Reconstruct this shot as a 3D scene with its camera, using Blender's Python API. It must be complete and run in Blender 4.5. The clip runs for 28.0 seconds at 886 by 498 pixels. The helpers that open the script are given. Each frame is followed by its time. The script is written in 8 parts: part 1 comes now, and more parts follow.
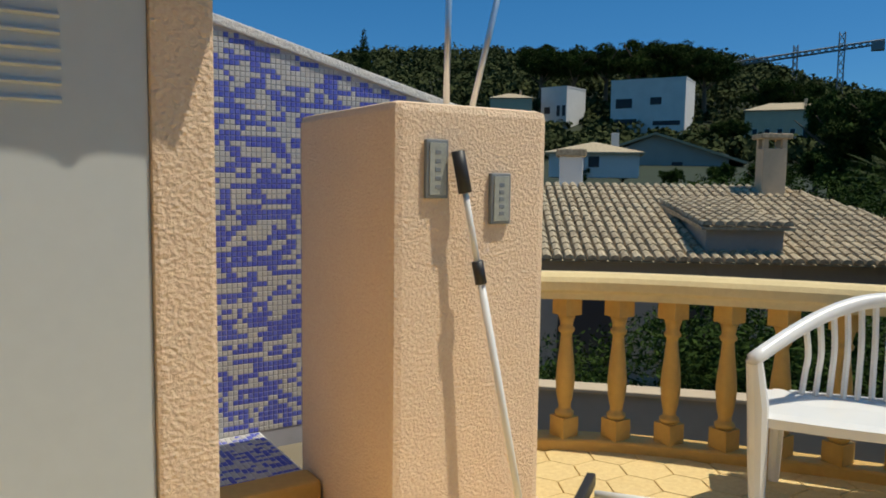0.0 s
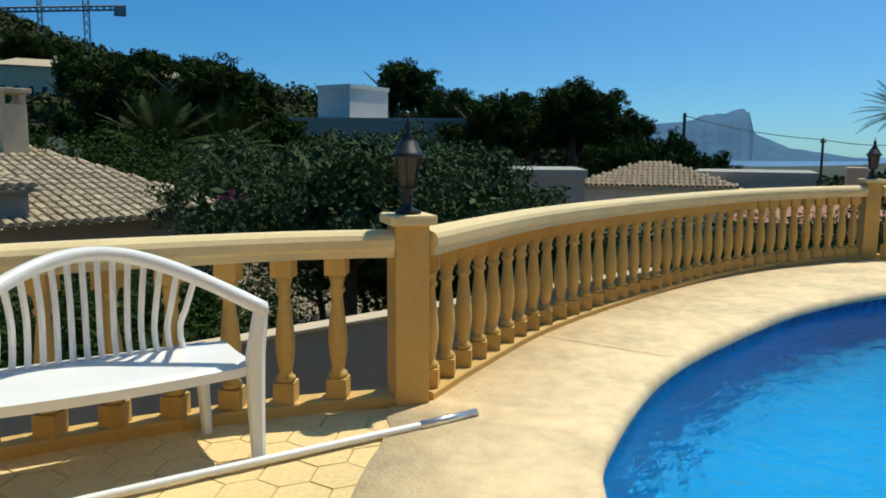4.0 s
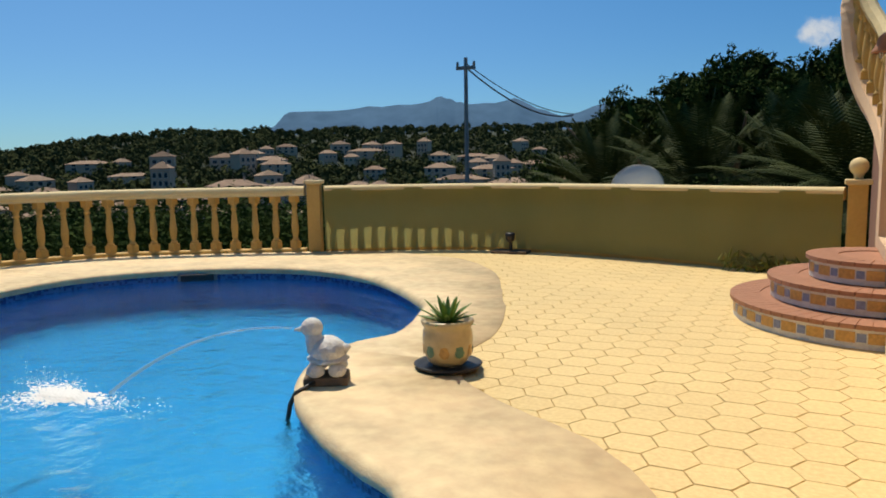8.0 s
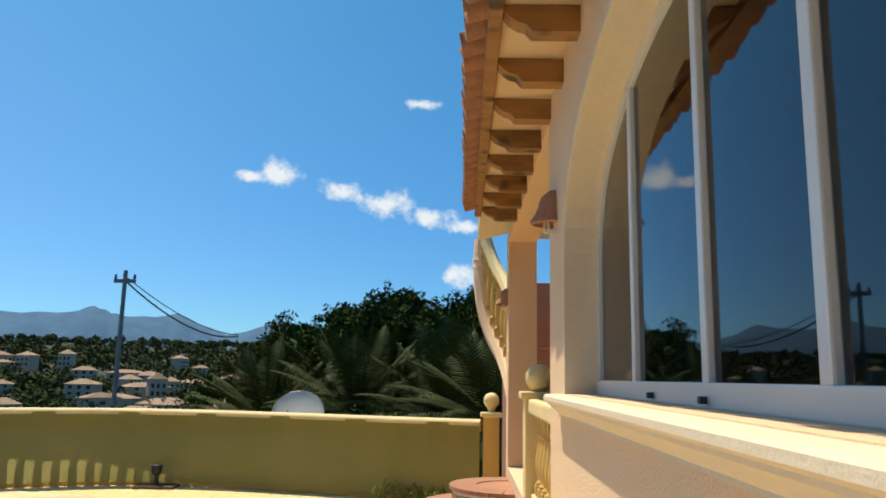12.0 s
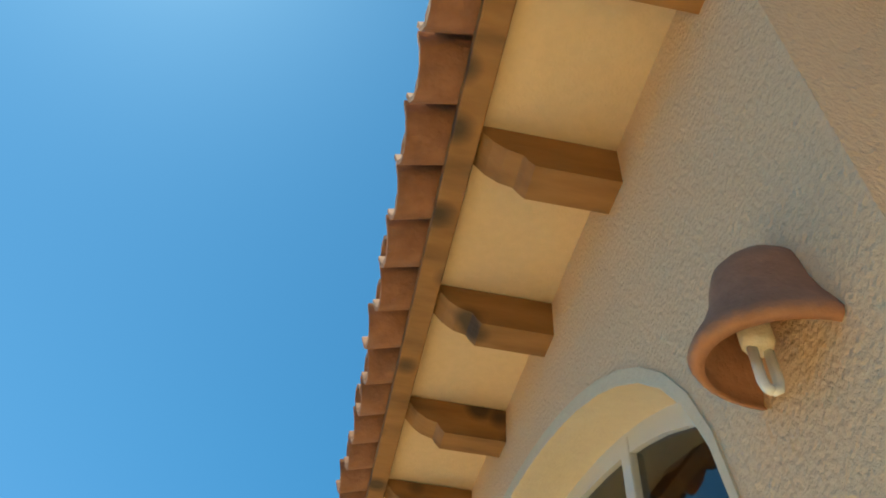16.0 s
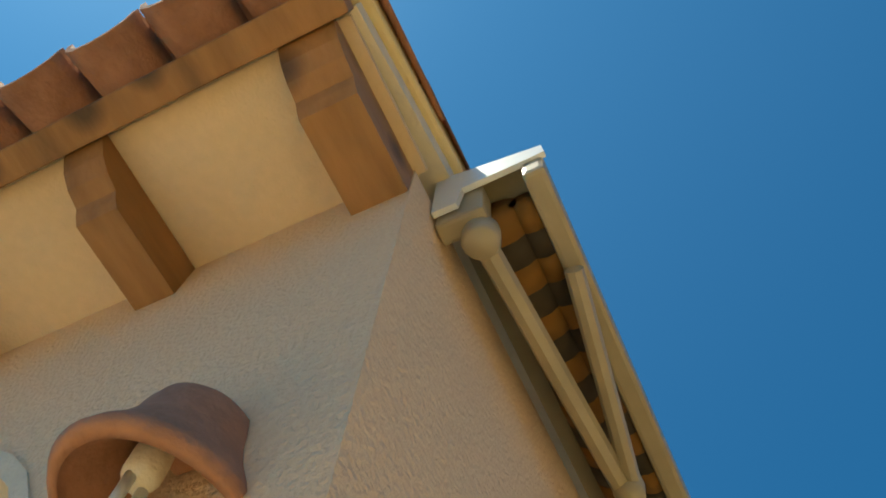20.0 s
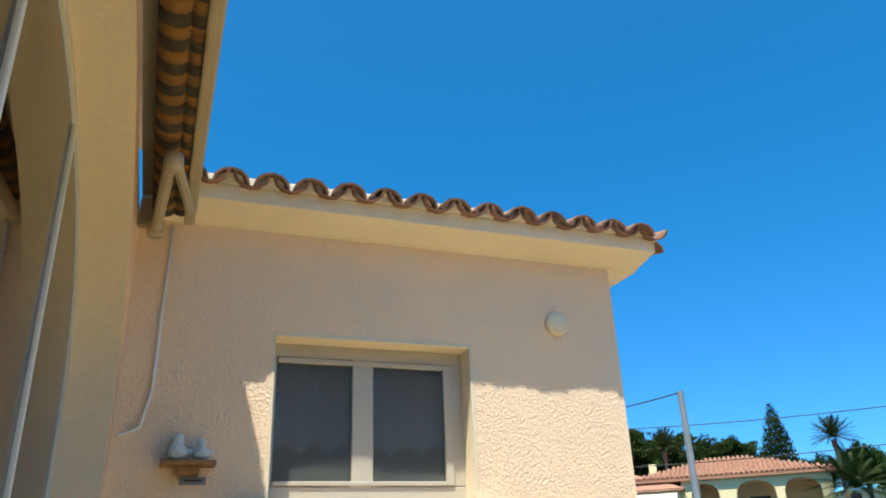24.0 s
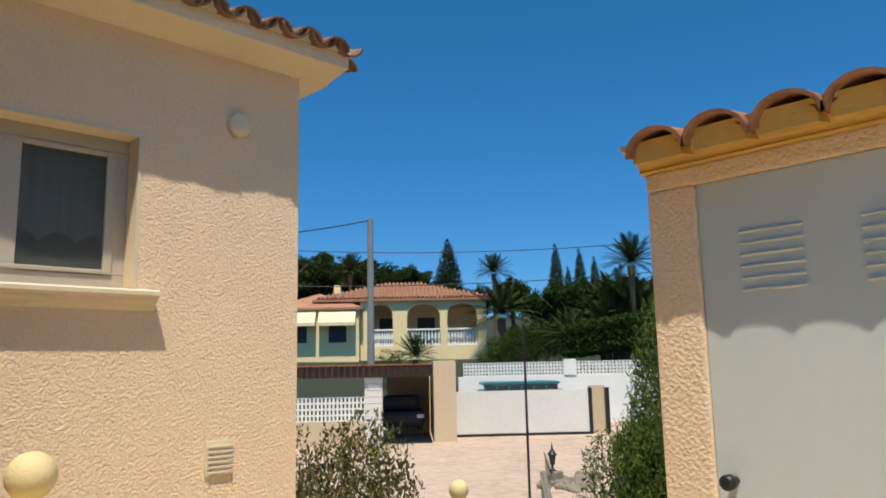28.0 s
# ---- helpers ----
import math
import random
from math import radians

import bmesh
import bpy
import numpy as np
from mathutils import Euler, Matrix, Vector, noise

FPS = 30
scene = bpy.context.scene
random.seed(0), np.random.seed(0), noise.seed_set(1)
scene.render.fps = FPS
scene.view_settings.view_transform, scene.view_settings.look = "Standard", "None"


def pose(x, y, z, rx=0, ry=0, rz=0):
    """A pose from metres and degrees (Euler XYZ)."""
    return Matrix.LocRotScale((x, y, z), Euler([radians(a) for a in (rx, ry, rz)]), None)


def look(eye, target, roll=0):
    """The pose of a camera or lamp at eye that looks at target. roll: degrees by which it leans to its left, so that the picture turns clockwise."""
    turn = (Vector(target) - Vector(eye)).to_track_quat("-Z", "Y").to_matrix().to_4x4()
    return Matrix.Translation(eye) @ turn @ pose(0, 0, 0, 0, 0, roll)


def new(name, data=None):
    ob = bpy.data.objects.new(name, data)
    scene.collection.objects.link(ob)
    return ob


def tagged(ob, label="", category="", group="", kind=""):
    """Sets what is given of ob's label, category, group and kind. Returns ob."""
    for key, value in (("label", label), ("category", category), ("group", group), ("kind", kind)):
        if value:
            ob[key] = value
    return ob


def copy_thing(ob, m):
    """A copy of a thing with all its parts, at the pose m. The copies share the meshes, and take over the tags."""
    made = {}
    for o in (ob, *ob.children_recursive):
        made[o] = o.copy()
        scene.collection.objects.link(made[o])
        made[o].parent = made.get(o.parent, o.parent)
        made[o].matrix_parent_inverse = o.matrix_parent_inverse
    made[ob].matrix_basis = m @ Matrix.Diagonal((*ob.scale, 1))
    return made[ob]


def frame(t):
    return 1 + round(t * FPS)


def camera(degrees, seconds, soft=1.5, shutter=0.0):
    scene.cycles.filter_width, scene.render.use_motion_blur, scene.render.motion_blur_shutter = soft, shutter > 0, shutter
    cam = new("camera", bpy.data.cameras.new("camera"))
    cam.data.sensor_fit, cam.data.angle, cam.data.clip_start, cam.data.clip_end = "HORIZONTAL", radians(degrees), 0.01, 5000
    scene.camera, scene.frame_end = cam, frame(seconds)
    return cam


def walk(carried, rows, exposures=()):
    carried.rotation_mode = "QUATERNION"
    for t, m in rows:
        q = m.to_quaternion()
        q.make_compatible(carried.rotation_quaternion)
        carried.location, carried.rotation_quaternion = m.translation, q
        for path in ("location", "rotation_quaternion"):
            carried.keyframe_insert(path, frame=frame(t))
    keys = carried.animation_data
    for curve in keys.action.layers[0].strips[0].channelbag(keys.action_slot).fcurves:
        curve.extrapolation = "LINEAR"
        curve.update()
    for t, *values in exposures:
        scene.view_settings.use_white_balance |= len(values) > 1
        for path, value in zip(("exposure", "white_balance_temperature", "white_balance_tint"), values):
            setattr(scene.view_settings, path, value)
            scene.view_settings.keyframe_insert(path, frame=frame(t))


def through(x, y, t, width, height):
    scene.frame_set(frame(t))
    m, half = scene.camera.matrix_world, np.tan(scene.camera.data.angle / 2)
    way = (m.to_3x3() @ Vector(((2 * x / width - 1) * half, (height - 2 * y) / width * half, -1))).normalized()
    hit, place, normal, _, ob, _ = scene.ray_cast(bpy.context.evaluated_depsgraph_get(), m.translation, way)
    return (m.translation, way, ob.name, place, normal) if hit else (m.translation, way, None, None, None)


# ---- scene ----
cam = camera(61.5, 28.0, soft=1.8)
PATH = [
    (0, (0.771, -0.223, 1.445), (-0.301, -1.902, 1.266), 0.73),
    (0.5, (0.741, -0.217, 1.445), (-0.493, -1.780, 1.248), 0.61),
    (1, (0.697, -0.221, 1.446), (-0.693, -1.644, 1.241), 0.77),
    (1.5, (0.661, -0.227, 1.439), (-0.870, -1.491, 1.200), 0.66),
    (2, (0.627, -0.241, 1.434), (-1.052, -1.298, 1.172), 0.66),
    (2.5, (0.576, -0.259, 1.425), (-1.224, -1.081, 1.141), 0.41),
    (3, (0.498, -0.226, 1.417), (-1.388, -0.824, 1.125), 0.37),
    (3.5, (0.401, -0.165, 1.408), (-1.540, -0.556, 1.130), 0.43),
    (4, (0.294, -0.100, 1.400), (-1.681, -0.273, 1.135), 0.35),
    (4.5, (0.186, -0.058, 1.392), (-1.793, 0.033, 1.120), 0.04),
    (5, (0.086, -0.063, 1.384), (-1.854, 0.320, 1.086), -0.11),
    (5.5, (-0.005, -0.080, 1.388), (-1.859, 0.606, 1.085), -0.04),
    (6, (-0.065, -0.071, 1.383), (-1.788, 0.906, 1.105), -0.54),
    (6.5, (-0.077, -0.009, 1.379), (-1.692, 1.139, 1.108), -1.13),
    (7, (-0.065, 0.082, 1.386), (-1.530, 1.422, 1.147), -0.32),
    (7.5, (-0.055, 0.155, 1.390), (-1.245, 1.749, 1.179), -0.11),
    (8, (-0.075, 0.212, 1.386), (-0.971, 1.983, 1.136), -0.95),
    (8.5, (-0.077, 0.246, 1.382), (-0.726, 2.121, 1.133), -0.90),
    (9, (-0.066, 0.259, 1.383), (-0.518, 2.197, 1.177), -0.80),
    (9.5, (-0.052, 0.258, 1.396), (-0.379, 2.226, 1.251), -0.66),
    (10, (-0.040, 0.249, 1.407), (-0.280, 2.234, 1.342), -0.29),
    (10.5, (-0.036, 0.241, 1.420), (-0.207, 2.233, 1.440), 0.10),
    (11, (-0.034, 0.233, 1.435), (-0.152, 2.225, 1.568), 0.44),
    (11.5, (-0.035, 0.220, 1.456), (-0.123, 2.204, 1.691), 1.13),
    (12, (-0.039, 0.202, 1.459), (-0.100, 2.172, 1.799), 1.20),
    (12.5, (-0.048, 0.178, 1.453), (-0.082, 2.125, 1.908), 0.52),
    (13, (-0.060, 0.150, 1.445), (-0.066, 2.061, 2.034), -0.20),
    (13.5, (-0.074, 0.125, 1.446), (-0.048, 1.980, 2.193), -0.28),
    (14, (-0.085, 0.113, 1.467), (-0.032, 1.889, 2.386), 0.16),
    (14.5, (-0.080, 0.096, 1.484), (0.015, 1.792, 2.540), 0.24),
    (15, (-0.078, 0.084, 1.509), (0.043, 1.683, 2.704), 1.13),
    (15.5, (-0.076, 0.069, 1.537), (0.071, 1.552, 2.870), 2.41),
    (16, (-0.079, 0.050, 1.558), (0.093, 1.404, 3.020), 4.64),
    (16.5, (-0.087, 0.052, 1.567), (0.112, 1.241, 3.162), 5.77),
    (17, (-0.086, 0.050, 1.592), (0.110, 1.083, 3.293), 8.08),
    (17.5, (-0.079, 0.038, 1.613), (0.094, 0.918, 3.401), 11.37),
    (18, (-0.061, 0.032, 1.621), (0.104, 0.789, 3.465), 13.18),
    (18.5, (-0.027, 0.032, 1.624), (0.189, 0.716, 3.491), 15.13),
    (19, (0.016, 0.053, 1.614), (0.344, 0.700, 3.477), 15.77),
    (19.5, (0.053, 0.100, 1.599), (0.544, 0.650, 3.459), 13.19),
    (20, (0.069, 0.155, 1.588), (0.751, 0.575, 3.421), 6.82),
    (20.5, (0.072, 0.169, 1.569), (0.954, 0.491, 3.335), 4.83),
    (21, (0.100, 0.184, 1.558), (1.154, 0.414, 3.243), 3.71),
    (21.5, (0.144, 0.200, 1.554), (1.356, 0.369, 3.136), 1.95),
    (22, (0.191, 0.216, 1.552), (1.560, 0.314, 3.006), -0.04),
    (22.5, (0.229, 0.234, 1.547), (1.751, 0.189, 2.844), -1.20),
    (23, (0.242, 0.258, 1.533), (1.883, -0.009, 2.645), -1.46),
    (23.5, (0.240, 0.275, 1.518), (1.932, -0.225, 2.460), -1.64),
    (24, (0.233, 0.269, 1.497), (1.948, -0.397, 2.281), -2.28),
    (24.5, (0.224, 0.256, 1.476), (1.923, -0.550, 2.156), -2.08),
    (25, (0.217, 0.243, 1.462), (1.867, -0.699, 2.086), -1.22),
    (25.5, (0.213, 0.229, 1.455), (1.807, -0.833, 2.031), -1.03),
    (26, (0.198, 0.214, 1.446), (1.732, -0.950, 1.984), -1.16),
    (26.5, (0.180, 0.198, 1.440), (1.654, -1.052, 1.954), -1.56),
    (27, (0.162, 0.188, 1.429), (1.594, -1.129, 1.892), -1.50),
    (27.5, (0.155, 0.181, 1.417), (1.577, -1.169, 1.809), -1.32),
    (28, (0.155, 0.174, 1.401), (1.581, -1.194, 1.712), -1.22),
]
walk(cam, [(t, look(eye, target, roll)) for t, eye, target, roll in PATH],
     exposures=[(0, -0.58, 7050, 6), (1, -0.58, 7350, 9), (2, -0.50, 6900, 4), (5, -0.34, 6800, 2), (7, -0.42, 7000, 6), (8, -0.46, 7500, 10), (9, -0.50, 8100, 12), (10, -0.40, 8450, 12), (11, -0.12, 8000, 8), (12, 0.05, 7800, 6), (14, 0.06, 7900, 4), (17, 0.15, 7600, -4), (18, 0.06, 7500, -4), (19, -0.20, 7300, -3), (20, -0.04, 7100, -2),
                (22.5, 0.62, 6300, -4), (23, 0.62, 6400, -2), (24, 0.58, 6400, 0), (25, 0.28, 6500, 2), (26, 0.08, 6700, 4), (28, -0.12, 7050, 6)])

# ---- world and sun ----
SUN = Vector((-0.335, 0.285, 1.0)).normalized()
world = bpy.data.worlds.new("sky")
scene.world = world
world.use_nodes = True
wn = world.node_tree.nodes
wl = world.node_tree.links
wn.clear()
w_out = wn.new("ShaderNodeOutputWorld")
w_bg = wn.new("ShaderNodeBackground")
w_sky = wn.new("ShaderNodeTexSky")
w_sky.sky_type = "NISHITA"
w_sky.sun_disc = False
w_sky.sun_elevation = math.asin(SUN.z)
w_sky.sun_rotation = math.atan2(SUN.x, SUN.y)
w_sky.air_density = 1.0
w_sky.dust_density = 0.0
w_sky.ozone_density = 4.0
w_sky.altitude = 300
w_bg.inputs["Strength"].default_value = 0.088
w_tone = wn.new("ShaderNodeHueSaturation")
w_tone.inputs["Saturation"].default_value = 1.1
wl.new(w_sky.outputs[0], w_tone.inputs["Color"])
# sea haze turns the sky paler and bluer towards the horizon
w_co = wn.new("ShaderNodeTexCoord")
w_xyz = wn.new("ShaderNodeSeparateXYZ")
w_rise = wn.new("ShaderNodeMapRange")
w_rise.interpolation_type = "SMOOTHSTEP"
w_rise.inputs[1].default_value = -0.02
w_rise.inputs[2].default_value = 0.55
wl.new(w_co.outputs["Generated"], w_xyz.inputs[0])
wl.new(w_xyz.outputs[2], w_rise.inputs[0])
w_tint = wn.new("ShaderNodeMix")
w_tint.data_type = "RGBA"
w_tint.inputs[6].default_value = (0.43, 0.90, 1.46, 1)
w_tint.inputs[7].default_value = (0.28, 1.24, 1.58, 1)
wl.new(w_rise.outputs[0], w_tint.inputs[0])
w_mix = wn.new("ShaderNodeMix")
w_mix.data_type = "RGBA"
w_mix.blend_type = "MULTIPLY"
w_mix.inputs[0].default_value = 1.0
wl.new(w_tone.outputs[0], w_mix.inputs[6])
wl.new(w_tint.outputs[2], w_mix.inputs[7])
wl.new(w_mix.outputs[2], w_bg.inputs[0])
# the bright aureole of scattered light round the sun
w_dot = wn.new("ShaderNodeVectorMath")
w_dot.operation = "DOT_PRODUCT"
w_dot.inputs[1].default_value = SUN
wl.new(w_co.outputs["Generated"], w_dot.inputs[0])
w_cos = wn.new("ShaderNodeMath")
w_cos.operation = "MAXIMUM"
w_cos.inputs[1].default_value = 0.0
wl.new(w_dot.outputs["Value"], w_cos.inputs[0])
w_sum = w_bg.outputs[0]
# sunward haze low over the sea
w_low = wn.new("ShaderNodeVectorMath")
w_low.operation = "DOT_PRODUCT"
w_low.inputs[1].default_value = Vector((SUN.x, SUN.y, 0)).normalized()
wl.new(w_co.outputs["Generated"], w_low.inputs[0])
w_side = wn.new("ShaderNodeMath")
w_side.operation = "MAXIMUM"
w_side.inputs[1].default_value = 0.0
wl.new(w_low.outputs["Value"], w_side.inputs[0])
for source, narrow, bright, tone in ((w_side, 4, 0.10, (0.78, 0.90, 1.0, 1)), (w_cos, 3000, 30.0, (1.0, 0.98, 0.94, 1)), (w_cos, 260, 2.2, (0.95, 0.98, 1.0, 1)), (w_cos, 26, 0.26, (0.55, 0.82, 1.0, 1)), (w_cos, 5, 0.10, (0.25, 0.62, 1.0, 1)), (w_cos, 1.6, 0.08, (0.42, 0.80, 1.0, 1))):
    w_pow = wn.new("ShaderNodeMath")
    w_pow.operation = "POWER"
    w_pow.inputs[1].default_value = narrow
    wl.new(source.outputs[0], w_pow.inputs[0])
    w_amount = wn.new("ShaderNodeMath")
    w_amount.operation = "MULTIPLY"
    w_amount.inputs[1].default_value = bright
    wl.new(w_pow.outputs[0], w_amount.inputs[0])
    w_glow = wn.new("ShaderNodeBackground")
    w_glow.inputs[0].default_value = tone
    wl.new(w_amount.outputs[0], w_glow.inputs["Strength"])
    w_add = wn.new("ShaderNodeAddShader")
    wl.new(w_sum, w_add.inputs[0])
    wl.new(w_glow.outputs[0], w_add.inputs[1])
    w_sum = w_add.outputs[0]
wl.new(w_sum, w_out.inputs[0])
sun_data = bpy.data.lights.new("sun", "SUN")
sun_data.energy = 5.4
sun_data.angle = radians(0.6)
sun_data.color = (1.0, 0.95, 0.87)
sun = new("sun", sun_data)
sun.matrix_world = look(SUN * 50, (0, 0, 0))


# ---- materials ----
def material(name, color, rough=0.7, metal=0.0, grain=0.0, grain_scale=60.0, stain=0.0, stain_scale=1.5,
             bump=0.0, bump_scale=80.0, island=0.0, spec=0.5, obj=0.0, stretch=(1, 1, 1), hue=None):
    """A surface with colour variation at two scales, fine relief and a change from piece to piece."""
    m = bpy.data.materials.new(name)
    m.use_nodes = True
    n, l = m.node_tree.nodes, m.node_tree.links
    b = n["Principled BSDF"]
    b.inputs["Roughness"].default_value = rough
    b.inputs["Metallic"].default_value = metal
    b.inputs["Specular IOR Level"].default_value = spec
    co = n.new("ShaderNodeTexCoord")
    mp = n.new("ShaderNodeMapping")
    mp.inputs["Scale"].default_value = stretch
    geo = n.new("ShaderNodeNewGeometry")
    l.new(geo.outputs["Position"], mp.inputs[0])
    cur = n.new("ShaderNodeRGB")
    cur.outputs[0].default_value = (*color, 1)
    cur = cur.outputs[0]

    def mixed(fac, other, amount):
        nonlocal cur
        mul = n.new("ShaderNodeMath")
        mul.operation = "MULTIPLY"
        l.new(fac, mul.inputs[0])
        mul.inputs[1].default_value = amount
        mx = n.new("ShaderNodeMix")
        mx.data_type = "RGBA"
        l.new(mul.outputs[0], mx.inputs[0])
        l.new(cur, mx.inputs[6])
        mx.inputs[7].default_value = (*other, 1)
        cur = mx.outputs[2]

    def noise_fac(scale, detail=4.0):
        t = n.new("ShaderNodeTexNoise")
        t.inputs["Scale"].default_value = scale
        t.inputs["Detail"].default_value = detail
        l.new(mp.outputs[0], t.inputs["Vector"])
        r = n.new("ShaderNodeMapRange")
        r.inputs[1].default_value = 0.35
        r.inputs[2].default_value = 0.68
        l.new(t.outputs["Fac"], r.inputs[0])
        return r.outputs[0], t

    dark = tuple(c * 0.45 for c in color)
    light = tuple(min(1, c * 1.5 + 0.02) for c in color)
    if island:
        mixed(geo.outputs["Random Per Island"], hue or dark, island)
    if obj:
        oi = n.new("ShaderNodeObjectInfo")
        mixed(oi.outputs["Random"], hue or dark, obj)
    if stain:
        f, _ = noise_fac(stain_scale)
        mixed(f, dark, stain)
    if grain:
        f, _ = noise_fac(grain_scale, 3.0)
        mixed(f, light, grain)
    l.new(cur, b.inputs["Base Color"])
    if bump:
        t = n.new("ShaderNodeTexNoise")
        t.inputs["Scale"].default_value = bump_scale
        t.inputs["Detail"].default_value = 4
        l.new(mp.outputs[0], t.inputs["Vector"])
        bp = n.new("ShaderNodeBump")
        bp.inputs["Strength"].default_value = 1.0
        bp.inputs["Distance"].default_value = bump
        l.new(t.outputs["Fac"], bp.inputs["Height"])
        l.new(bp.outputs[0], b.inputs["Normal"])
    return m


M = {}
M["plaster_peach"] = material("plaster_peach", (0.78, 0.535, 0.34), 0.9, grain=0.15, grain_scale=90, stain=0.07, stain_scale=1.2, bump=0.0065, bump_scale=100)
M["plaster_rough"] = material("plaster_rough", (0.81, 0.585, 0.40), 0.92, grain=0.2, grain_scale=70, stain=0.08, stain_scale=2.0, bump=0.0095, bump_scale=80, stretch=(1.0, 1.0, 1.1))
M["plaster_smooth"] = material("plaster_smooth", (0.71, 0.59, 0.43), 0.85, grain=0.1, grain_scale=40, stain=0.06, stain_scale=2, bump=0.002, bump_scale=120)
M["cream_paint"] = material("cream_paint", (0.72, 0.56, 0.29), 0.75, grain=0.12, grain_scale=30, stain=0.18, stain_scale=3, bump=0.002, bump_scale=90)
# ochre of cornice and kerb; on balusters and posts it carries the rail's shade
M["ochre_paint"] = material("ochre_paint", (0.58, 0.36, 0.105), 0.75, grain=0.12, grain_scale=30, stain=0.18, stain_scale=3, bump=0.002, bump_scale=90)
M["tile_floor"] = material("tile_floor", (0.74, 0.54, 0.25), 0.75, grain=0.25, grain_scale=35, stain=0.2, stain_scale=0.9, bump=0.002, bump_scale=60, island=0.3, hue=(0.62, 0.43, 0.19))
M["grout"] = material("grout", (0.56, 0.41, 0.20), 0.95, grain=0.3, grain_scale=90, stain=0.3, stain_scale=2)
M["coping"] = material("coping", (0.77, 0.57, 0.33), 0.8, grain=0.3, grain_scale=9, stain=0.5, stain_scale=2.0, bump=0.004, bump_scale=40)
M["pool_blue"] = material("pool_blue", (0.0, 0.19, 0.43), 0.4, grain=0.3, grain_scale=3, stain=0.35, stain_scale=0.7)
M["white_plastic"] = material("white_plastic", (0.78, 0.78, 0.76), 0.35, stain=0.06, stain_scale=6)
M["white_paint"] = material("white_paint", (0.78, 0.77, 0.73), 0.6, stain=0.1, stain_scale=1.2, grain=0.1, grain_scale=30)
M["grey_door"] = material("grey_door", (0.54, 0.57, 0.56), 0.5, stain=0.05, stain_scale=1.5, grain=0.05, grain_scale=20)
M["roof_tile"] = material("roof_tile", (0.35, 0.145, 0.068), 0.85, grain=0.35, grain_scale=18, stain=0.45, stain_scale=5, bump=0.004, bump_scale=70, island=0.55, hue=(0.12, 0.06, 0.035))
M["roof_tile_old"] = material("roof_tile_old", (0.50, 0.40, 0.26), 0.9, grain=0.5, grain_scale=14, stain=0.6, stain_scale=5, bump=0.004, bump_scale=60, island=0.75, hue=(0.16, 0.11, 0.065))
M["roof_far"] = material("roof_far", (0.40, 0.19, 0.11), 0.9, grain=0.3, grain_scale=3, stain=0.3, stain_scale=1, island=0.3)
# warmer than the other plaster: light bounced off the floor is in the colour
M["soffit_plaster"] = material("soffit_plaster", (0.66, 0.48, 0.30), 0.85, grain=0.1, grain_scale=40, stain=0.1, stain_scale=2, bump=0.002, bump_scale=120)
M["cornice_plaster"] = material("cornice_plaster", (0.76, 0.65, 0.49), 0.85, grain=0.1, grain_scale=40, stain=0.1, stain_scale=3, bump=0.003, bump_scale=90)
M["wood"] = material("wood", (0.30, 0.14, 0.045), 0.6, grain=0.35, grain_scale=22, stain=0.85, stain_scale=9, bump=0.002, bump_scale=60, stretch=(0.25, 1, 1))
M["roof_tile_brown"] = material("roof_tile_brown", (0.27, 0.13, 0.072), 0.85, grain=0.35, grain_scale=18, stain=0.5, stain_scale=6, bump=0.004, bump_scale=70, obj=0.5, hue=(0.10, 0.055, 0.035))


def knots(m, scale, size):
    """Dark round knots set into a timber surface."""
    n, l = m.node_tree.nodes, m.node_tree.links
    b = n["Principled BSDF"]
    src = b.inputs["Base Color"].links[0].from_socket
    geo, vor, rng, mx = n.new("ShaderNodeNewGeometry"), n.new("ShaderNodeTexVoronoi"), n.new("ShaderNodeMapRange"), n.new("ShaderNodeMix")
    vor.inputs["Scale"].default_value = scale
    rng.inputs[1].default_value = size * 0.5
    rng.inputs[2].default_value = size
    rng.inputs[3].default_value = 0.85
    rng.inputs[4].default_value = 0.0
    mx.data_type = "RGBA"
    mx.inputs[7].default_value = (0.018, 0.010, 0.006, 1)
    l.new(geo.outputs["Position"], vor.inputs["Vector"])
    l.new(vor.outputs["Distance"], rng.inputs[0])
    l.new(rng.outputs[0], mx.inputs[0])
    l.new(src, mx.inputs[6])
    l.new(mx.outputs[2], b.inputs["Base Color"])


knots(M["wood"], 6.0, 0.33)
M["terracotta"] = material("terracotta", (0.40, 0.185, 0.105), 0.8, grain=0.25, grain_scale=40, stain=0.25, stain_scale=5, bump=0.002, bump_scale=90, island=0.25)
M["frame_cream"] = material("frame_cream", (0.46, 0.41, 0.33), 0.4, stain=0.08, stain_scale=6)
M["white_frame"] = material("white_frame", (0.66, 0.65, 0.62), 0.3, stain=0.03, stain_scale=4)
M["black_metal"] = material("black_metal", (0.02, 0.02, 0.022), 0.45, metal=0.3)
M["black_plastic"] = material("black_plastic", (0.02, 0.02, 0.02), 0.5)
M["aluminium"] = material("aluminium", (0.75, 0.75, 0.74), 0.3, metal=0.85, stain=0.1, stain_scale=9)
M["galvanised"] = material("galvanised", (0.22, 0.24, 0.25), 0.6, metal=0.2, stain=0.2, stain_scale=3)
M["awning_fabric"] = material("awning_fabric", (0.22, 0.10, 0.018), 0.9, stain=0.3, stain_scale=9)
M["awning_dark"] = material("awning_dark", (0.05, 0.035, 0.02), 0.9)
M["earth"] = material("earth", (0.22, 0.17, 0.10), 0.95, grain=0.5, grain_scale=0.7, stain=0.6, stain_scale=0.08)
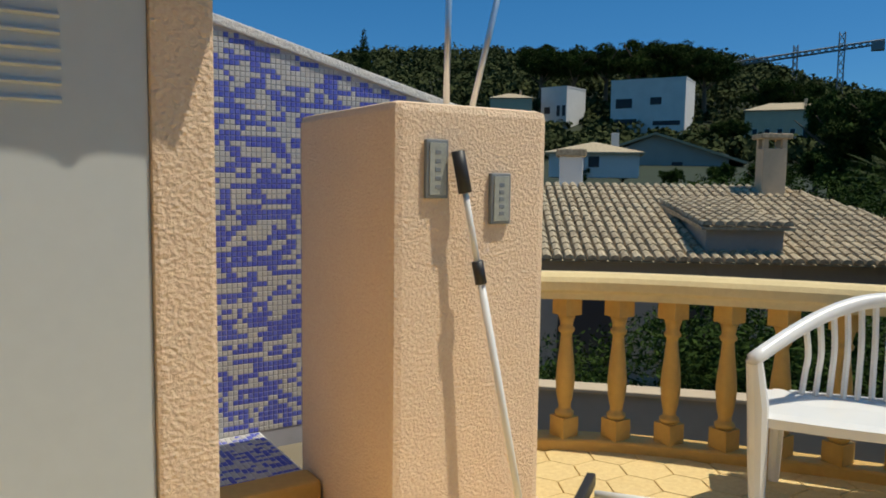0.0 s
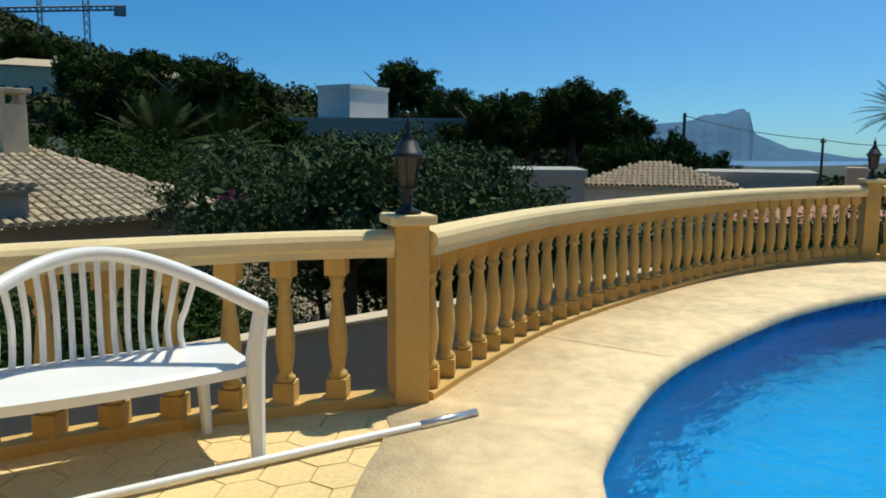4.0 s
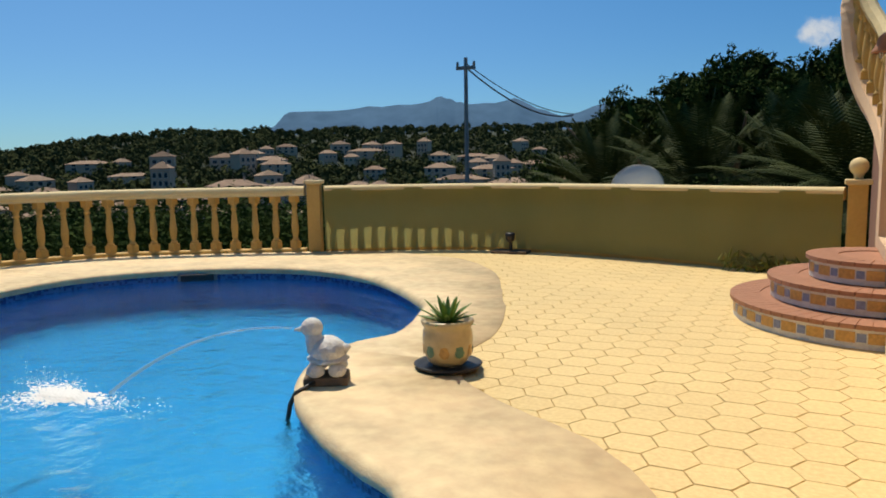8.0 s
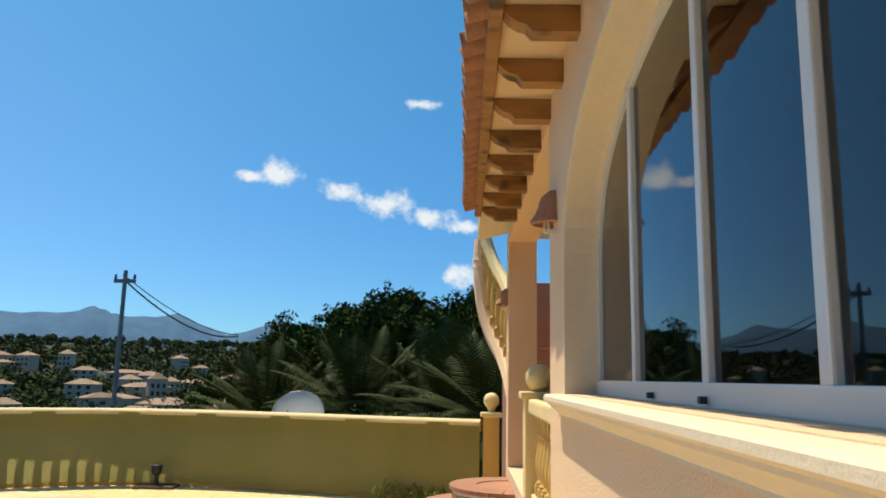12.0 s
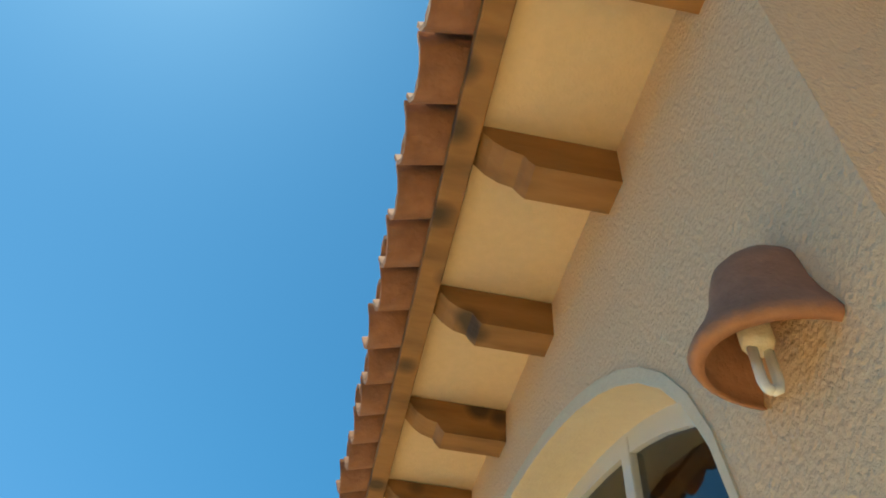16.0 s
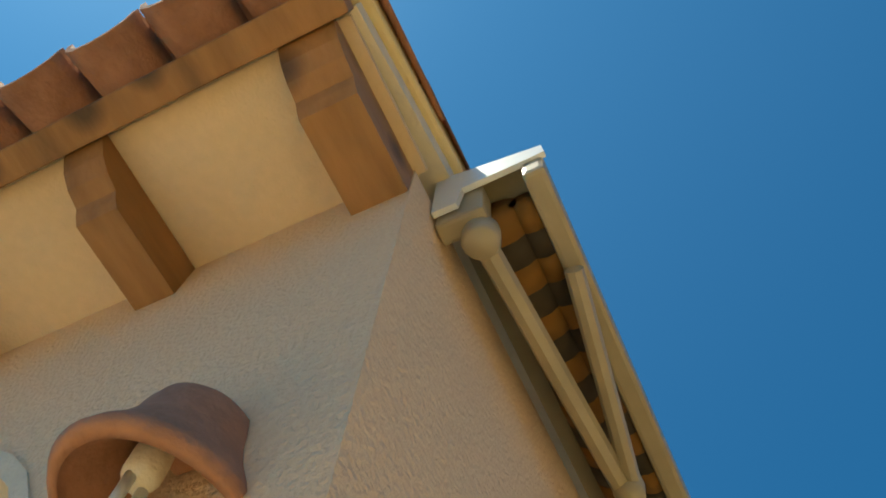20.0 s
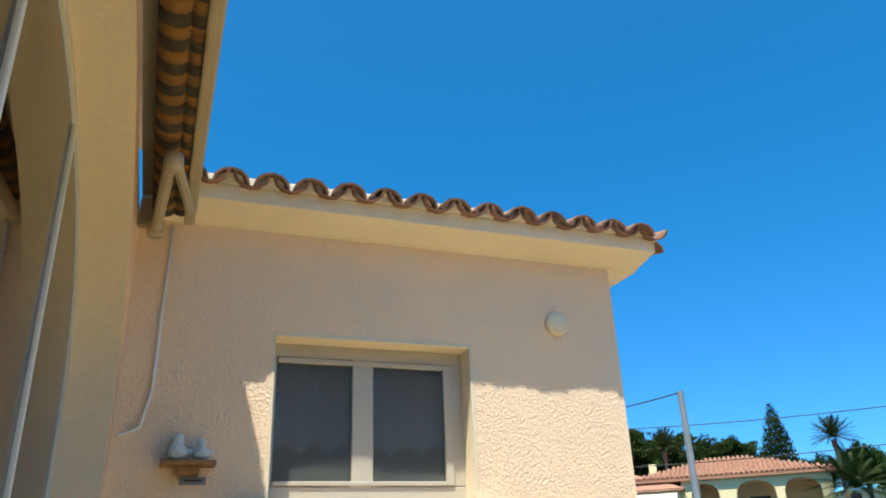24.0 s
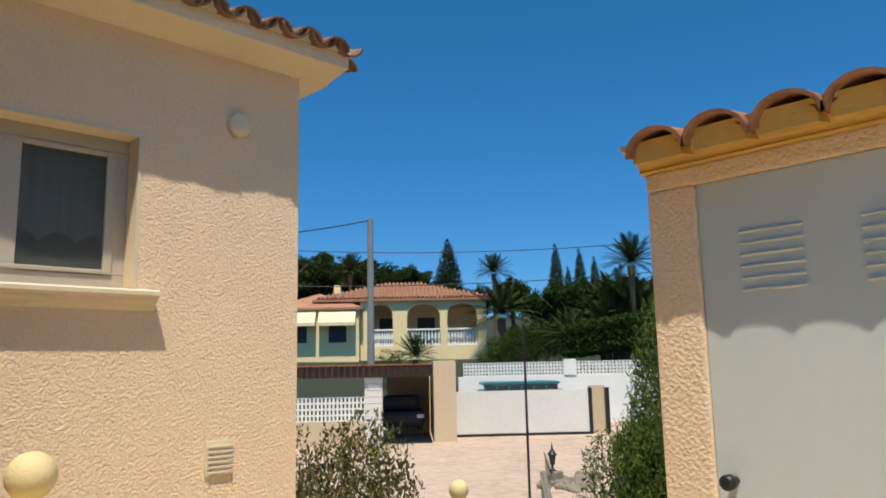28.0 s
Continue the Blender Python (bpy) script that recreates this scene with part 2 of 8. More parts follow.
M["far_green"] = material("far_green", (0.026, 0.036, 0.013), 0.95, grain=0.12, grain_scale=0.3, stain=0.6, stain_scale=0.06)
M["leaf_dark"] = material("leaf_dark", (0.017, 0.036, 0.008), 0.85, spec=0.06, island=0.7, hue=(0.060, 0.095, 0.018))
M["leaf_olive"] = material("leaf_olive", (0.034, 0.060, 0.022), 0.75, spec=0.08, island=0.7, hue=(0.095, 0.130, 0.055))
M["leaf_pine"] = material("leaf_pine", (0.018, 0.032, 0.008), 0.9, spec=0.04, island=0.7, hue=(0.062, 0.078, 0.020))
# paler than the near pines, with distance haze mixed into the green
M["leaf_wood_haze"] = material("leaf_wood_haze", (0.034, 0.046, 0.018), 0.95, spec=0.03, island=0.7, hue=(0.085, 0.090, 0.036))
M["leaf_bright"] = material("leaf_bright", (0.10, 0.20, 0.03), 0.55, island=0.5, hue=(0.17, 0.25, 0.06))
M["leaf_palm"] = material("leaf_palm", (0.026, 0.045, 0.010), 0.7, spec=0.15, island=0.6, hue=(0.085, 0.10, 0.026))
M["leaf_conifer"] = material("leaf_conifer", (0.045, 0.085, 0.016), 0.75, spec=0.1, island=0.6, hue=(0.14, 0.17, 0.035))
M["leaf_bush"] = material("leaf_bush", (0.06, 0.075, 0.02), 0.75, spec=0.1, island=0.7, hue=(0.20, 0.15, 0.05))
M["leaf_tip"] = material("leaf_tip", (0.12, 0.14, 0.03), 0.7, spec=0.1, island=0.5, hue=(0.22, 0.20, 0.05))
M["bark"] = material("bark", (0.14, 0.095, 0.06), 0.95, grain=0.4, grain_scale=12, stain=0.5, stain_scale=3, bump=0.02, bump_scale=14)
# distance haze is mixed into the blue of the rock
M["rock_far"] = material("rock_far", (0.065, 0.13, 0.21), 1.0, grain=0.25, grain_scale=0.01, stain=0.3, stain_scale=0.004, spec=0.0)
M["sea"] = material("sea", (0.08, 0.17, 0.28), 0.35, stain=0.2, stain_scale=0.01)
M["wall_white"] = material("wall_white", (0.66, 0.64, 0.60), 0.85, stain=0.15, stain_scale=0.5, grain=0.1, grain_scale=8)
# grey render; on walls turned from the sun it also holds their shade
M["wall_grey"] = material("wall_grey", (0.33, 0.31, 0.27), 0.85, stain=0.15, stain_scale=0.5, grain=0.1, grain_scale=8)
M["wall_yellow"] = material("wall_yellow", (0.84, 0.66, 0.37), 0.85, stain=0.12, stain_scale=0.6, grain=0.1, grain_scale=8)
M["wall_sand"] = material("wall_sand", (0.58, 0.45, 0.30), 0.85, stain=0.2, stain_scale=0.6, grain=0.1, grain_scale=8)
# near-black that stands for unlit rooms and openings
M["dark_inside"] = material("dark_inside", (0.03, 0.03, 0.035), 0.6)
M["stone_white"] = material("stone_white", (0.70, 0.67, 0.62), 0.8, grain=0.3, grain_scale=60, stain=0.3, stain_scale=14, bump=0.009, bump_scale=60)


def glass(name, tint, rough=0.02):
    m = bpy.data.materials.new(name)
    m.use_nodes = True
    b = m.node_tree.nodes["Principled BSDF"]
    b.inputs["Base Color"].default_value = (*tint, 1)
    b.inputs["Roughness"].default_value = rough
    b.inputs["Transmission Weight"].default_value = 1.0
    b.inputs["IOR"].default_value = 1.5
    return m


M["glass"] = glass("glass", (0.25, 0.29, 0.31))
M["glass"].node_tree.nodes["Principled BSDF"].inputs["Specular IOR Level"].default_value = 0.9
M["glass_brown"] = glass("glass_brown", (0.22, 0.18, 0.12))
M["glass_brown"].node_tree.nodes["Principled BSDF"].inputs["Specular IOR Level"].default_value = 0.4
M["glass_brown"].node_tree.nodes["Principled BSDF"].inputs["IOR"].default_value = 1.35
M["glass_clear"] = glass("glass_clear", (0.80, 0.82, 0.80))


def water_material():
    m = bpy.data.materials.new("water")
    m.use_nodes = True
    n, l = m.node_tree.nodes, m.node_tree.links
    b = n["Principled BSDF"]
    b.inputs["Base Color"].default_value = (0.02, 0.74, 1.0, 1)
    b.inputs["Roughness"].default_value = 0.03
    b.inputs["Transmission Weight"].default_value = 1.0
    b.inputs["IOR"].default_value = 1.33
    b.inputs["Specular IOR Level"].default_value = 0.13
    geo = n.new("ShaderNodeNewGeometry")
    t1 = n.new("ShaderNodeTexNoise")
    t1.inputs["Scale"].default_value = 5
    t1.inputs["Detail"].default_value = 8
    l.new(geo.outputs["Position"], t1.inputs["Vector"])
    bp = n.new("ShaderNodeBump")
    bp.inputs["Strength"].default_value = 0.75
    bp.inputs["Distance"].default_value = 0.085
    l.new(t1.outputs["Fac"], bp.inputs["Height"])
    l.new(bp.outputs[0], b.inputs["Normal"])
    return m


M["water"] = water_material()


def glow_cloud_material():
    """Thin vapour of the far sky that glows in place of sunlight: dense in the middle, ragged and clear at the edge."""
    m = bpy.data.materials.new("cloud")
    m.use_nodes = True
    n, l = m.node_tree.nodes, m.node_tree.links
    n.clear()
    out = n.new("ShaderNodeOutputMaterial")
    clear, lit, both = n.new("ShaderNodeBsdfTransparent"), n.new("ShaderNodeEmission"), n.new("ShaderNodeMixShader")
    # emission stands for the sun on the cloud
    lit.inputs[0].default_value = (0.88, 0.96, 1.08, 1)
    lit.inputs[1].default_value = 1.0
    co, geo, tex = n.new("ShaderNodeTexCoord"), n.new("ShaderNodeNewGeometry"), n.new("ShaderNodeTexNoise")
    tex.inputs["Scale"].default_value = 0.011
    tex.inputs["Detail"].default_value = 9
    tex.inputs["Roughness"].default_value = 0.62
    l.new(geo.outputs["Position"], tex.inputs["Vector"])
    off = n.new("ShaderNodeVectorMath")
    off.operation = "DISTANCE"
    off.inputs[1].default_value = (0.5, 0.5, 0)
    l.new(co.outputs["UV"], off.inputs[0])
    reach = n.new("ShaderNodeMath")
    reach.operation = "MULTIPLY_ADD"
    reach.inputs[1].default_value = -1.15
    l.new(off.outputs["Value"], reach.inputs[0])
    l.new(tex.outputs["Fac"], reach.inputs[2])
    dense = n.new("ShaderNodeMapRange")
    dense.interpolation_type = "SMOOTHSTEP"
    dense.inputs[1].default_value = 0.06
    dense.inputs[2].default_value = 0.46
    dense.inputs[4].default_value = 0.82
    l.new(reach.outputs[0], dense.inputs[0])
    l.new(dense.outputs[0], both.inputs[0])
    l.new(clear.outputs[0], both.inputs[1])
    l.new(lit.outputs[0], both.inputs[2])
    l.new(both.outputs[0], out.inputs[0])
    return m


def cloth_material(name, color, through=0.5, open_weave=0.2):
    """Thin woven cloth that lets some light through and shows a little of what is behind."""
    m = bpy.data.materials.new(name)
    m.use_nodes = True
    n, l = m.node_tree.nodes, m.node_tree.links
    n.clear()
    out = n.new("ShaderNodeOutputMaterial")
    geo, tex, ramp = n.new("ShaderNodeNewGeometry"), n.new("ShaderNodeTexNoise"), n.new("ShaderNodeMix")
    tex.inputs["Scale"].default_value = 1.6
    ramp.data_type = "RGBA"
    ramp.inputs[6].default_value = (*color, 1)
    ramp.inputs[7].default_value = (color[0] * 0.75, color[1] * 0.8, color[2] * 0.8, 1)
    l.new(geo.outputs["Position"], tex.inputs["Vector"])
    l.new(tex.outputs["Fac"], ramp.inputs[0])
    clear, lit, back = n.new("ShaderNodeBsdfTransparent"), n.new("ShaderNodeBsdfDiffuse"), n.new("ShaderNodeBsdfTranslucent")
    l.new(ramp.outputs[2], lit.inputs[0])
    l.new(ramp.outputs[2], back.inputs[0])
    both, all_of = n.new("ShaderNodeMixShader"), n.new("ShaderNodeMixShader")
    both.inputs[0].default_value = through
    all_of.inputs[0].default_value = 1 - open_weave
    l.new(lit.outputs[0], both.inputs[1])
    l.new(back.outputs[0], both.inputs[2])
    l.new(clear.outputs[0], all_of.inputs[1])
    l.new(both.outputs[0], all_of.inputs[2])
    l.new(all_of.outputs[0], out.inputs[0])
    return m


def veil(name, color, alpha):
    """A thin see-through stuff: cloth with open weave, or cloud."""
    m = material(name, color, 0.95, stain=0.25, stain_scale=1.5, spec=0.1)
    n, l = m.node_tree.nodes, m.node_tree.links
    n["Principled BSDF"].inputs["Alpha"].default_value = alpha
    return m


M["green_cloth"] = cloth_material("green_cloth", (0.52, 0.48, 0.19), 0.62, 0.08)
M["spray"] = veil("spray", (0.85, 0.9, 0.95), 0.28)
M["screen_mesh"] = veil("screen_mesh", (0.13, 0.135, 0.12), 0.42)
# white metal browned to hold the shade it hangs in; the stain is dirt
M["awning_metal"] = material("awning_metal", (0.42, 0.34, 0.22), 0.45, stain=0.3, stain_scale=8)
M["frosted"] = material("frosted", (0.05, 0.047, 0.04), 0.3, stain=0.2, stain_scale=20)


# ---- mesh helpers ----
def obj(name, bm, mat, smooth=False):
    me = bpy.data.meshes.new(name)
    bm.to_mesh(me)
    bm.free()
    if smooth:
        for p in me.polygons:
            p.use_smooth = True
    for k in (mat if isinstance(mat, (list, tuple)) else (mat,)):
        me.materials.append(M[k])
    return new(name, me)


def part(name, bm, mat, parent, label="", smooth=False):
    ob = obj(name, bm, mat, smooth)
    ob.parent = parent
    ob.matrix_parent_inverse = parent.matrix_world.inverted() if parent.type != "EMPTY" else Matrix.Translation(-parent.location)
    return tagged(ob, label) if label else ob


def empty(name, at, label, category, group="", kind=""):
    e = new(name)
    e.location = at
    return tagged(e, label, category, group, kind)


def box(bm, lo, hi, bevel=0.0, mi=0, m=None):
    """A box from corner lo to corner hi, in bm."""
    r = bmesh.ops.create_cube(bm, size=1)
    vs = r["verts"]
    c = [(a + b) / 2 for a, b in zip(lo, hi)]
    s = [abs(b - a) for a, b in zip(lo, hi)]
    for v in vs:
        v.co = Vector((v.co.x * s[0] + c[0], v.co.y * s[1] + c[1], v.co.z * s[2] + c[2]))
    fs = {f for v in vs for f in v.link_faces}
    for f in fs:
        f.material_index = mi
    if bevel:
        es = list({e for v in vs for e in v.link_edges})
        r = bmesh.ops.bevel(bm, geom=es, offset=bevel, segments=2, affect="EDGES", profile=0.6)
        vs = list({v for f in r["faces"] for v in f.verts} | {v for v in vs if v.is_valid})
    if m is not None:
        bmesh.ops.transform(bm, matrix=m, verts=vs)
    return bm


def boxed(lo, hi, bevel=0.0, m=None):
    return box(bmesh.new(), lo, hi, bevel, m=m)


def prism(bm, outline, z0, z1, mi=0):
    """An upright prism over a 2D outline."""
    a = [bm.verts.new((x, y, z0)) for x, y in outline]
    b = [bm.verts.new((x, y, z1)) for x, y in outline]
    k = len(outline)
    fs = [bm.faces.new(b), bm.faces.new(a[::-1])]
    for i in range(k):
        fs.append(bm.faces.new((a[i], a[(i + 1) % k], b[(i + 1) % k], b[i])))
    for f in fs:
        f.material_index = mi
    return bm


def lathe(bm, profile, segs=16, at=(0, 0, 0), mi=0, cap=True):
    """A turned body: profile rows of (radius, z)."""
    rings = []
    for r, z in profile:
        rings.append([bm.verts.new((at[0] + r * math.cos(a), at[1] + r * math.sin(a), at[2] + z))
                      for a in (2 * math.pi * i / segs for i in range(segs))])
    for p, q in zip(rings, rings[1:]):
        for i in range(segs):
            f = bm.faces.new((p[i], p[(i + 1) % segs], q[(i + 1) % segs], q[i]))
            f.material_index = mi
    if cap:
        bm.faces.new(rings[0][::-1]).material_index = mi
        bm.faces.new(rings[-1]).material_index = mi
    return bm


def tube(bm, pts, r, segs=8, mi=0):
    """A round bar through points; r is one radius or one for each point."""
    pts = [Vector(p) for p in pts]
    rs = r if isinstance(r, (list, tuple)) else [r] * len(pts)
    rings = []
    up = Vector((1, 0, 0)) if abs((pts[-1] - pts[0]).normalized().z) > 0.8 else Vector((0, 0, 1))
    for i, p in enumerate(pts):
        d = (pts[min(i + 1, len(pts) - 1)] - pts[max(i - 1, 0)]).normalized()
        s = d.cross(up)
        s = s.normalized() if s.length > 1e-3 else Vector((1, 0, 0))
        u = s.cross(d)
        rings.append([bm.verts.new(p + rs[i] * (math.cos(a) * s + math.sin(a) * u))
                      for a in (2 * math.pi * k / segs for k in range(segs))])
    for p, q in zip(rings, rings[1:]):
        for i in range(segs):
            bm.faces.new((p[i], p[(i + 1) % segs], q[(i + 1) % segs], q[i])).material_index = mi
    bm.faces.new(rings[0][::-1]).material_index = mi
    bm.faces.new(rings[-1]).material_index = mi
    bmesh.ops.recalc_face_normals(bm, faces=bm.faces)
    return bm


def spline(pts, step=0.1, closed=False):
    """Points at even steps along a smooth curve through the given 2D or 3D points."""
    P = [Vector(p) if len(p) == 3 else Vector((*p, 0)) for p in pts]
    k = len(P)
    dense = []
    for i in range(k if closed else k - 1):
        a, b, c, d = (P[(i + j) % k] if closed else P[min(max(i + j, 0), k - 1)] for j in (-1, 0, 1, 2))
        for s in range(24):
            t = s / 24
            dense.append(0.5 * ((2 * b) + (c - a) * t + (2 * a - 5 * b + 4 * c - d) * t * t + (3 * b - a - 3 * c + d) * t ** 3))
    dense.append(P[0] if closed else P[-1])
    total = sum((q - p).length for p, q in zip(dense, dense[1:]))
    count = max(2, round(total / step))
    out, acc, target, gap = [dense[0]], 0.0, total / count, total / count
    for p, q in zip(dense, dense[1:]):
        seg = (q - p).length
        while seg > 0 and acc + seg >= target - 1e-9 and len(out) <= count:
            out.append(p.lerp(q, (target - acc) / seg))
            target += gap
        acc += seg
    return out[:count] if closed else out[:count + 1]


def sweep(bm, path, profile, closed=False, mi=0):
    """A profile of (offset to the left, height) carried along a level path."""
    k = len(path)
    rings = []
    for i, p in enumerate(path):
        if closed:
            d = path[(i + 1) % k] - path[i - 1]
        else:
            d = path[min(i + 1, k - 1)] - path[max(i - 1, 0)]
        d.z = 0
        d.normalize()
        s = Vector((-d.y, d.x, 0))
        rings.append([bm.verts.new(p + s * o + Vector((0, 0, h))) for o, h in profile])
    n = len(profile)
    for a, b in zip(rings, rings[1:] + (rings[:1] if closed else [])):
        for j in range(n):
            bm.faces.new((a[j], a[(j + 1) % n], b[(j + 1) % n], b[j])).material_index = mi
    if not closed:
        bm.faces.new(rings[0][::-1]).material_index = mi
        bm.faces.new(rings[-1]).material_index = mi
    bmesh.ops.recalc_face_normals(bm, faces=bm.faces)
    return bm


# ---- land ----
HEADS = [-180, -150, -125, -100, -60, -20, 0, 20, 45, 70, 90, 110, 130, 150, 180]
RADII = [0, 8, 14, 22, 30, 45, 70, 110, 180, 300, 500, 900, 2000, 6000]
LAND = {
    -180: [-2.5, -2.5, -2.0, -1.5, -1, 0, 4, 8, 14, 20, 24, 20, 0, -40],
    -150: [-2.5, -2.0, -1.4, -1.3, -1.2, 0.6, 4, 8, 12, 18, 22, 18, 0, -40],
    -125: [-2.5, -2.0, -1.4, -1.3, -1.2, 1.0, 4, 7, 11, 18, 22, 18, 0, -40],
    -100: [-2.5, -2.0, -1.0, -0.8, -0.5, 2.0, 4, 7, 11, 18, 22, 18, 0, -40],
    -60: [-2.5, -2.5, -2.0, -1.0, 0, 2, 4, 6, 8, 10, 12, 10, 0, -40],
    -20: [-2.5, -2.5, -2.5, -2.5, -3, -4, -6, -8, -8, -5, 0, 6, 0, -40],
    0: [-2.5, -2.5, -2.5, -3.0, -4, -6, -9, -12, -15, -12, 3, 33, 20, -40],
    20: [-2.5, -2.5, -2.5, -3.2, -4.5, -7, -10, -14, -17, -12, 3, 32, 20, -40],
    45: [-2.5, -2.5, -2.5, -3.2, -4.5, -7, -10, -14, -17, -12, 5, 30, -30, -40],
    70: [-2.5, -2.5, -2.6, -3.0, -3.5, -5, -8, -12, -17, -20, -18, -14, -38, -40],
    90: [-2.5, -2.5, -2.6, -3.0, -3.2, -3.5, -3.5, -2, 1, 0, -10, -30, -38, -40],
    110: [-2.5, -2.5, -2.6, -3.0, -2.8, -2.0, 0.0, 3, 8, 19, 22, -10, -38, -40],
    130: [-2.5, -2.5, -2.6, -3.0, -2.6, -1.0, 1.5, 4, 10, 40, 80, 70, -20, -40],
    150: [-2.5, -2.5, -2.6, -3.0, -2.6, -0.5, 1.5, 4, 10, 40, 84, 70, -20, -40],
    180: [-2.5, -2.5, -2.0, -1.5, -1, 0, 4, 8, 14, 20, 24, 20, 0, -40],
}


def land(x, y):
    """The height of the ground outside the terrace."""
    r, a = math.hypot(x, y), math.degrees(math.atan2(-x, y))
    rows = []
    for k in range(len(HEADS) - 1):
        if HEADS[k] <= a <= HEADS[k + 1]:
            f = (a - HEADS[k]) / (HEADS[k + 1] - HEADS[k])
            f = f * f * (3 - 2 * f)
            rows = [u * (1 - f) + v * f for u, v in zip(LAND[HEADS[k]], LAND[HEADS[k + 1]])]
            break
    h = float(np.interp(r, RADII, rows))
    return h + (noise.noise(Vector((x * 0.02, y * 0.02, 3))) * min(3.0, r * 0.012) if r > 30 else 0)


def make_ground():
    bm = bmesh.new()
    radii = [0.5] + [4 * 1.16 ** k for k in range(50)]
    segs = 120
    rings = []
    for r in radii:
        ring = []
        for k in range(segs):
            a = 2 * math.pi * k / segs
            x, y = r * math.sin(a), r * math.cos(a)
            ring.append(bm.verts.new((x, y, land(x, y))))
        rings.append(ring)
    bm.faces.new(rings[0][::-1])
    for a, b in zip(rings, rings[1:]):
        for k in range(segs):
            f = bm.faces.new((a[k], a[(k + 1) % segs], b[(k + 1) % segs], b[k]))
            f.material_index = 1 if f.calc_center_median().to_2d().length > 32 else 0
    bmesh.ops.recalc_face_normals(bm, faces=bm.faces)
    ob = obj("ground", bm, ["earth", "far_green"], smooth=True)
    if ob.data.polygons[10].normal.z < 0:
        ob.data.flip_normals()
    return tagged(ob, "dry sloping ground with scrub falling to the valley", "ground", kind="structure")


make_ground()
bm = bmesh.new()
prism(bm, [(-9000, -200), (-200, 800), (-200, 9000), (-9000, 9000)], -39, -36)
tagged(obj("sea_water", bm, "sea"), "hazy blue sea at the horizon", "sea", kind="structure")

# ---- terrace ----
xA, yB, xW, yH = 0.40, 0.44, 3.47, -1.94
POOL = [(-1.54, 2.72), (-1.87, 2.93), (-2.30, 3.20), (-2.77, 3.62), (-3.08, 4.20), (-3.13, 4.72), (-2.98, 5.16), (-3.18, 5.92),
        (-3.47, 6.42), (-4.60, 7.34), (-5.96, 7.60), (-7.22, 6.98), (-7.88, 6.10), (-7.93, 5.25), (-7.60, 3.94), (-6.64, 2.62),
        (-5.36, 1.53), (-4.38, 0.87), (-3.30, 0.42), (-2.67, 0.29), (-1.85, 0.40), (-1.28, 1.0), (-1.20, 2.0)]
pool_edge = spline(POOL, 0.12, closed=True)
SEG1 = [(-1.62, -3.48), (-2.03, -3.20), (-2.42, -2.82), (-2.98, -2.10), (-3.47, -1.26), (-3.66, -0.72)]
SEG2 = [(-3.72, -0.57), (-4.40, -0.30), (-5.40, 0.17), (-6.64, 0.99), (-8.05, 2.12), (-9.05, 3.20), (-9.87, 4.48)]
SEG3 = [(-9.95, 4.76), (-10.0, 6.05), (-9.30, 7.45), (-7.75, 8.52), (-6.80, 9.05)]
SEG4 = [(-6.55, 9.19), (-5.40, 9.87), (-4.40, 10.20), (-3.30, 10.20), (-2.05, 9.95), (-0.98, 9.65), (0.18, 9.42)]


def offset(path, d, closed=True):
    out, k = [], len(path)
    for i, p in enumerate(path):
        t = path[(i + 1) % k] - path[i - 1]
        t.normalize()
        w = d(p) if callable(d) else d
        out.append(p + Vector((-t.y, t.x, 0)) * w)
    return out


area = sum(p.x * q.y - q.x * p.y for p, q in zip(pool_edge, pool_edge[1:] + pool_edge[:1]))
OUT = -1 if area > 0 else 1


def ring_between(inner, outer, z_in, z_out, bm=None):
    bm = bm or bmesh.new()
    a = [bm.verts.new((p.x, p.y, z_in)) for p in inner]
    b = [bm.verts.new((p.x, p.y, z_out)) for p in outer]
    k = len(a)
    for i in range(k):
        bm.faces.new((a[i], a[(i + 1) % k], b[(i + 1) % k], b[i]))
    return bm


def inside(x, y, poly):
    c, j = False, len(poly) - 1
    for i in range(len(poly)):
        a, b = poly[i], poly[j]
        if (a[1] > y) != (b[1] > y) and x < (b[0] - a[0]) * (y - a[1]) / (b[1] - a[1]) + a[0]:
            c = not c
        j = i
    return c


RIM = [(p.x, p.y) for s in (SEG1, SEG2, SEG3, SEG4) for p in spline(s, 0.3)]
DECK = RIM + [(0.6, 9.4), (0.6, 7.0), (xA, 6.0), (xA, yB), (xW, yB), (xW, -2.3), (xW, -3.4), (-1.75, -3.45)]


def coping_width(p):
    """The paved rim runs up to the balustrade on the far sides and stays narrow towards the house."""
    if p.y < 3.0:
        f = min(1, max(0, (-p.x - 3.0) / 0.8))
    else:
        f = min(1, max(0, (-p.x - 3.3) / 1.6))
    near = 1.0 if p.y < 4.0 else 0.72
    return near + (1.75 - near) * f


def rim_points():
    """The outer line of the coping, held inside the terrace."""
    out, k = [], len(pool_edge)
    for i, p in enumerate(pool_edge):
        t = pool_edge[(i + 1) % k] - pool_edge[i - 1]
        t.normalize()
        d = Vector((-t.y, t.x, 0)) * OUT
        w, top = 0.4, coping_width(p)
        while w < top and inside(p.x + d.x * (w + 0.09), p.y + d.y * (w + 0.09), DECK):
            w += 0.03
        out.append(p + d * w)
    return out


coping_out = rim_points()
pool_xy = [(p.x, p.y) for p in pool_edge]
coping_xy = [(p.x, p.y) for p in coping_out]

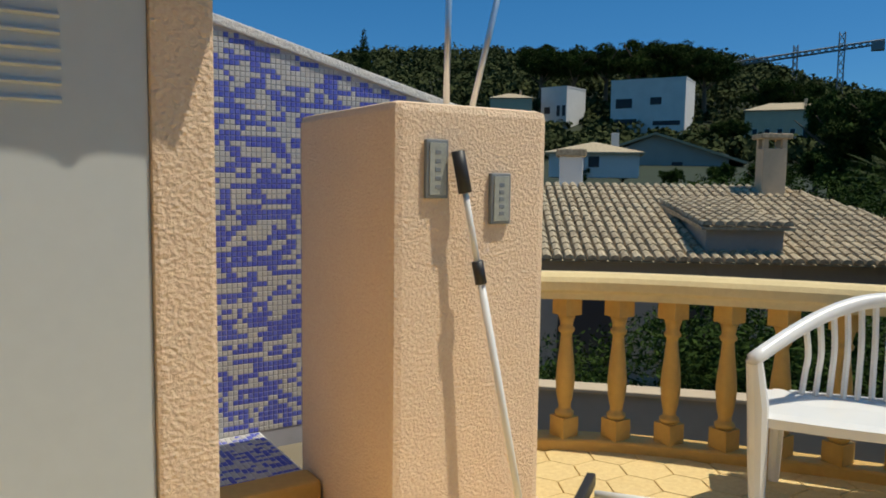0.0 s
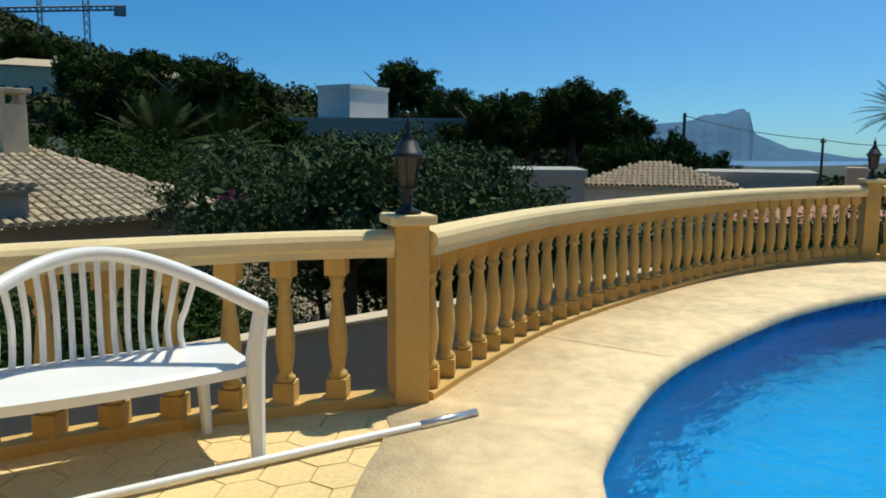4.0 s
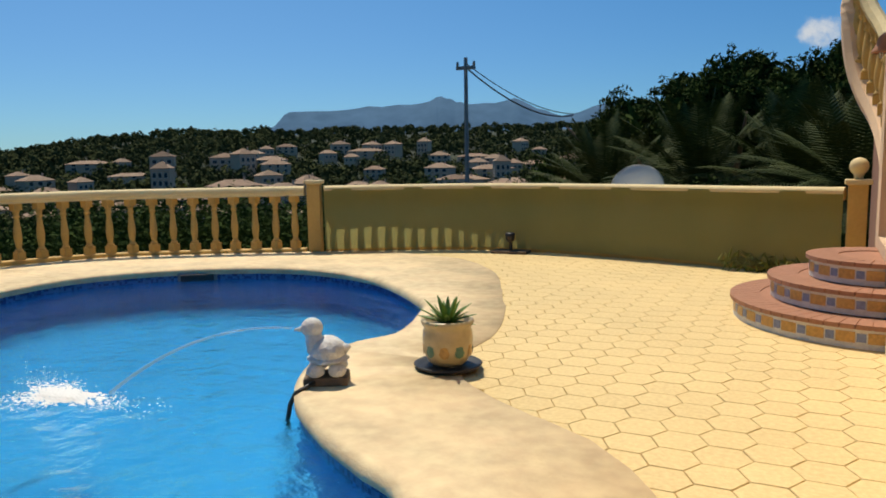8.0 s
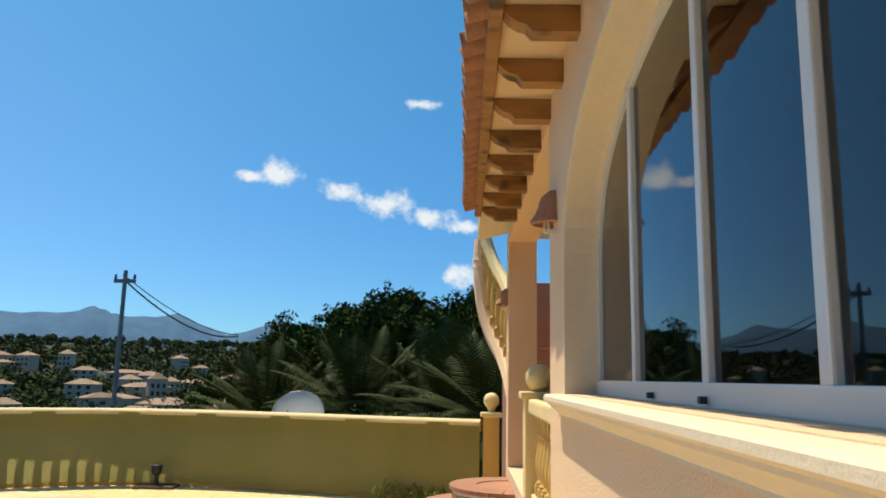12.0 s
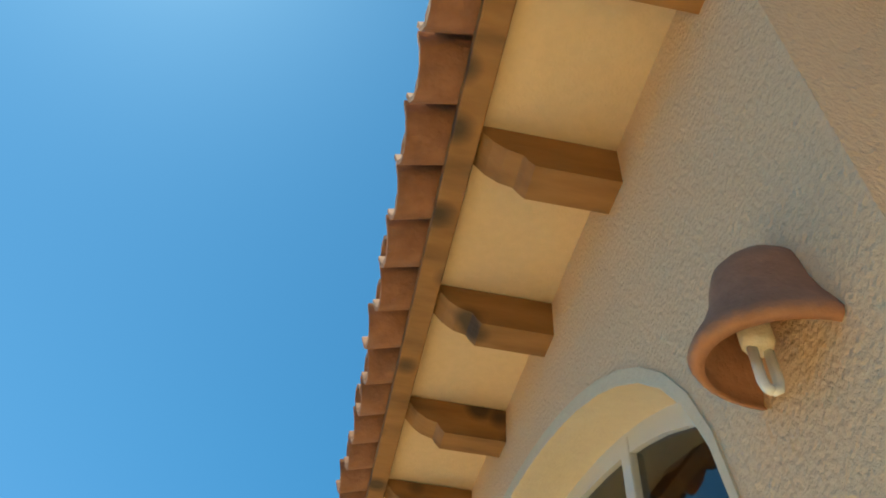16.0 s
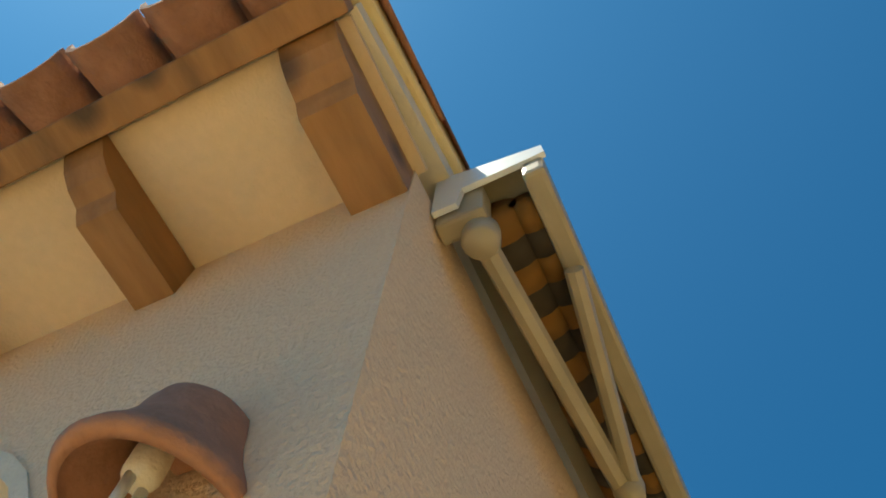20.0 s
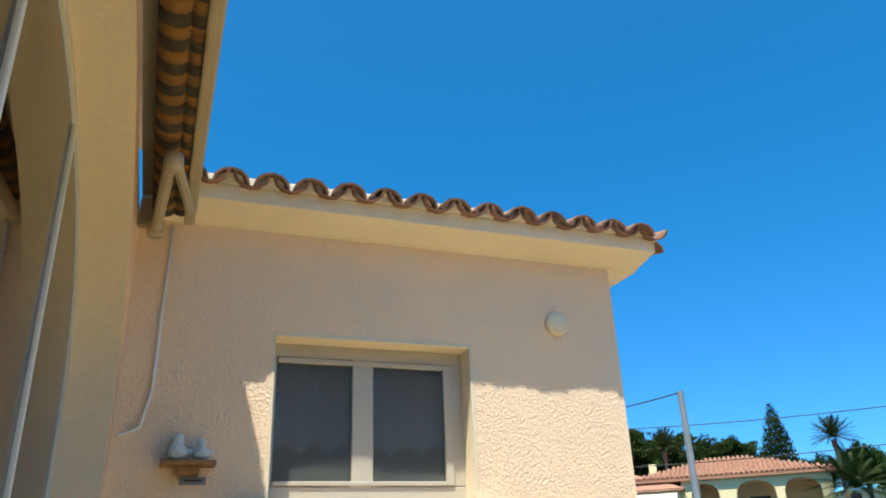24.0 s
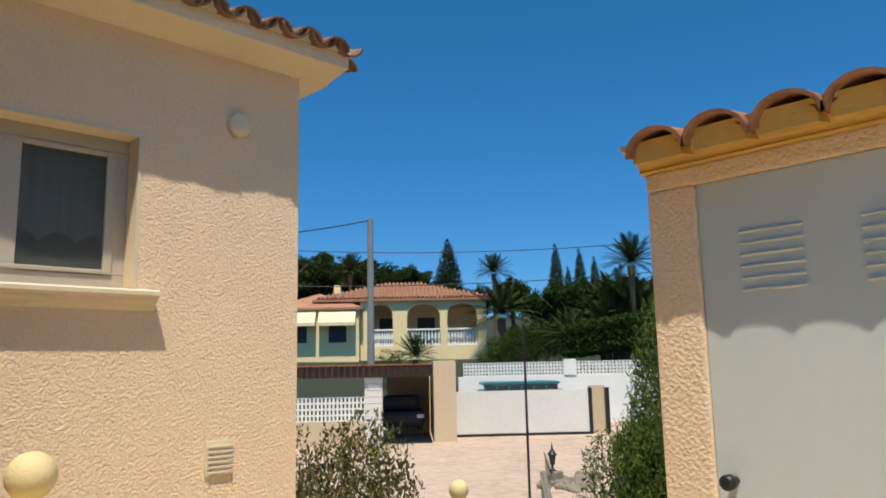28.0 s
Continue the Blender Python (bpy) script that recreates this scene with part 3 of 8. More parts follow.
# bed of the paving, with the pool cut out of it
bm = bmesh.new()
outer = [bm.verts.new((x, y, -0.012)) for x, y in DECK]
inner = [bm.verts.new((p.x, p.y, -0.012)) for p in offset(pool_edge, OUT * 0.1)]
es = [bm.edges.new((v[i], v[(i + 1) % len(v)])) for v in (outer, inner) for i in range(len(v))]
bmesh.ops.triangle_fill(bm, edges=es, use_beauty=True)
bmesh.ops.recalc_face_normals(bm, faces=bm.faces)
for f in bm.faces:
    if f.normal.z < 0:
        f.normal_flip()
r = bmesh.ops.extrude_face_region(bm, geom=list(bm.faces))
bmesh.ops.translate(bm, vec=(0, 0, -2.8), verts=[v for v in r["geom"] if isinstance(v, bmesh.types.BMVert)])
bmesh.ops.recalc_face_normals(bm, faces=bm.faces)
terrace = tagged(obj("floor", bm, "grout"), "sand-coloured paved terrace round the pool", "terrace", kind="structure")

M["tile_navy"] = material("tile_navy", (0.008, 0.07, 0.24), 0.3, island=0.5)
M["tile_sky"] = material("tile_sky", (0.06, 0.22, 0.50), 0.3, island=0.5)
# pool basin and water
bm = bmesh.new()
ring_between(pool_edge, pool_edge, 0.0, -1.5, bm)
floor_pts = [bm.verts.new((p.x, p.y, -1.5)) for p in pool_edge]
es = [bm.edges.new((floor_pts[i], floor_pts[(i + 1) % len(floor_pts)])) for i in range(len(floor_pts))]
bmesh.ops.triangle_fill(bm, edges=es, use_beauty=True)
pool = tagged(obj("swimming_pool", bm, "pool_blue"), "kidney-shaped swimming pool lined with blue mosaic", "pool")
band = offset(pool_edge, -OUT * 0.006)
for name, mat, keep in (("waterline_tiles", "tile_navy", 0), ("waterline_tiles", "tile_sky", 1)):
    V, F = [], []
    rg = random.Random(5)
    for p, q in zip(band, band[1:] + band[:1]):
        for k in range(4):
            for j in range(5):
                if (rg.random() < 0.45) == (keep == 1):
                    continue
                a, b = p.lerp(q, (k + 0.06) / 4), p.lerp(q, (k + 0.94) / 4)
                z = -0.035 - 0.03 * j
                i0 = len(V)
                V += [(a.x, a.y, z), (b.x, b.y, z), (b.x, b.y, z - 0.027), (a.x, a.y, z - 0.027)]
                F.append((i0, i0 + 1, i0 + 2, i0 + 3))
    me = bpy.data.meshes.new(name)
    me.from_pydata(V, [], F)
    me.materials.append(M[mat])
    ob = new(name, me)
    ob.parent = pool
    tagged(ob, "small blue mosaic tiles along the waterline", kind="stuff")
bm = bmesh.new()
vs = [bm.verts.new((p.x, p.y, -0.13)) for p in pool_edge]
es = [bm.edges.new((vs[i], vs[(i + 1) % len(vs)])) for i in range(len(vs))]
bmesh.ops.triangle_fill(bm, edges=es, use_beauty=True)
for f in bm.faces:
    f.normal_update()
    if f.normal.z < 0:
        f.normal_flip()
water = tagged(obj("pool_water", bm, "water"), "rippling bright blue pool water", "water", kind="structure")
water.visible_shadow = False

skim = empty("pool_skimmer", (-7.0, 7.2, -0.1), "dark skimmer mouth in the far pool wall", "pool skimmer")
sk = pose(-7.02, 7.08, -0.09, 0, 0, 38)
part("flap", boxed((-0.20, -0.03, -0.05), (0.20, 0.03, 0.04), 0.01, sk), "black_plastic", skim)
part("surround", boxed((-0.24, 0.0, -0.08), (0.24, 0.06, 0.06), 0.01, sk), "galvanised", skim)

# coping: a rounded stone rim
bm = bmesh.new()
lip = offset(pool_edge, -OUT * 0.03)
top_in = offset(pool_edge, OUT * 0.02)
ring_between(lip, lip, -0.06, 0.0, bm)
ring_between(lip, top_in, 0.0, 0.022, bm)
ring_between(top_in, coping_out, 0.022, 0.014, bm)
ring_between(coping_out, coping_out, 0.014, -0.02, bm)
bmesh.ops.remove_doubles(bm, verts=bm.verts, dist=0.0005)
bmesh.ops.recalc_face_normals(bm, faces=bm.faces)
tagged(obj("pool_coping", bm, "coping", smooth=True), "mottled sandstone coping round the pool", "coping", kind="structure")


# ---- balustrade ----
RAIL_Z = 0.97
RAIL = [(-0.085, 0.830), (0.085, 0.830), (0.085, 0.865), (0.10, 0.88), (0.10, 0.925), (0.085, 0.95), (0.05, 0.967), (0, 0.972), (-0.05, 0.967), (-0.085, 0.95), (-0.10, 0.925), (-0.10, 0.88), (-0.085, 0.865)]
PLINTH = [(-0.08, -0.02), (0.08, -0.02), (0.08, 0.05), (0.07, 0.06), (-0.07, 0.06), (-0.08, 0.05)]
BAL = [(0.043, 0.165), (0.053, 0.180), (0.053, 0.195), (0.037, 0.207), (0.034, 0.225), (0.043, 0.27), (0.051, 0.33), (0.054, 0.38), (0.049, 0.45), (0.039, 0.54), (0.032, 0.61), (0.031, 0.63), (0.043, 0.642), (0.046, 0.657), (0.034, 0.672), (0.039, 0.70), (0.050, 0.738)]


def baluster_mesh():
    bm = bmesh.new()
    lathe(bm, BAL, 12)
    box(bm, (-0.055, -0.055, 0.055), (0.055, 0.055, 0.168))
    box(bm, (-0.056, -0.056, 0.735), (0.056, 0.056, 0.85))
    me = bpy.data.meshes.new("baluster")
    bm.to_mesh(me)
    bm.free()
    for p in me.polygons:
        p.use_smooth = len(p.vertices) == 4 and abs(p.normal.z) < 0.9 and p.area < 0.004
    me.materials.append(M["ochre_paint"])
    return me


BALUSTER = baluster_mesh()


def balustrade(pts, label, count, phase=0.5, pitch=None):
    path = spline(pts, 0.12)
    e = empty("balustrade", path[len(path) // 2], label, "balustrade", "balustrades of the terrace")
    part("handrail", sweep(bmesh.new(), path, RAIL), "cream_paint", e, smooth=False)
    part("plinth", sweep(bmesh.new(), path, PLINTH), "ochre_paint", e)
    fine = spline(pts, 0.02)
    for i in range(count):
        p = fine[int((i + phase) / (pitch or count) * (len(fine) - 1))]
        b = new("baluster", BALUSTER)
        b.parent = e
        b.matrix_parent_inverse = Matrix.Translation(-e.location)
        b.location = p
    return e


def post(at, turn, ball=False, label="square cream balustrade post with a moulded cap"):
    e = empty("balustrade_post", (*at, 0), label, "post", "posts of the balustrade")
    m = Matrix.Translation((*at, 0)) @ Matrix.Rotation(radians(turn), 4, "Z")
    part("shaft", boxed((-0.095, -0.095, 0), (0.095, 0.095, 1.0), 0.01, m), "ochre_paint", e)
    part("cap", boxed((-0.13, -0.13, 1.0), (0.13, 0.13, 1.055), 0.015, m), "cream_paint", e)
    if ball:
        bm = bmesh.new()
        lathe(bm, [(0.05, 1.055), (0.04, 1.09), (0.055, 1.105)] + [(0.095 * math.sin(a), 1.195 - 0.095 * math.cos(a)) for a in (0.6 + 0.2 * k for k in range(13))] + [(0.004, 1.29)], 16, (*at, 0))
        part("ball", bm, "cream_paint", e, smooth=True)
    return e


balustrade(SEG1, "curved cream balustrade with vase-shaped balusters behind the bench", 12, 0.54, 12.6)
balustrade(SEG2, "long curved cream balustrade beside the pool", 36)
balustrade(SEG3, "curved cream balustrade behind the pool end", 20)
balustrade(SEG4, "cream balustrade screened with olive-green cloth", 36)
post((-3.69, -0.64), 24)
post((-9.91, 4.62), 0)
post((-6.68, 9.12), 25)
post((0.30, 9.40), 0, ball=True, label="square cream newel post with a ball finial")

screen = empty("privacy_screen", (-3.3, 10.1, 0), "olive-green cloth screen tied along the balustrade", "screen")
bm = bmesh.new()
line = offset(spline(SEG4, 0.15), 0.0)
rows = []
for i, p in enumerate(line):
    d = line[min(i + 1, len(line) - 1)] - line[max(i - 1, 0)]
    d.normalize()
    s = Vector((d.y, -d.x, 0))
    rows.append([bm.verts.new(p + s * (w + 0.006 * math.sin(i * 0.9)) + Vector((0, 0, z))) for w, z in ((0.125, 0.05), (0.116, 0.35), (0.112, 0.65), (0.108, 0.93))])
for a, b in zip(rows, rows[1:]):
    for j in range(3):
        bm.faces.new((a[j], a[j + 1], b[j + 1], b[j]))
part("cloth", bm, "green_cloth", screen, smooth=True)
bm = bmesh.new()
sweep(bm, spline(SEG4, 0.15), [(-0.112, 0.90), (-0.104, 0.90), (-0.104, 0.935), (-0.112, 0.935)])
part("hem", bm, "cream_paint", screen, "folded upper hem of the cloth")

# ---- main house ----
def arch_points(y0, y1, z0, spring, top, k=28):
    """The outline of an arched opening in a wall, seen along the wall."""
    c, w = (y0 + y1) / 2, (y1 - y0) / 2
    pts = [(y1, z0)]
    for i in range(k + 1):
        a = math.pi * i / k
        pts.append((c + w * math.cos(a), spring + (top - spring) * math.sin(a) ** 0.62))
    pts.append((y0, z0))
    return pts


def wall_with_openings(name, to_world, u0, u1, z0, z1, openings, thick, mat, parent=None, reveal=None):
    """A wall sheet with thickness, through which openings are cut. to_world(u, z, depth)."""
    bm = bmesh.new()
    outer = [(u0, z0), (u1, z0), (u1, z1), (u0, z1)]
    loops = []
    for loop in [outer] + openings:
        v = [bm.verts.new(to_world(u, z, 0)) for u, z in loop]
        loops.append(v)
    es = [bm.edges.new((v[i], v[(i + 1) % len(v)])) for v in loops for i in range(len(v))]
    bmesh.ops.triangle_fill(bm, edges=es, use_beauty=True)
    shift = Vector(to_world(0, 0, thick)) - Vector(to_world(0, 0, 0))
    r = bmesh.ops.extrude_face_region(bm, geom=list(bm.faces))
    bmesh.ops.translate(bm, vec=shift, verts=[v for v in r["geom"] if isinstance(v, bmesh.types.BMVert)])
    bmesh.ops.recalc_face_normals(bm, faces=bm.faces)
    if parent:
        return part(name, bm, mat, parent)
    return obj(name, bm, mat)


def on_a(u, z, d):
    return (xA + d, u, z)


def on_b(u, z, d):
    return (u, yB + d, z)


def on_w(u, z, d):
    return (xW + d, u, z)


WIN_A = arch_points(0.80, 3.48, 1.40, 1.80, 2.635)
PORCH = [(4.05, 0.62), (4.05, 2.83), (7.65, 2.83), (7.65, 0.62)]
tagged(wall_with_openings("wall_west", on_a, yB + 0.30, 8.0, -0.3, 2.925, [WIN_A, PORCH], 0.28, "plaster_peach"),
       "peach rough-plastered house wall with an arched window", "wall", kind="structure")
WIN_B = arch_points(0.70, 3.36, 1.0, 1.78, 2.89)
tagged(wall_with_openings("wall_south", on_b, xA, xW - 0.004, -0.3, 2.925, [WIN_B], 0.30, "plaster_peach"),
       "peach plastered gable wall with an arched window under an awning", "wall", kind="structure")
WIN_W = [(-0.17, 1.765), (-0.17, 2.475), (-1.11, 2.475), (-1.11, 1.765)]
tagged(wall_with_openings("wall_wing", on_w, yB + 0.3, -1.95, -0.3, 2.985, [WIN_W], 0.30, "plaster_rough"),
       "peach wall of the side wing with deep rough plaster", "wall", kind="structure")
bm = boxed((xW + 0.304, -1.95, -0.3), (xW + 5, -1.65, 2.95))
tagged(obj("wall_wing_end", bm, "plaster_rough"), "peach end wall of the side wing", "wall", kind="structure")


# ---- roof tiles ----
def tile_mesh(name, r0, r1, length, mat, thick=0.012, k=6, squash=1.0):
    """A barrel tile along +y, humped towards +z, narrower at its upper end."""
    bm = bmesh.new()
    rows = []
    for y, r in ((0, r0), (length, r1)):
        for q in (r, r - thick):
            rows.append([bm.verts.new((q * math.cos(math.pi * i / k), y, q * squash * math.sin(math.pi * i / k))) for i in range(k + 1)])
    a, b, c, d = rows
    for i in range(k):
        bm.faces.new((a[i], a[i + 1], c[i + 1], c[i]))
        bm.faces.new((b[i + 1], b[i], d[i], d[i + 1]))
        bm.faces.new((a[i + 1], a[i], b[i], b[i + 1]))
    bm.faces.new((a[0], c[0], d[0], b[0]))
    bm.faces.new((c[k], a[k], b[k], d[k]))
    bmesh.ops.recalc_face_normals(bm, faces=bm.faces)
    me = bpy.data.meshes.new(name)
    bm.to_mesh(me)
    bm.free()
    for p in me.polygons:
        p.use_smooth = p.area > 0.003
    me.materials.append(M[mat])
    return me


def slope_frame(u, v):
    """Axes of a slope: u along the eave, v up the slope."""
    u, v = Vector(u).normalized(), Vector(v).normalized()
    return u, v, u.cross(v) if u.cross(v).z > 0 else v.cross(u)


def pose_axes(o, x, y, z):
    return Matrix(((x[0], y[0], z[0], o[0]), (x[1], y[1], z[1], o[1]), (x[2], y[2], z[2], o[2]), (0, 0, 0, 1)))


def joined_tiles(name, o, u, v, nu, nv, pitch, course, r, mat, parent, label="", trim=None):
    """The courses of a roof that stay one mesh: covers and channels."""
    U, V, N = slope_frame(u, v)
    verts, faces = [], []
    k = 4
    rnd = random.Random(5)
    for i in range(nu):
        for j in range(nv):
            if trim and not trim((i + 0.5) * pitch, (j + 0.5) * course):
                continue
            base = Vector(o) + U * ((i + 0.5) * pitch + rnd.uniform(-0.008, 0.008)) + V * (j * course + rnd.uniform(-0.015, 0.015)) + N * 0.03
            n0 = len(verts)
            for w, q, lift in ((0, r, 0.0), (course * 1.08, r * 0.86, -0.012)):
                for s in range(k + 1):
                    a = math.pi * s / k
                    verts.append(base + V * w + U * (q * math.cos(a)) + N * (q * math.sin(a) + lift))
            for s in range(k):
                faces.append((n0 + s, n0 + s + 1, n0 + k + 2 + s, n0 + k + 1 + s))
            faces.append(tuple(range(n0, n0 + k + 1)))
    me = bpy.data.meshes.new(name)
    me.from_pydata([tuple(p) for p in verts], [], faces)
    me.materials.append(M[mat])
    ob = new(name, me)
    ob.parent = parent
    ob.matrix_parent_inverse = Matrix.Translation(-parent.location)
    return tagged(ob, kind="stuff")


# ---- roof and eave over the arched window ----
EZ = 2.95
SL = math.radians(14)
VA = Vector((math.cos(SL), 0, math.sin(SL)))
main_roof = empty("main_roof", (2, 3.5, EZ), "terracotta barrel-tiled roof with timber rafters under the eave", "roof", kind="structure")
bm = bmesh.new()
for y0, y1 in ((0.405, 8.2),):
    a = [bm.verts.new((x, y, z)) for x, z in ((0.09, EZ - 0.01), (5.0, EZ - 0.01 + 4.91 * math.tan(SL)), (5.0, EZ + 0.05 + 4.91 * math.tan(SL)), (0.09, EZ + 0.05)) for y in (y0, y1)]
    for q in ((0, 1, 3, 2), (4, 5, 7, 6), (2, 3, 5, 4), (6, 7, 1, 0), (0, 2, 4, 6), (1, 7, 5, 3)):
        bm.faces.new([a[i] for i in q])
bmesh.ops.recalc_face_normals(bm, faces=bm.faces)
part("deck", bm, "plaster_smooth", main_roof, "cream plastered edge of the roof deck")
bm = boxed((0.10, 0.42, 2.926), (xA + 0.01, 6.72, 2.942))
part("soffit", bm, "soffit_plaster", main_roof, "plastered soffit, floor bounce painted in as tan")
bm = boxed((0.035, 0.41, 2.885), (0.095, 6.74, 2.945), 0.004)
part("fascia_batten", bm, "wood", main_roof, "knotty pine batten along the rafter ends")


def rafter_mesh():
    bm = bmesh.new()
    out = [(0.0, -0.115), (-0.19, -0.115), (-0.205, -0.10), (-0.215, -0.085), (-0.25, -0.075), (-0.28, -0.055), (-0.305, -0.025), (-0.31, -0.004), (0.0, -0.004)]
    a = [bm.verts.new((x, -0.045, z)) for x, z in out]
    b = [bm.verts.new((x, 0.045, z)) for x, z in out]
    bm.faces.new(a)
    bm.faces.new(b[::-1])
    for i in range(len(out)):
        bm.faces.new((a[i], b[i], b[(i + 1) % len(out)], a[(i + 1) % len(out)]))
    bmesh.ops.recalc_face_normals(bm, faces=bm.faces)
    me = bpy.data.meshes.new("rafter")
    bm.to_mesh(me)
    bm.free()
    me.materials.append(M["wood"])
    return me


RAFTER = rafter_mesh()
for k in range(13):
    r_ob = new("rafter", RAFTER)
    r_ob.parent = main_roof
    r_ob.matrix_parent_inverse = Matrix.Translation(-main_roof.location)
    r_ob.location = (xA + 0.002, 0.475 + 0.505 * k if k else 0.500, 2.926)
    r_ob.scale = (1, 1 if k else 1.25, 1)
TILE_A = tile_mesh("roof_tile", 0.082, 0.07, 0.42, "roof_tile")
NA = slope_frame((0, 1, 0), VA)[2]
count_a = 37
for k in range(count_a):
    y = 0.44 + 0.172 * k
    for flip, dx, lift in ((False, -0.035, 0.045), (True, -0.06, 0.055)):
        t_ob = new("roof_tile", TILE_A)
        t_ob.parent = main_roof
        t_ob.matrix_parent_inverse = Matrix.Translation(-main_roof.location)
        jitter = random.uniform(-0.012, 0.012)
        o = Vector((dx + jitter, y + (0.086 if flip else 0), EZ)) + NA * lift
        t_ob.matrix_basis = pose_axes(o, (0, -1, 0) if not flip else (0, 1, 0), VA, NA if not flip else -NA)
joined_tiles("upper_tiles", (0.28, 0.36, EZ + 0.09), (0, 1, 0), VA, 46, 12, 0.172, 0.38, 0.082, "roof_tile", main_roof)
part("verge", boxed((-0.02, 0.385, EZ + 0.03), (4.6, 0.43, EZ + 0.10), 0.01, Matrix.Translation((0, 0, EZ)) @ Matrix.Rotation(-SL, 4, "Y") @ Matrix.Translation((0, 0, -EZ))), "cream_paint", main_roof, "cream mortar verge")

# walls that close the house behind
bm = boxed((xA + 3.6, 0.75, -0.3), (xA + 3.8, 7.9, 3.78))
tagged(obj("wall_inner", bm, "wall_sand"), "sand-coloured inner wall of the sitting room", "wall", kind="structure")
bm = boxed((xA + 0.95, 8.0, -0.3), (xA + 3.8, 8.2, 2.92))
tagged(obj("wall_north", bm, "plaster_peach"), "peach house wall at the far end", "wall", kind="structure")
bm = boxed((xA + 0.284, 0.75, 0.40), (xA + 3.6, 3.75, 0.5))
tagged(obj("floor_inside", bm, "terracotta"), "terracotta floor inside the house", "floor", kind="structure")
bm = boxed((xA + 0.284, 3.78, -0.3), (xA + 3.6, 3.98, 2.92))
tagged(obj("wall_porch", bm, "plaster_peach"), "peach wall between room and porch", "wall", kind="structure")
bm = boxed((xA + 0.284, 0.75, 2.93), (xA + 3.6, 8.0, 2.945))
tagged(obj("ceiling", bm, "white_paint"), "white plastered ceiling", "ceiling", kind="structure")
bm = boxed((xA + 0.01, 3.985, 0.30), (xA + 3.6, 8.0, 0.60))
tagged(obj("porch_floor", bm, "terracotta"), "terracotta tiled porch floor", "floor", kind="structure")


# ---- arched window over the terrace ----
def arch_band(bm, to_world, outer, inner, d0, d1):
    """A flat arched band between two outlines with the same count of points, d0 to d1 deep."""
    rings = [[bm.verts.new(to_world(u, z, d)) for u, z in loop] for loop, d in ((outer, d0), (inner, d0), (inner, d1), (outer, d1))]
    for a, b in zip(rings, rings[1:] + rings[:1]):
        for i in range(len(outer) - 1):
            bm.faces.new((a[i], a[i + 1], b[i + 1], b[i]))
    bmesh.ops.recalc_face_normals(bm, faces=bm.faces)
    return bm


def arched_window(name, to_world, y0, y1, z0, spring, top, mull, depth, label, bar=0.02, deep=0.06, rim=0.045, pane="glass"):
    w = empty(name, to_world((y0 + y1) / 2, z0, depth), label, "window", kind="structure")
    outer = arch_points(y0, y1, z0, spring, top)
    inner = arch_points(y0 + rim, y1 - rim, z0 + 0.05, spring + 0.01, top - rim)
    part("window_frame", arch_band(bmesh.new(), to_world, outer, inner, depth, depth + deep), "white_frame", w)
    c, hw = (y0 + y1) / 2, (y1 - y0) / 2

    def roof_at(u):
        s = max(0.0, 1 - ((u - c) / hw) ** 2) ** 0.5
        return spring + (top - spring) * s ** 0.62

    a, b = to_world(y0, z0, depth - 0.2 * deep), to_world(y1, z0 + 0.06, depth + 1.15 * deep)
    part("bottom_rail", boxed(a, b, 0.004), "white_frame", w)
    for u in mull:
        a, b = to_world(u - bar, z0 + 0.055, depth - 0.12 * deep), to_world(u + bar, roof_at(u) - 0.02, depth + 1.08 * deep)
        part("mullion", boxed(a, b, 0.006), "white_frame", w)
    edges = [y0 + 0.03, *sorted(mull), y1 - 0.03]
    for p, q in zip(edges, edges[1:]):
        bm = bmesh.new()
        us = [p + (q - p) * i / 10 for i in range(11)]
        loop = [(p, z0 + 0.05)] + [(u, roof_at(u) - 0.03) for u in us] + [(q, z0 + 0.05)]
        sheets = [[bm.verts.new(to_world(u, z, d)) for u, z in loop] for d in (depth + 0.45 * deep, depth + 0.45 * deep + 0.006)]
        bm.faces.new(sheets[0])
        bm.faces.new(sheets[1])
        if pane == "glass_brown":
            for i in range(len(loop)):
                k = (i + 1) % len(loop)
                bm.faces.new((sheets[0][i], sheets[0][k], sheets[1][k], sheets[1][i]))
            bmesh.ops.recalc_face_normals(bm, faces=bm.faces)
        ob = part("pane", bm, pane, w)
        ob.visible_shadow = False
    return w


win_a = arched_window("window_1", on_a, 0.80, 3.48, 1.40, 1.80, 2.615, [1.42, 2.025, 2.78], 0.14, "white-framed arched window reflecting the sky", 0.023, 0.032, 0.055)
for y in (2.0, 2.5):
    part("latch", boxed((xA + 0.112, y - 0.012, 1.41), (xA + 0.13, y + 0.012, 1.428), 0.003), "black_plastic", win_a, "small black window latch")
reveal = arch_band(bmesh.new(), on_a, arch_points(0.79, 3.49, 1.40, 1.80, 2.648), arch_points(0.805, 3.475, 1.40, 1.80, 2.61), -0.004, 0.14)
tagged(obj("trim_arch", reveal, "plaster_smooth", smooth=False), "smooth cream plaster reveal of the arched window", "trim", kind="structure")
SILL = [(0.14, 0.0), (-0.10, -0.008), (-0.115, -0.02), (-0.115, -0.045), (-0.09, -0.06), (-0.085, -0.075), (-0.055, -0.095), (-0.03, -0.12), (-0.012, -0.135), (-0.012, -0.15), (0.02, -0.15), (0.02, -0.02), (0.14, -0.02)]


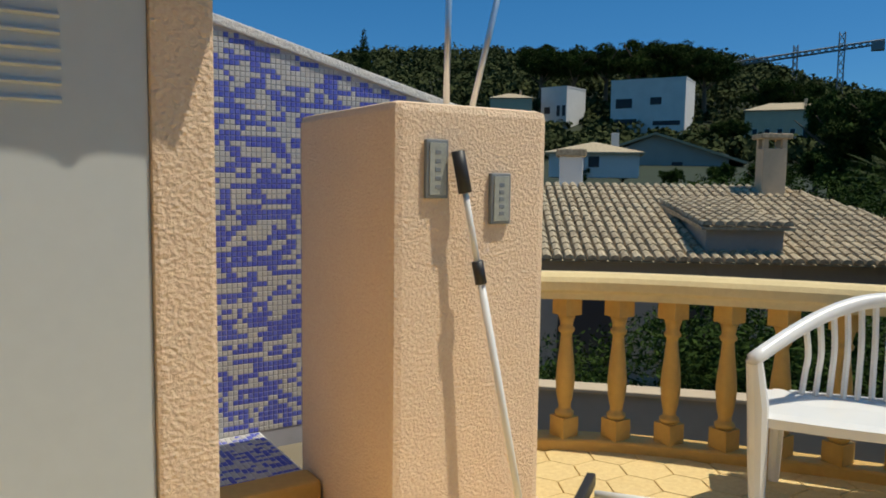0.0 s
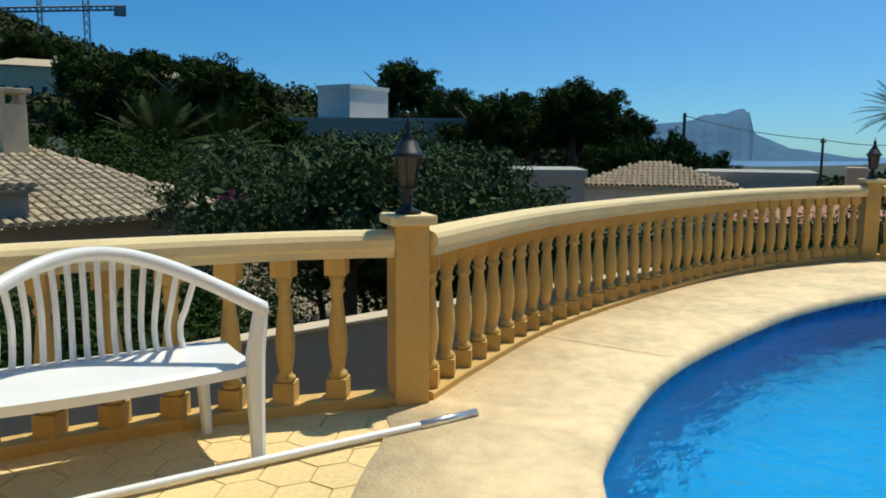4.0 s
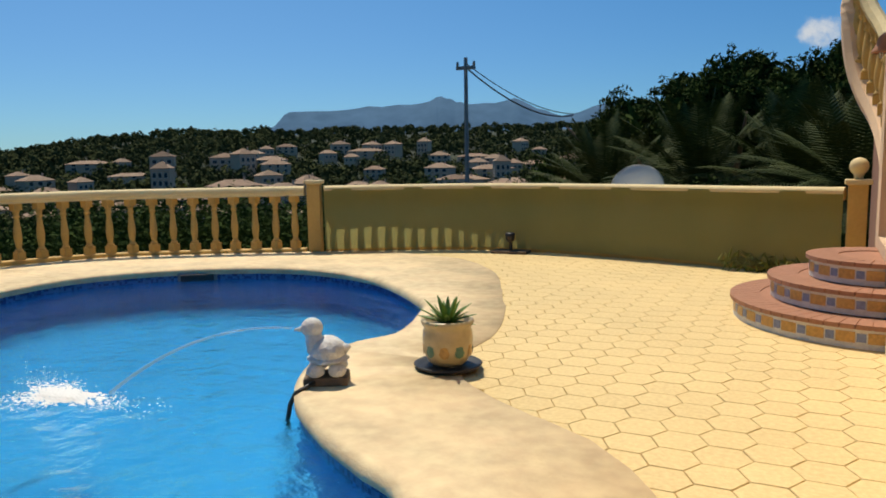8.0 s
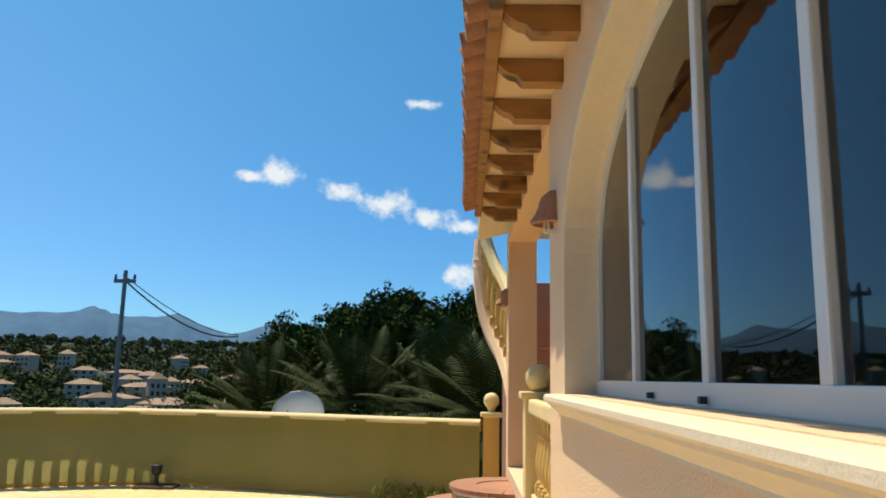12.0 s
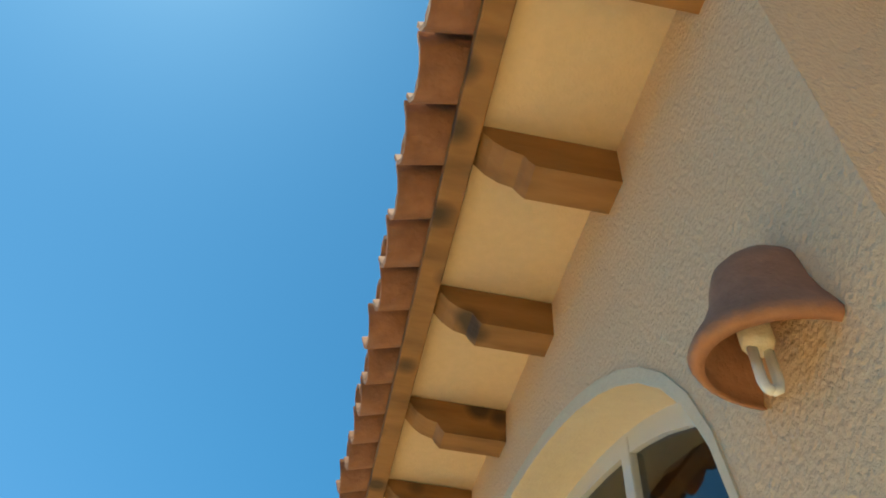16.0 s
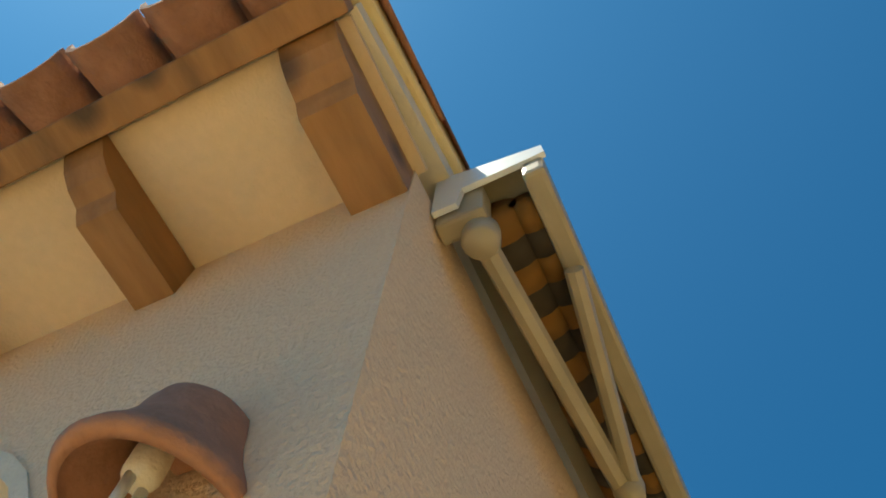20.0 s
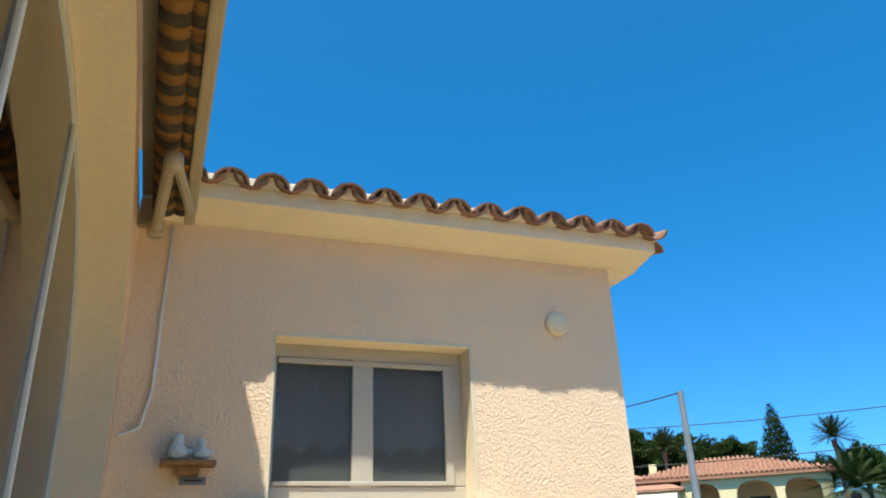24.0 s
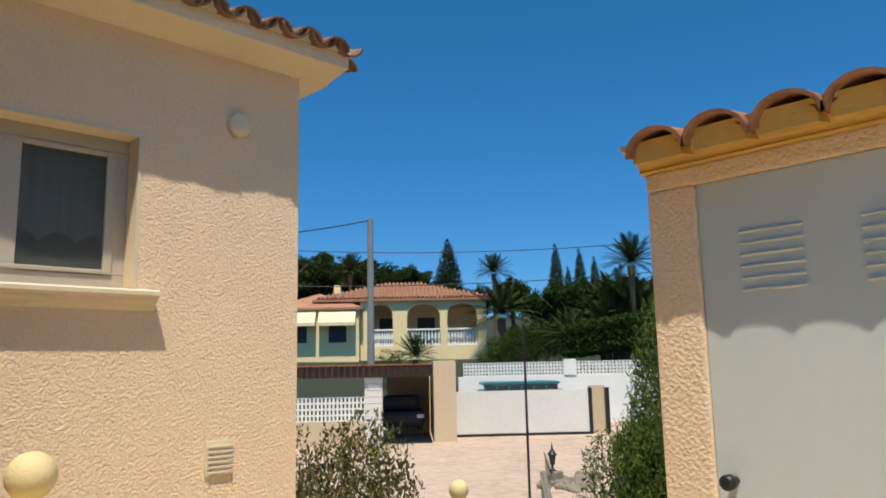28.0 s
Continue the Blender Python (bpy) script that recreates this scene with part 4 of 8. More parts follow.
def sill(to_world, u0, u1, z, scale, label):
    bm = bmesh.new()
    ends = [[bm.verts.new(to_world(u, z + h * scale, d * scale)) for d, h in SILL] for u in (u0, u1)]
    for i in range(len(SILL)):
        j = (i + 1) % len(SILL)
        bm.faces.new((ends[0][i], ends[0][j], ends[1][j], ends[1][i]))
    bm.faces.new(ends[0])
    bm.faces.new(ends[1][::-1])
    bmesh.ops.recalc_face_normals(bm, faces=bm.faces)
    return tagged(obj("window_sill", bm, "plaster_smooth"), label, "window sill", kind="structure")


sill(on_a, 0.55, 3.66, 1.40, 0.66, "moulded cream window sill of the arched window")
bm = boxed((xA - 0.032, yB, -0.01), (xA - 0.002, 5.93, 0.155), 0.012)
tagged(obj("baseboard", bm, "plaster_smooth"), "cream skirting along the house wall", "skirting", kind="structure")

win_b = arched_window("window_2", on_b, 0.71, 3.35, 1.0, 1.78, 2.88, [1.62, 2.5], 0.17, "white-framed arched window beside the corner", 0.014, 0.022, 0.02, "glass_brown")
bm = arch_band(bmesh.new(), on_b, arch_points(0.701, 3.359, 1.0, 1.78, 2.889), arch_points(0.704, 3.356, 1.0, 1.78, 2.886), 0.002, 0.17)
tagged(obj("trim_arch_south", bm, "plaster_smooth"), "smooth cream plaster reveal of the arched window", "trim", kind="structure")

# ---- window of the wing ----
win_w = empty("window_3", (xW + 0.14, -0.72, 1.78), "white two-light window with a net curtain behind", "window", kind="structure")
fx = xW + 0.12
for n, lo, hi in (("frame_top", (fx, -1.105, 2.405), (fx + 0.06, -0.175, 2.47)), ("frame_bottom", (fx, -1.105, 1.77), (fx + 0.06, -0.175, 1.835)), ("frame_side", (fx, -0.205, 1.835), (fx + 0.06, -0.175, 2.405)), ("frame_side", (fx, -1.105, 1.835), (fx + 0.06, -1.035, 2.405)), ("mullion", (fx - 0.006, -0.655, 1.832), (fx + 0.066, -0.555, 2.408)),
                  ("sash_side", (fx - 0.010, -1.045, 1.838), (fx + 0.03, -1.005, 2.402)), ("sash_top", (fx - 0.010, -1.005, 2.378), (fx + 0.03, -0.21, 2.402)), ("sash_bottom", (fx - 0.010, -1.005, 1.838), (fx + 0.03, -0.21, 1.858))):
    part(n, boxed(lo, hi, 0.005), "frame_cream", win_w)
for y0, y1 in ((-1.005, -0.656), (-0.554, -0.207)):
    ob = part("pane", boxed((fx + 0.034, y0, 1.84), (fx + 0.040, y1, 2.40)), "glass_clear", win_w)
    ob.visible_shadow = False
    ob = part("insect_screen", boxed((fx + 0.004, y0, 1.855), (fx + 0.006, y1, 2.38)), "screen_mesh", win_w, "fine grey insect screen")
    ob.visible_shadow = False
for y0, y1 in ((-1.07, -0.61), (-0.61, -0.20)):
    bm = bmesh.new()
    cols = [[bm.verts.new((fx + 0.09 + 0.015 * math.sin(s * 2.1), y0 + (y1 - y0) * s / 24, z + (0.045 * abs(math.sin(s * math.pi / 8)) if z < 2 else 0))) for z in (1.98, 2.45)] for s in range(25)]
    for p, q in zip(cols, cols[1:]):
        bm.faces.new((p[0], q[0], q[1], p[1]))
    cur = tagged(obj("net_curtain", bm, "white_paint", smooth=True), "short white net curtain behind the wing window", "curtain", "curtains of the wing window")
    cur.modifiers.new("cloth", "SOLIDIFY").thickness = 0.003
bm = boxed((xW + 0.304, -1.6, 1.0), (xW + 1.6, 0.4, 1.02))
tagged(obj("floor_wing", bm, "terracotta"), "terracotta floor inside the wing", "floor", kind="structure")
bm = boxed((xW + 0.304, -1.64, 2.90), (xW + 1.6, 0.7, 2.94))
tagged(obj("ceiling_wing", bm, "white_paint"), "white ceiling inside the wing", "ceiling", kind="structure")
bm = boxed((xW + 0.304, 0.4, 1.02), (xW + 1.6, 0.7, 2.9))
tagged(obj("wall_wing_side", bm, "wall_sand"), "sand-coloured inner side wall of the wing", "wall", kind="structure")
bm = boxed((xW + 1.6, -1.64, -0.3), (xW + 1.7, 0.7, 2.95))
tagged(obj("wall_wing_inner", bm, "wall_sand"), "sand-coloured inner wall of the wing", "wall", kind="structure")
bm = bmesh.new()
ring0 = [(-0.165, 1.75), (-0.165, 2.482), (-1.115, 2.482), (-1.115, 1.75)]
ring1 = [(-0.178, 1.78), (-0.178, 2.467), (-1.102, 2.467), (-1.102, 1.78)]
arch_band(bm, on_w, ring0, ring1, -0.004, 0.12)
tagged(obj("trim_window", bm, "plaster_smooth"), "smooth cream plaster reveal of the wing window", "trim", kind="structure")
sill(on_w, -0.07, -1.19, 1.766, 0.7, "moulded cream window sill of the wing")

# ---- roof of the wing ----
wing_roof = empty("wing_roof", (xW, -0.9, 3.0), "barrel-tiled roof of the wing over a cream plaster cornice", "roof", kind="structure")
bm = bmesh.new()
COR = [(0.30, -0.005), (-0.002, -0.005), (-0.02, 0.005), (-0.16, 0.03), (-0.20, 0.035), (-0.205, 0.10), (0.30, 0.16)]
ends = [[bm.verts.new((xW + d, y, 2.97 + h)) for d, h in COR] for y in (yB - 0.02, -2.13)]
for i in range(len(COR)):
    j = (i + 1) % len(COR)
    bm.faces.new((ends[0][i], ends[0][j], ends[1][j], ends[1][i]))
bm.faces.new(ends[0])
bm.faces.new(ends[1][::-1])
bmesh.ops.recalc_face_normals(bm, faces=bm.faces)
part("cornice", bm, "cornice_plaster", wing_roof, "cream plaster cornice")
part("cornice_end", boxed((xW + 0.304, -2.13, 2.955), (xW + 5, -1.955, 3.10), 0.02), "cornice_plaster", wing_roof, "cream plaster cornice")
part("eave_mortar", boxed((xW - 0.20, -2.15, 3.07), (xW + 0.12, yB - 0.02, 3.128), 0.006), "cornice_plaster", wing_roof, "cream mortar bed under the tiles")
VW = Vector((math.cos(SL), 0, math.sin(SL)))
TILE_W = tile_mesh("roof_tile_brown", 0.080, 0.068, 0.42, "roof_tile_brown", squash=0.80)


def mouth_plug(name, r, deep, mat):
    """The lump of mortar that fills a tile's mouth, flat in front."""
    bm = bmesh.new()
    out = [(r * math.cos(math.pi * i / 8), 0.55 * r * math.sin(math.pi * i / 8)) for i in range(9)] + [(-r, -0.02), (r, -0.02)]
    a = [bm.verts.new((x, deep, z)) for x, z in out]
    b = [bm.verts.new((x, deep + 0.12, z)) for x, z in out]
    bm.faces.new(a)
    bm.faces.new(b[::-1])
    for i in range(len(out)):
        bm.faces.new((a[i], b[i], b[(i + 1) % len(out)], a[(i + 1) % len(out)]))
    bmesh.ops.recalc_face_normals(bm, faces=bm.faces)
    me = bpy.data.meshes.new(name)
    bm.to_mesh(me)
    bm.free()
    me.materials.append(M[mat])
    return me


PLUG_W = mouth_plug("mortar_plug", 0.058, 0.045, "cornice_plaster")
for k in range(14):
    y = 0.26 - 0.175 * k
    p_ob = new("mortar_plug", PLUG_W)
    p_ob.parent = wing_roof
    p_ob.matrix_parent_inverse = Matrix.Translation(-wing_roof.location)
    p_ob.matrix_basis = pose_axes(Vector((xW - 0.262, y, 3.055)) + NA * 0.03, (0, -1, 0), VW, NA)
    for flip, dx, lift in ((False, -0.268, 0.012), (True, -0.262, 0.060)):
        t_ob = new("roof_tile", TILE_W)
        t_ob.parent = wing_roof
        t_ob.matrix_parent_inverse = Matrix.Translation(-wing_roof.location)
        o = Vector((xW + dx + random.uniform(-0.01, 0.01), y - (0.0875 if flip else 0), 3.055)) + NA * lift
        t_ob.matrix_basis = pose_axes(o, (0, -1, 0) if not flip else (0, 1, 0), VW, NA if not flip else -NA)
joined_tiles("upper_tiles", (xW + 0.1, -2.17, 3.16), (0, 1, 0), VW, 14, 10, 0.175, 0.38, 0.08, "roof_tile", wing_roof)
for k in range(5):
    t_ob = new("roof_tile", TILE_W)
    t_ob.parent = wing_roof
    t_ob.matrix_parent_inverse = Matrix.Translation(-wing_roof.location)
    t_ob.matrix_basis = pose_axes((xW - 0.1 + 0.36 * k, -2.19, 3.06 + 0.09 * k), (0, -1, 0), VW, NA)

# ---- fittings on the walls ----


def bell_lamp(y, z, x=xA):
    """A half bell of clay on the wall; z is the height of its rim."""
    e = empty("bell_lamp", (x - 0.06, y, z), "terracotta half-bell wall lamp with a bare bulb", "wall lamp", "bell lamps of the house")
    prof = [(0.104, 0.0), (0.108, 0.008), (0.102, 0.022), (0.086, 0.050), (0.074, 0.080), (0.069, 0.108), (0.062, 0.132), (0.048, 0.150), (0.034, 0.160), (0.030, 0.168), (0.006, 0.170)]
    k = 20
    bm = bmesh.new()
    rings = [[bm.verts.new((x - 0.001 - r * 1.15 * math.sin(math.pi * i / k), y - r * 0.85 * math.cos(math.pi * i / k), z + h)) for i in range(k + 1)]
             for r, h in prof + [(max(0.003, r - 0.011), h - 0.004) for r, h in prof[::-1]]]
    for p, q in zip(rings, rings[1:] + rings[:1]):
        for i in range(k):
            bm.faces.new((p[i], p[i + 1], q[i + 1], q[i]))
    bmesh.ops.recalc_face_normals(bm, faces=bm.faces)
    part("shade", bm, "terracotta", e, smooth=True)
    bm = bmesh.new()
    lathe(bm, [(0.012, 0.10), (0.016, 0.085), (0.019, 0.05), (0.019, 0.022), (0.014, 0.012)], 14, (x - 0.045, y, z))
    part("socket", bm, "cornice_plaster", e, smooth=True)
    bm = bmesh.new()
    for q in (-0.012, 0.012):
        tube(bm, [(x - 0.045 + q * 0.8, y, z + 0.014), (x - 0.045 + q * 0.8, y, z - 0.03), (x - 0.045 + q * 0.6, y, z - 0.039), (x - 0.045, y, z - 0.043)], 0.006, 8)
    part("bulb", bm, "white_paint", e, "folded white energy-saving bulb", smooth=True)
    part("bracket", boxed((x - 0.05, y - 0.016, z + 0.075), (x - 0.001, y + 0.016, z + 0.105), 0.004), "terracotta", e)
    return e


bell_lamp(0.622, 2.09)
bell_lamp(3.80, 2.21)
bell_lamp(7.80, 2.2)

# awning over the arched window of the south wall
awn = empty("awning", (1.9, yB, 2.9), "retracted cassette awning with striped brown fabric", "awning")
AX0, AX1 = 0.475, 3.30
bm = bmesh.new()
cov = [(0.0, 3.01), (-0.06, 3.03), (-0.215, 2.985), (-0.22, 2.962), (-0.06, 3.005), (0.0, 2.99)]
ends = [[bm.verts.new((x, yB - 0.004 + d, z)) for d, z in cov] for x in (AX0, AX1)]
for i in range(len(cov)):
    j = (i + 1) % len(cov)
    bm.faces.new((ends[0][i], ends[0][j], ends[1][j], ends[1][i]))
bm.faces.new(ends[0])
bm.faces.new(ends[1][::-1])
bmesh.ops.recalc_face_normals(bm, faces=bm.faces)
part("cover", bm, "awning_metal", awn, "white metal cover plate, shade painted in as brown")
part("front_bar", boxed((AX0, yB - 0.225, 2.875), (AX1, yB - 0.180, 2.962), 0.01), "awning_metal", awn)
for x in (AX0 + 0.01, AX1 - 0.06):
    part("bracket", boxed((x, yB - 0.10, 2.83), (x + 0.045, yB - 0.004, 2.955), 0.008), "awning_metal", awn)
for x in (AX0 - 0.006, AX1 - 0.006):
    bm = bmesh.new()
    prof = [(0.0, 3.035), (-0.03, 3.04), (-0.225, 2.985), (-0.228, 2.94), (-0.20, 2.935), (-0.06, 2.93), (-0.05, 2.86), (0.0, 2.86)]
    ends = [[bm.verts.new((q, yB - 0.004 + d, z)) for d, z in prof] for q in (x, x + 0.012)]
    for i in range(len(prof)):
        j = (i + 1) % len(prof)
        bm.faces.new((ends[0][i], ends[0][j], ends[1][j], ends[1][i]))
    bm.faces.new(ends[0])
    bm.faces.new(ends[1][::-1])
    bmesh.ops.recalc_face_normals(bm, faces=bm.faces)
    part("end_cap", bm, "white_plastic", awn, "white end cap of the cassette")
for c, rr, yy, zz in ((0, 0.05, yB - 0.10, 2.925), (1, 0.035, yB - 0.165, 2.92)):
    for k in range(48):
        x0 = AX0 + 0.06 + (AX1 - AX0 - 0.12) * k / 48
        x1 = AX0 + 0.06 + (AX1 - AX0 - 0.12) * (k + 1) / 48
        bm = bmesh.new()
        tube(bm, [(x0, yy, zz), (x1, yy, zz)], rr, 12)
        part("fabric_stripe", bm, "awning_dark" if k % 2 else "awning_fabric", awn, smooth=True)
for x, d in ((AX0 + 0.06, 1), (AX1 - 0.06, -1)):
    bm = bmesh.new()
    tube(bm, [(x, yB - 0.075, 2.815), (x + d * 0.62, yB - 0.115, 2.80)], 0.022, 8)
    part("folding_arm", bm, "awning_metal", awn)
    bm = bmesh.new()
    tube(bm, [(x + d * 0.62, yB - 0.135, 2.80), (x + d * 0.14, yB - 0.20, 2.85)], 0.019, 8)
    part("folding_arm", bm, "awning_metal", awn)
    bm = bmesh.new()
    lathe(bm, [(0.03, -0.03), (0.034, 0), (0.03, 0.03)], 12, (x + d * 0.62, yB - 0.125, 2.80))
    part("elbow_joint", bm, "awning_metal", awn, smooth=True)
    bm = bmesh.new()
    lathe(bm, [(0.03, -0.035), (0.036, -0.02), (0.036, 0.02), (0.03, 0.035)], 14, (x, yB - 0.075, 2.82))
    part("shoulder_joint", bm, "awning_metal", awn, smooth=True)

bm = bmesh.new()
lathe(bm, [(0.055, 0), (0.062, 0.008), (0.062, 0.03), (0.055, 0.038), (0.02, 0.042)], 24)
bmesh.ops.transform(bm, matrix=pose(xW - 0.001, -1.59, 2.62, 0, -90, 0), verts=bm.verts)
tagged(obj("round_wall_light", bm, "plaster_smooth", smooth=True), "small round white wall light on the wing", "wall light")

grille = empty("vent_grille", (xW - 0.01, -1.52, 1.02), "small cream slatted vent grille low on the wall", "vent")
part("frame", boxed((xW - 0.008, -1.60, 0.92), (xW - 0.001, -1.46, 1.08), 0.002), "plaster_smooth", grille)
for k in range(6):
    part("slat", boxed((xW - 0.018, -1.59, 0.935 + 0.023 * k), (xW - 0.006, -1.47, 0.945 + 0.023 * k), m=None), "plaster_smooth", grille)

shelf = empty("wall_shelf", (xW - 0.06, 0.14, 1.91), "small dark wooden wall shelf on the wing", "shelf")
part("board", boxed((xW - 0.11, 0.04, 1.895), (xW - 0.002, 0.25, 1.915), 0.004), "wood", shelf)
part("bracket", boxed((xW - 0.08, 0.10, 1.865), (xW - 0.002, 0.19, 1.895), 0.006), "wood", shelf)
bm = bmesh.new()
for y, s in ((0.19, 1.0), (0.10, 0.85)):
    lathe(bm, [(0.012, 0), (0.035 * s, 0.012), (0.042 * s, 0.03 * s), (0.03 * s, 0.055 * s), (0.018 * s, 0.068 * s), (0.024 * s, 0.085 * s), (0.016 * s, 0.10 * s), (0.003, 0.106 * s)], 14, (xW - 0.055, y, 1.915))
    tube(bm, [(xW - 0.055, y - 0.02 * s, 1.945), (xW - 0.055, y - 0.06 * s, 1.955)], [0.02 * s, 0.006], 8)
tagged(obj("bird_ornament", bm, "stone_white", smooth=True), "white ceramic bird ornament on the wall shelf", "ornament")
plate = empty("wall_plaque", (xW - 0.01, 0.12, 1.845), "small dark plaque under the shelf", "plaque")
part("board", boxed((xW - 0.012, 0.07, 1.83), (xW - 0.002, 0.17, 1.86), 0.002), "galvanised", plate)
part("lettering_bar", boxed((xW - 0.016, 0.085, 1.842), (xW - 0.012, 0.155, 1.85)), "black_plastic", plate)
bm = bmesh.new()
tube(bm, [(xW - 0.01, 0.30, 2.94), (xW - 0.01, 0.31, 2.2), (xW - 0.012, 0.34, 2.05), (xW - 0.012, 0.40, 2.02), (xW - 0.012, 0.425, 2.02)], 0.007, 6)
tagged(obj("wall_cable", bm, "white_plastic", smooth=True), "thin white cable clipped to the wing wall", "cable")

# ---- porch ----
steps = empty("entrance_steps", (xA, 7.1, 0), "three round terracotta steps with painted tile risers", "steps")


def half_disc(r, z0, z1, k=28):
    bm = bmesh.new()
    out = [(xA - 0.003 - r * math.sin(math.pi * i / k), 7.1 - r * math.cos(math.pi * i / k)) for i in range(k + 1)]
    prism(bm, out, z0, z1)
    return bm


M["tile_ochre"] = material("tile_ochre", (0.50, 0.27, 0.07), 0.3, grain=0.6, grain_scale=45, stain=0.4, stain_scale=30)
M["tile_blue"] = material("tile_blue", (0.16, 0.20, 0.34), 0.3, grain=0.6, grain_scale=45, stain=0.4, stain_scale=30)
for lvl, r in enumerate((1.13, 0.84, 0.55)):
    z0 = 0.176 * lvl
    part("riser", half_disc(r - 0.03, z0, z0 + 0.14), "stone_white", steps)
    tread = part("tread", half_disc(r - 0.035, z0 + 0.14, z0 + 0.168), "terracotta", steps)
    n = max(8, round(math.pi * r / 0.105))
    for k in range(n):
        a0, a1 = math.pi * (k + 0.04) / n, math.pi * (k + 0.96) / n
        bm = bmesh.new()
        ring = [(r, a0), (r, (a0 + a1) / 2), (r, a1), (r - 0.24, a1), (r - 0.24, a0)]
        prism(bm, [(xA - 0.003 - q * math.sin(a), 7.1 - q * math.cos(a)) for q, a in ring], z0 + 0.143, z0 + 0.176)
        part("nosing_brick", bm, "terracotta", steps)
        if k % 2 == 0 and k + 1 < n:
            for f0, f1, zb, zt, mat in ((0.04, 1.26, 0.042, 0.118, "tile_ochre"), (1.36, 1.94, 0.050, 0.110, "tile_blue")):
                a0, a1 = math.pi * (k + f0) / n, math.pi * (k + f1) / n
                bm = bmesh.new()
                q = r - 0.027
                prism(bm, [(xA - 0.003 - s * math.sin(a), 7.1 - s * math.cos(a)) for s, a in ((q, a0), (q, (a0 + a1) / 2), (q, a1), (q - 0.01, a1), (q - 0.01, a0))], z0 + zb, z0 + zt)
                part("riser_tile", bm, mat, steps)

pb = empty("porch_balustrade", (xA + 0.1, 5.0, 0.62), "short cream balustrade in the porch opening", "balustrade")
part("handrail", boxed((xA + 0.02, 4.07, 1.22), (xA + 0.20, 5.6, 1.32), 0.02), "cream_paint", pb)
part("plinth", boxed((xA + 0.04, 4.07, 0.622), (xA + 0.18, 5.6, 0.68), 0.01), "cream_paint", pb)
for k in range(8):
    b = new("baluster", BALUSTER)
    b.parent = pb
    b.matrix_parent_inverse = Matrix.Translation(-pb.location)
    b.matrix_basis = Matrix.LocRotScale((xA + 0.11, 4.17 + 0.19 * k, 0.63), None, (0.9, 0.9, 0.70))
npost = empty("newel_post", (xA + 0.1, 5.72, 0.6), "cream newel post with a ball finial beside the steps", "post")
part("shaft", boxed((xA, 5.61, 0.602), (xA + 0.22, 5.83, 1.32), 0.01), "cream_paint", npost)
part("cap", boxed((xA - 0.03, 5.58, 1.32), (xA + 0.25, 5.86, 1.37), 0.012), "cream_paint", npost)
bm = bmesh.new()
lathe(bm, [(0.05, 1.37), (0.04, 1.39)] + [(0.1 * math.sin(a), 1.47 - 0.1 * math.cos(a)) for a in (0.55 + 0.2 * k for k in range(13))] + [(0.004, 1.57)], 16, (xA + 0.11, 5.72, 0))
part("ball", bm, "cream_paint", npost, smooth=True)

# stairs beyond the porch
stair = empty("garden_stairs", (0.9, 9.6, 0), "curved outdoor stairs with terracotta treads and a cream balustrade", "stairs")
for k in range(14):
    y = 8.45 + 0.26 * k
    part("step", boxed((0.55, y, 0.6 + 0.18 * k - 0.17), (2.0, y + 0.30, 0.6 + 0.18 * k + 0.01), 0.006), "terracotta", stair)
    part("step_body", boxed((0.57, y + 0.02, -0.5), (1.98, y + 0.28, 0.6 + 0.18 * k - 0.175)), "terracotta", stair)
rail_p = spline([(0.60, 8.5, 1.75), (0.58, 9.2, 2.22), (0.50, 9.75, 2.62), (0.36, 10.1, 2.95), (0.24, 10.3, 3.35), (0.18, 10.4, 3.9), (0.20, 10.45, 4.3)], 0.1)
str_p = [p - Vector((0, 0, 0.95)) for p in rail_p]
bm = bmesh.new()
tube(bm, rail_p, 0.085, 8)
part("handrail", bm, "cream_paint", stair)
bm = bmesh.new()
tube(bm, str_p, 0.12, 8)
part("string", bm, "plaster_peach", stair, "peach plastered stair string")
for k in range(1, len(rail_p) - 1, 2):
    b = new("baluster", BALUSTER)
    b.parent = stair
    b.matrix_parent_inverse = Matrix.Translation(-stair.location)
    b.location = str_p[k] + Vector((0, 0, 0.03))

# ---- hut with the grey door ----
hut = empty("pool_hut", (0.87, -2.7, 0), "small peach plastered pool hut with a tiled roof", "hut")
HX0, HX1 = 0.29, 1.40
for n, lo, hi in (("jamb", (HX0, yH - 1.2, 0), (0.43, yH, 1.94)), ("jamb", (1.237, yH - 1.2, 0), (HX1, yH, 1.94)), ("back_wall", (0.43, yH - 1.2, 0), (1.237, yH - 1.05, 1.94))):
    part(n, boxed(lo, hi, 0.012), "plaster_rough", hut)
part("lintel", boxed((HX0, yH - 1.2, 1.94), (HX1, yH, 2.0), 0.008), "plaster_rough", hut)
bm = bmesh.new()
COH = [(-0.02, 2.0), (0.012, 2.0), (0.016, 2.006), (0.012, 2.012), (0.016, 2.022), (0.035, 2.038), (0.07, 2.052), (0.115, 2.06), (0.12, 2.075), (0.0, 2.09), (-1.2, 2.25), (-1.2, 2.0)]
ends = [[bm.verts.new((x, yH + d, z)) for d, z in COH] for x in (HX0 - 0.012, HX1 + 0.012)]
for i in range(len(COH)):
    j = (i + 1) % len(COH)
    bm.faces.new((ends[0][i], ends[0][j], ends[1][j], ends[1][i]))
bm.faces.new(ends[0])
bm.faces.new(ends[1][::-1])
bmesh.ops.recalc_face_normals(bm, faces=bm.faces)
part("cornice", bm, "ochre_paint", hut, "ochre plaster cornice")
VH = Vector((0, -math.cos(0.16), math.sin(0.16)))
NH = slope_frame((1, 0, 0), VH)[2]
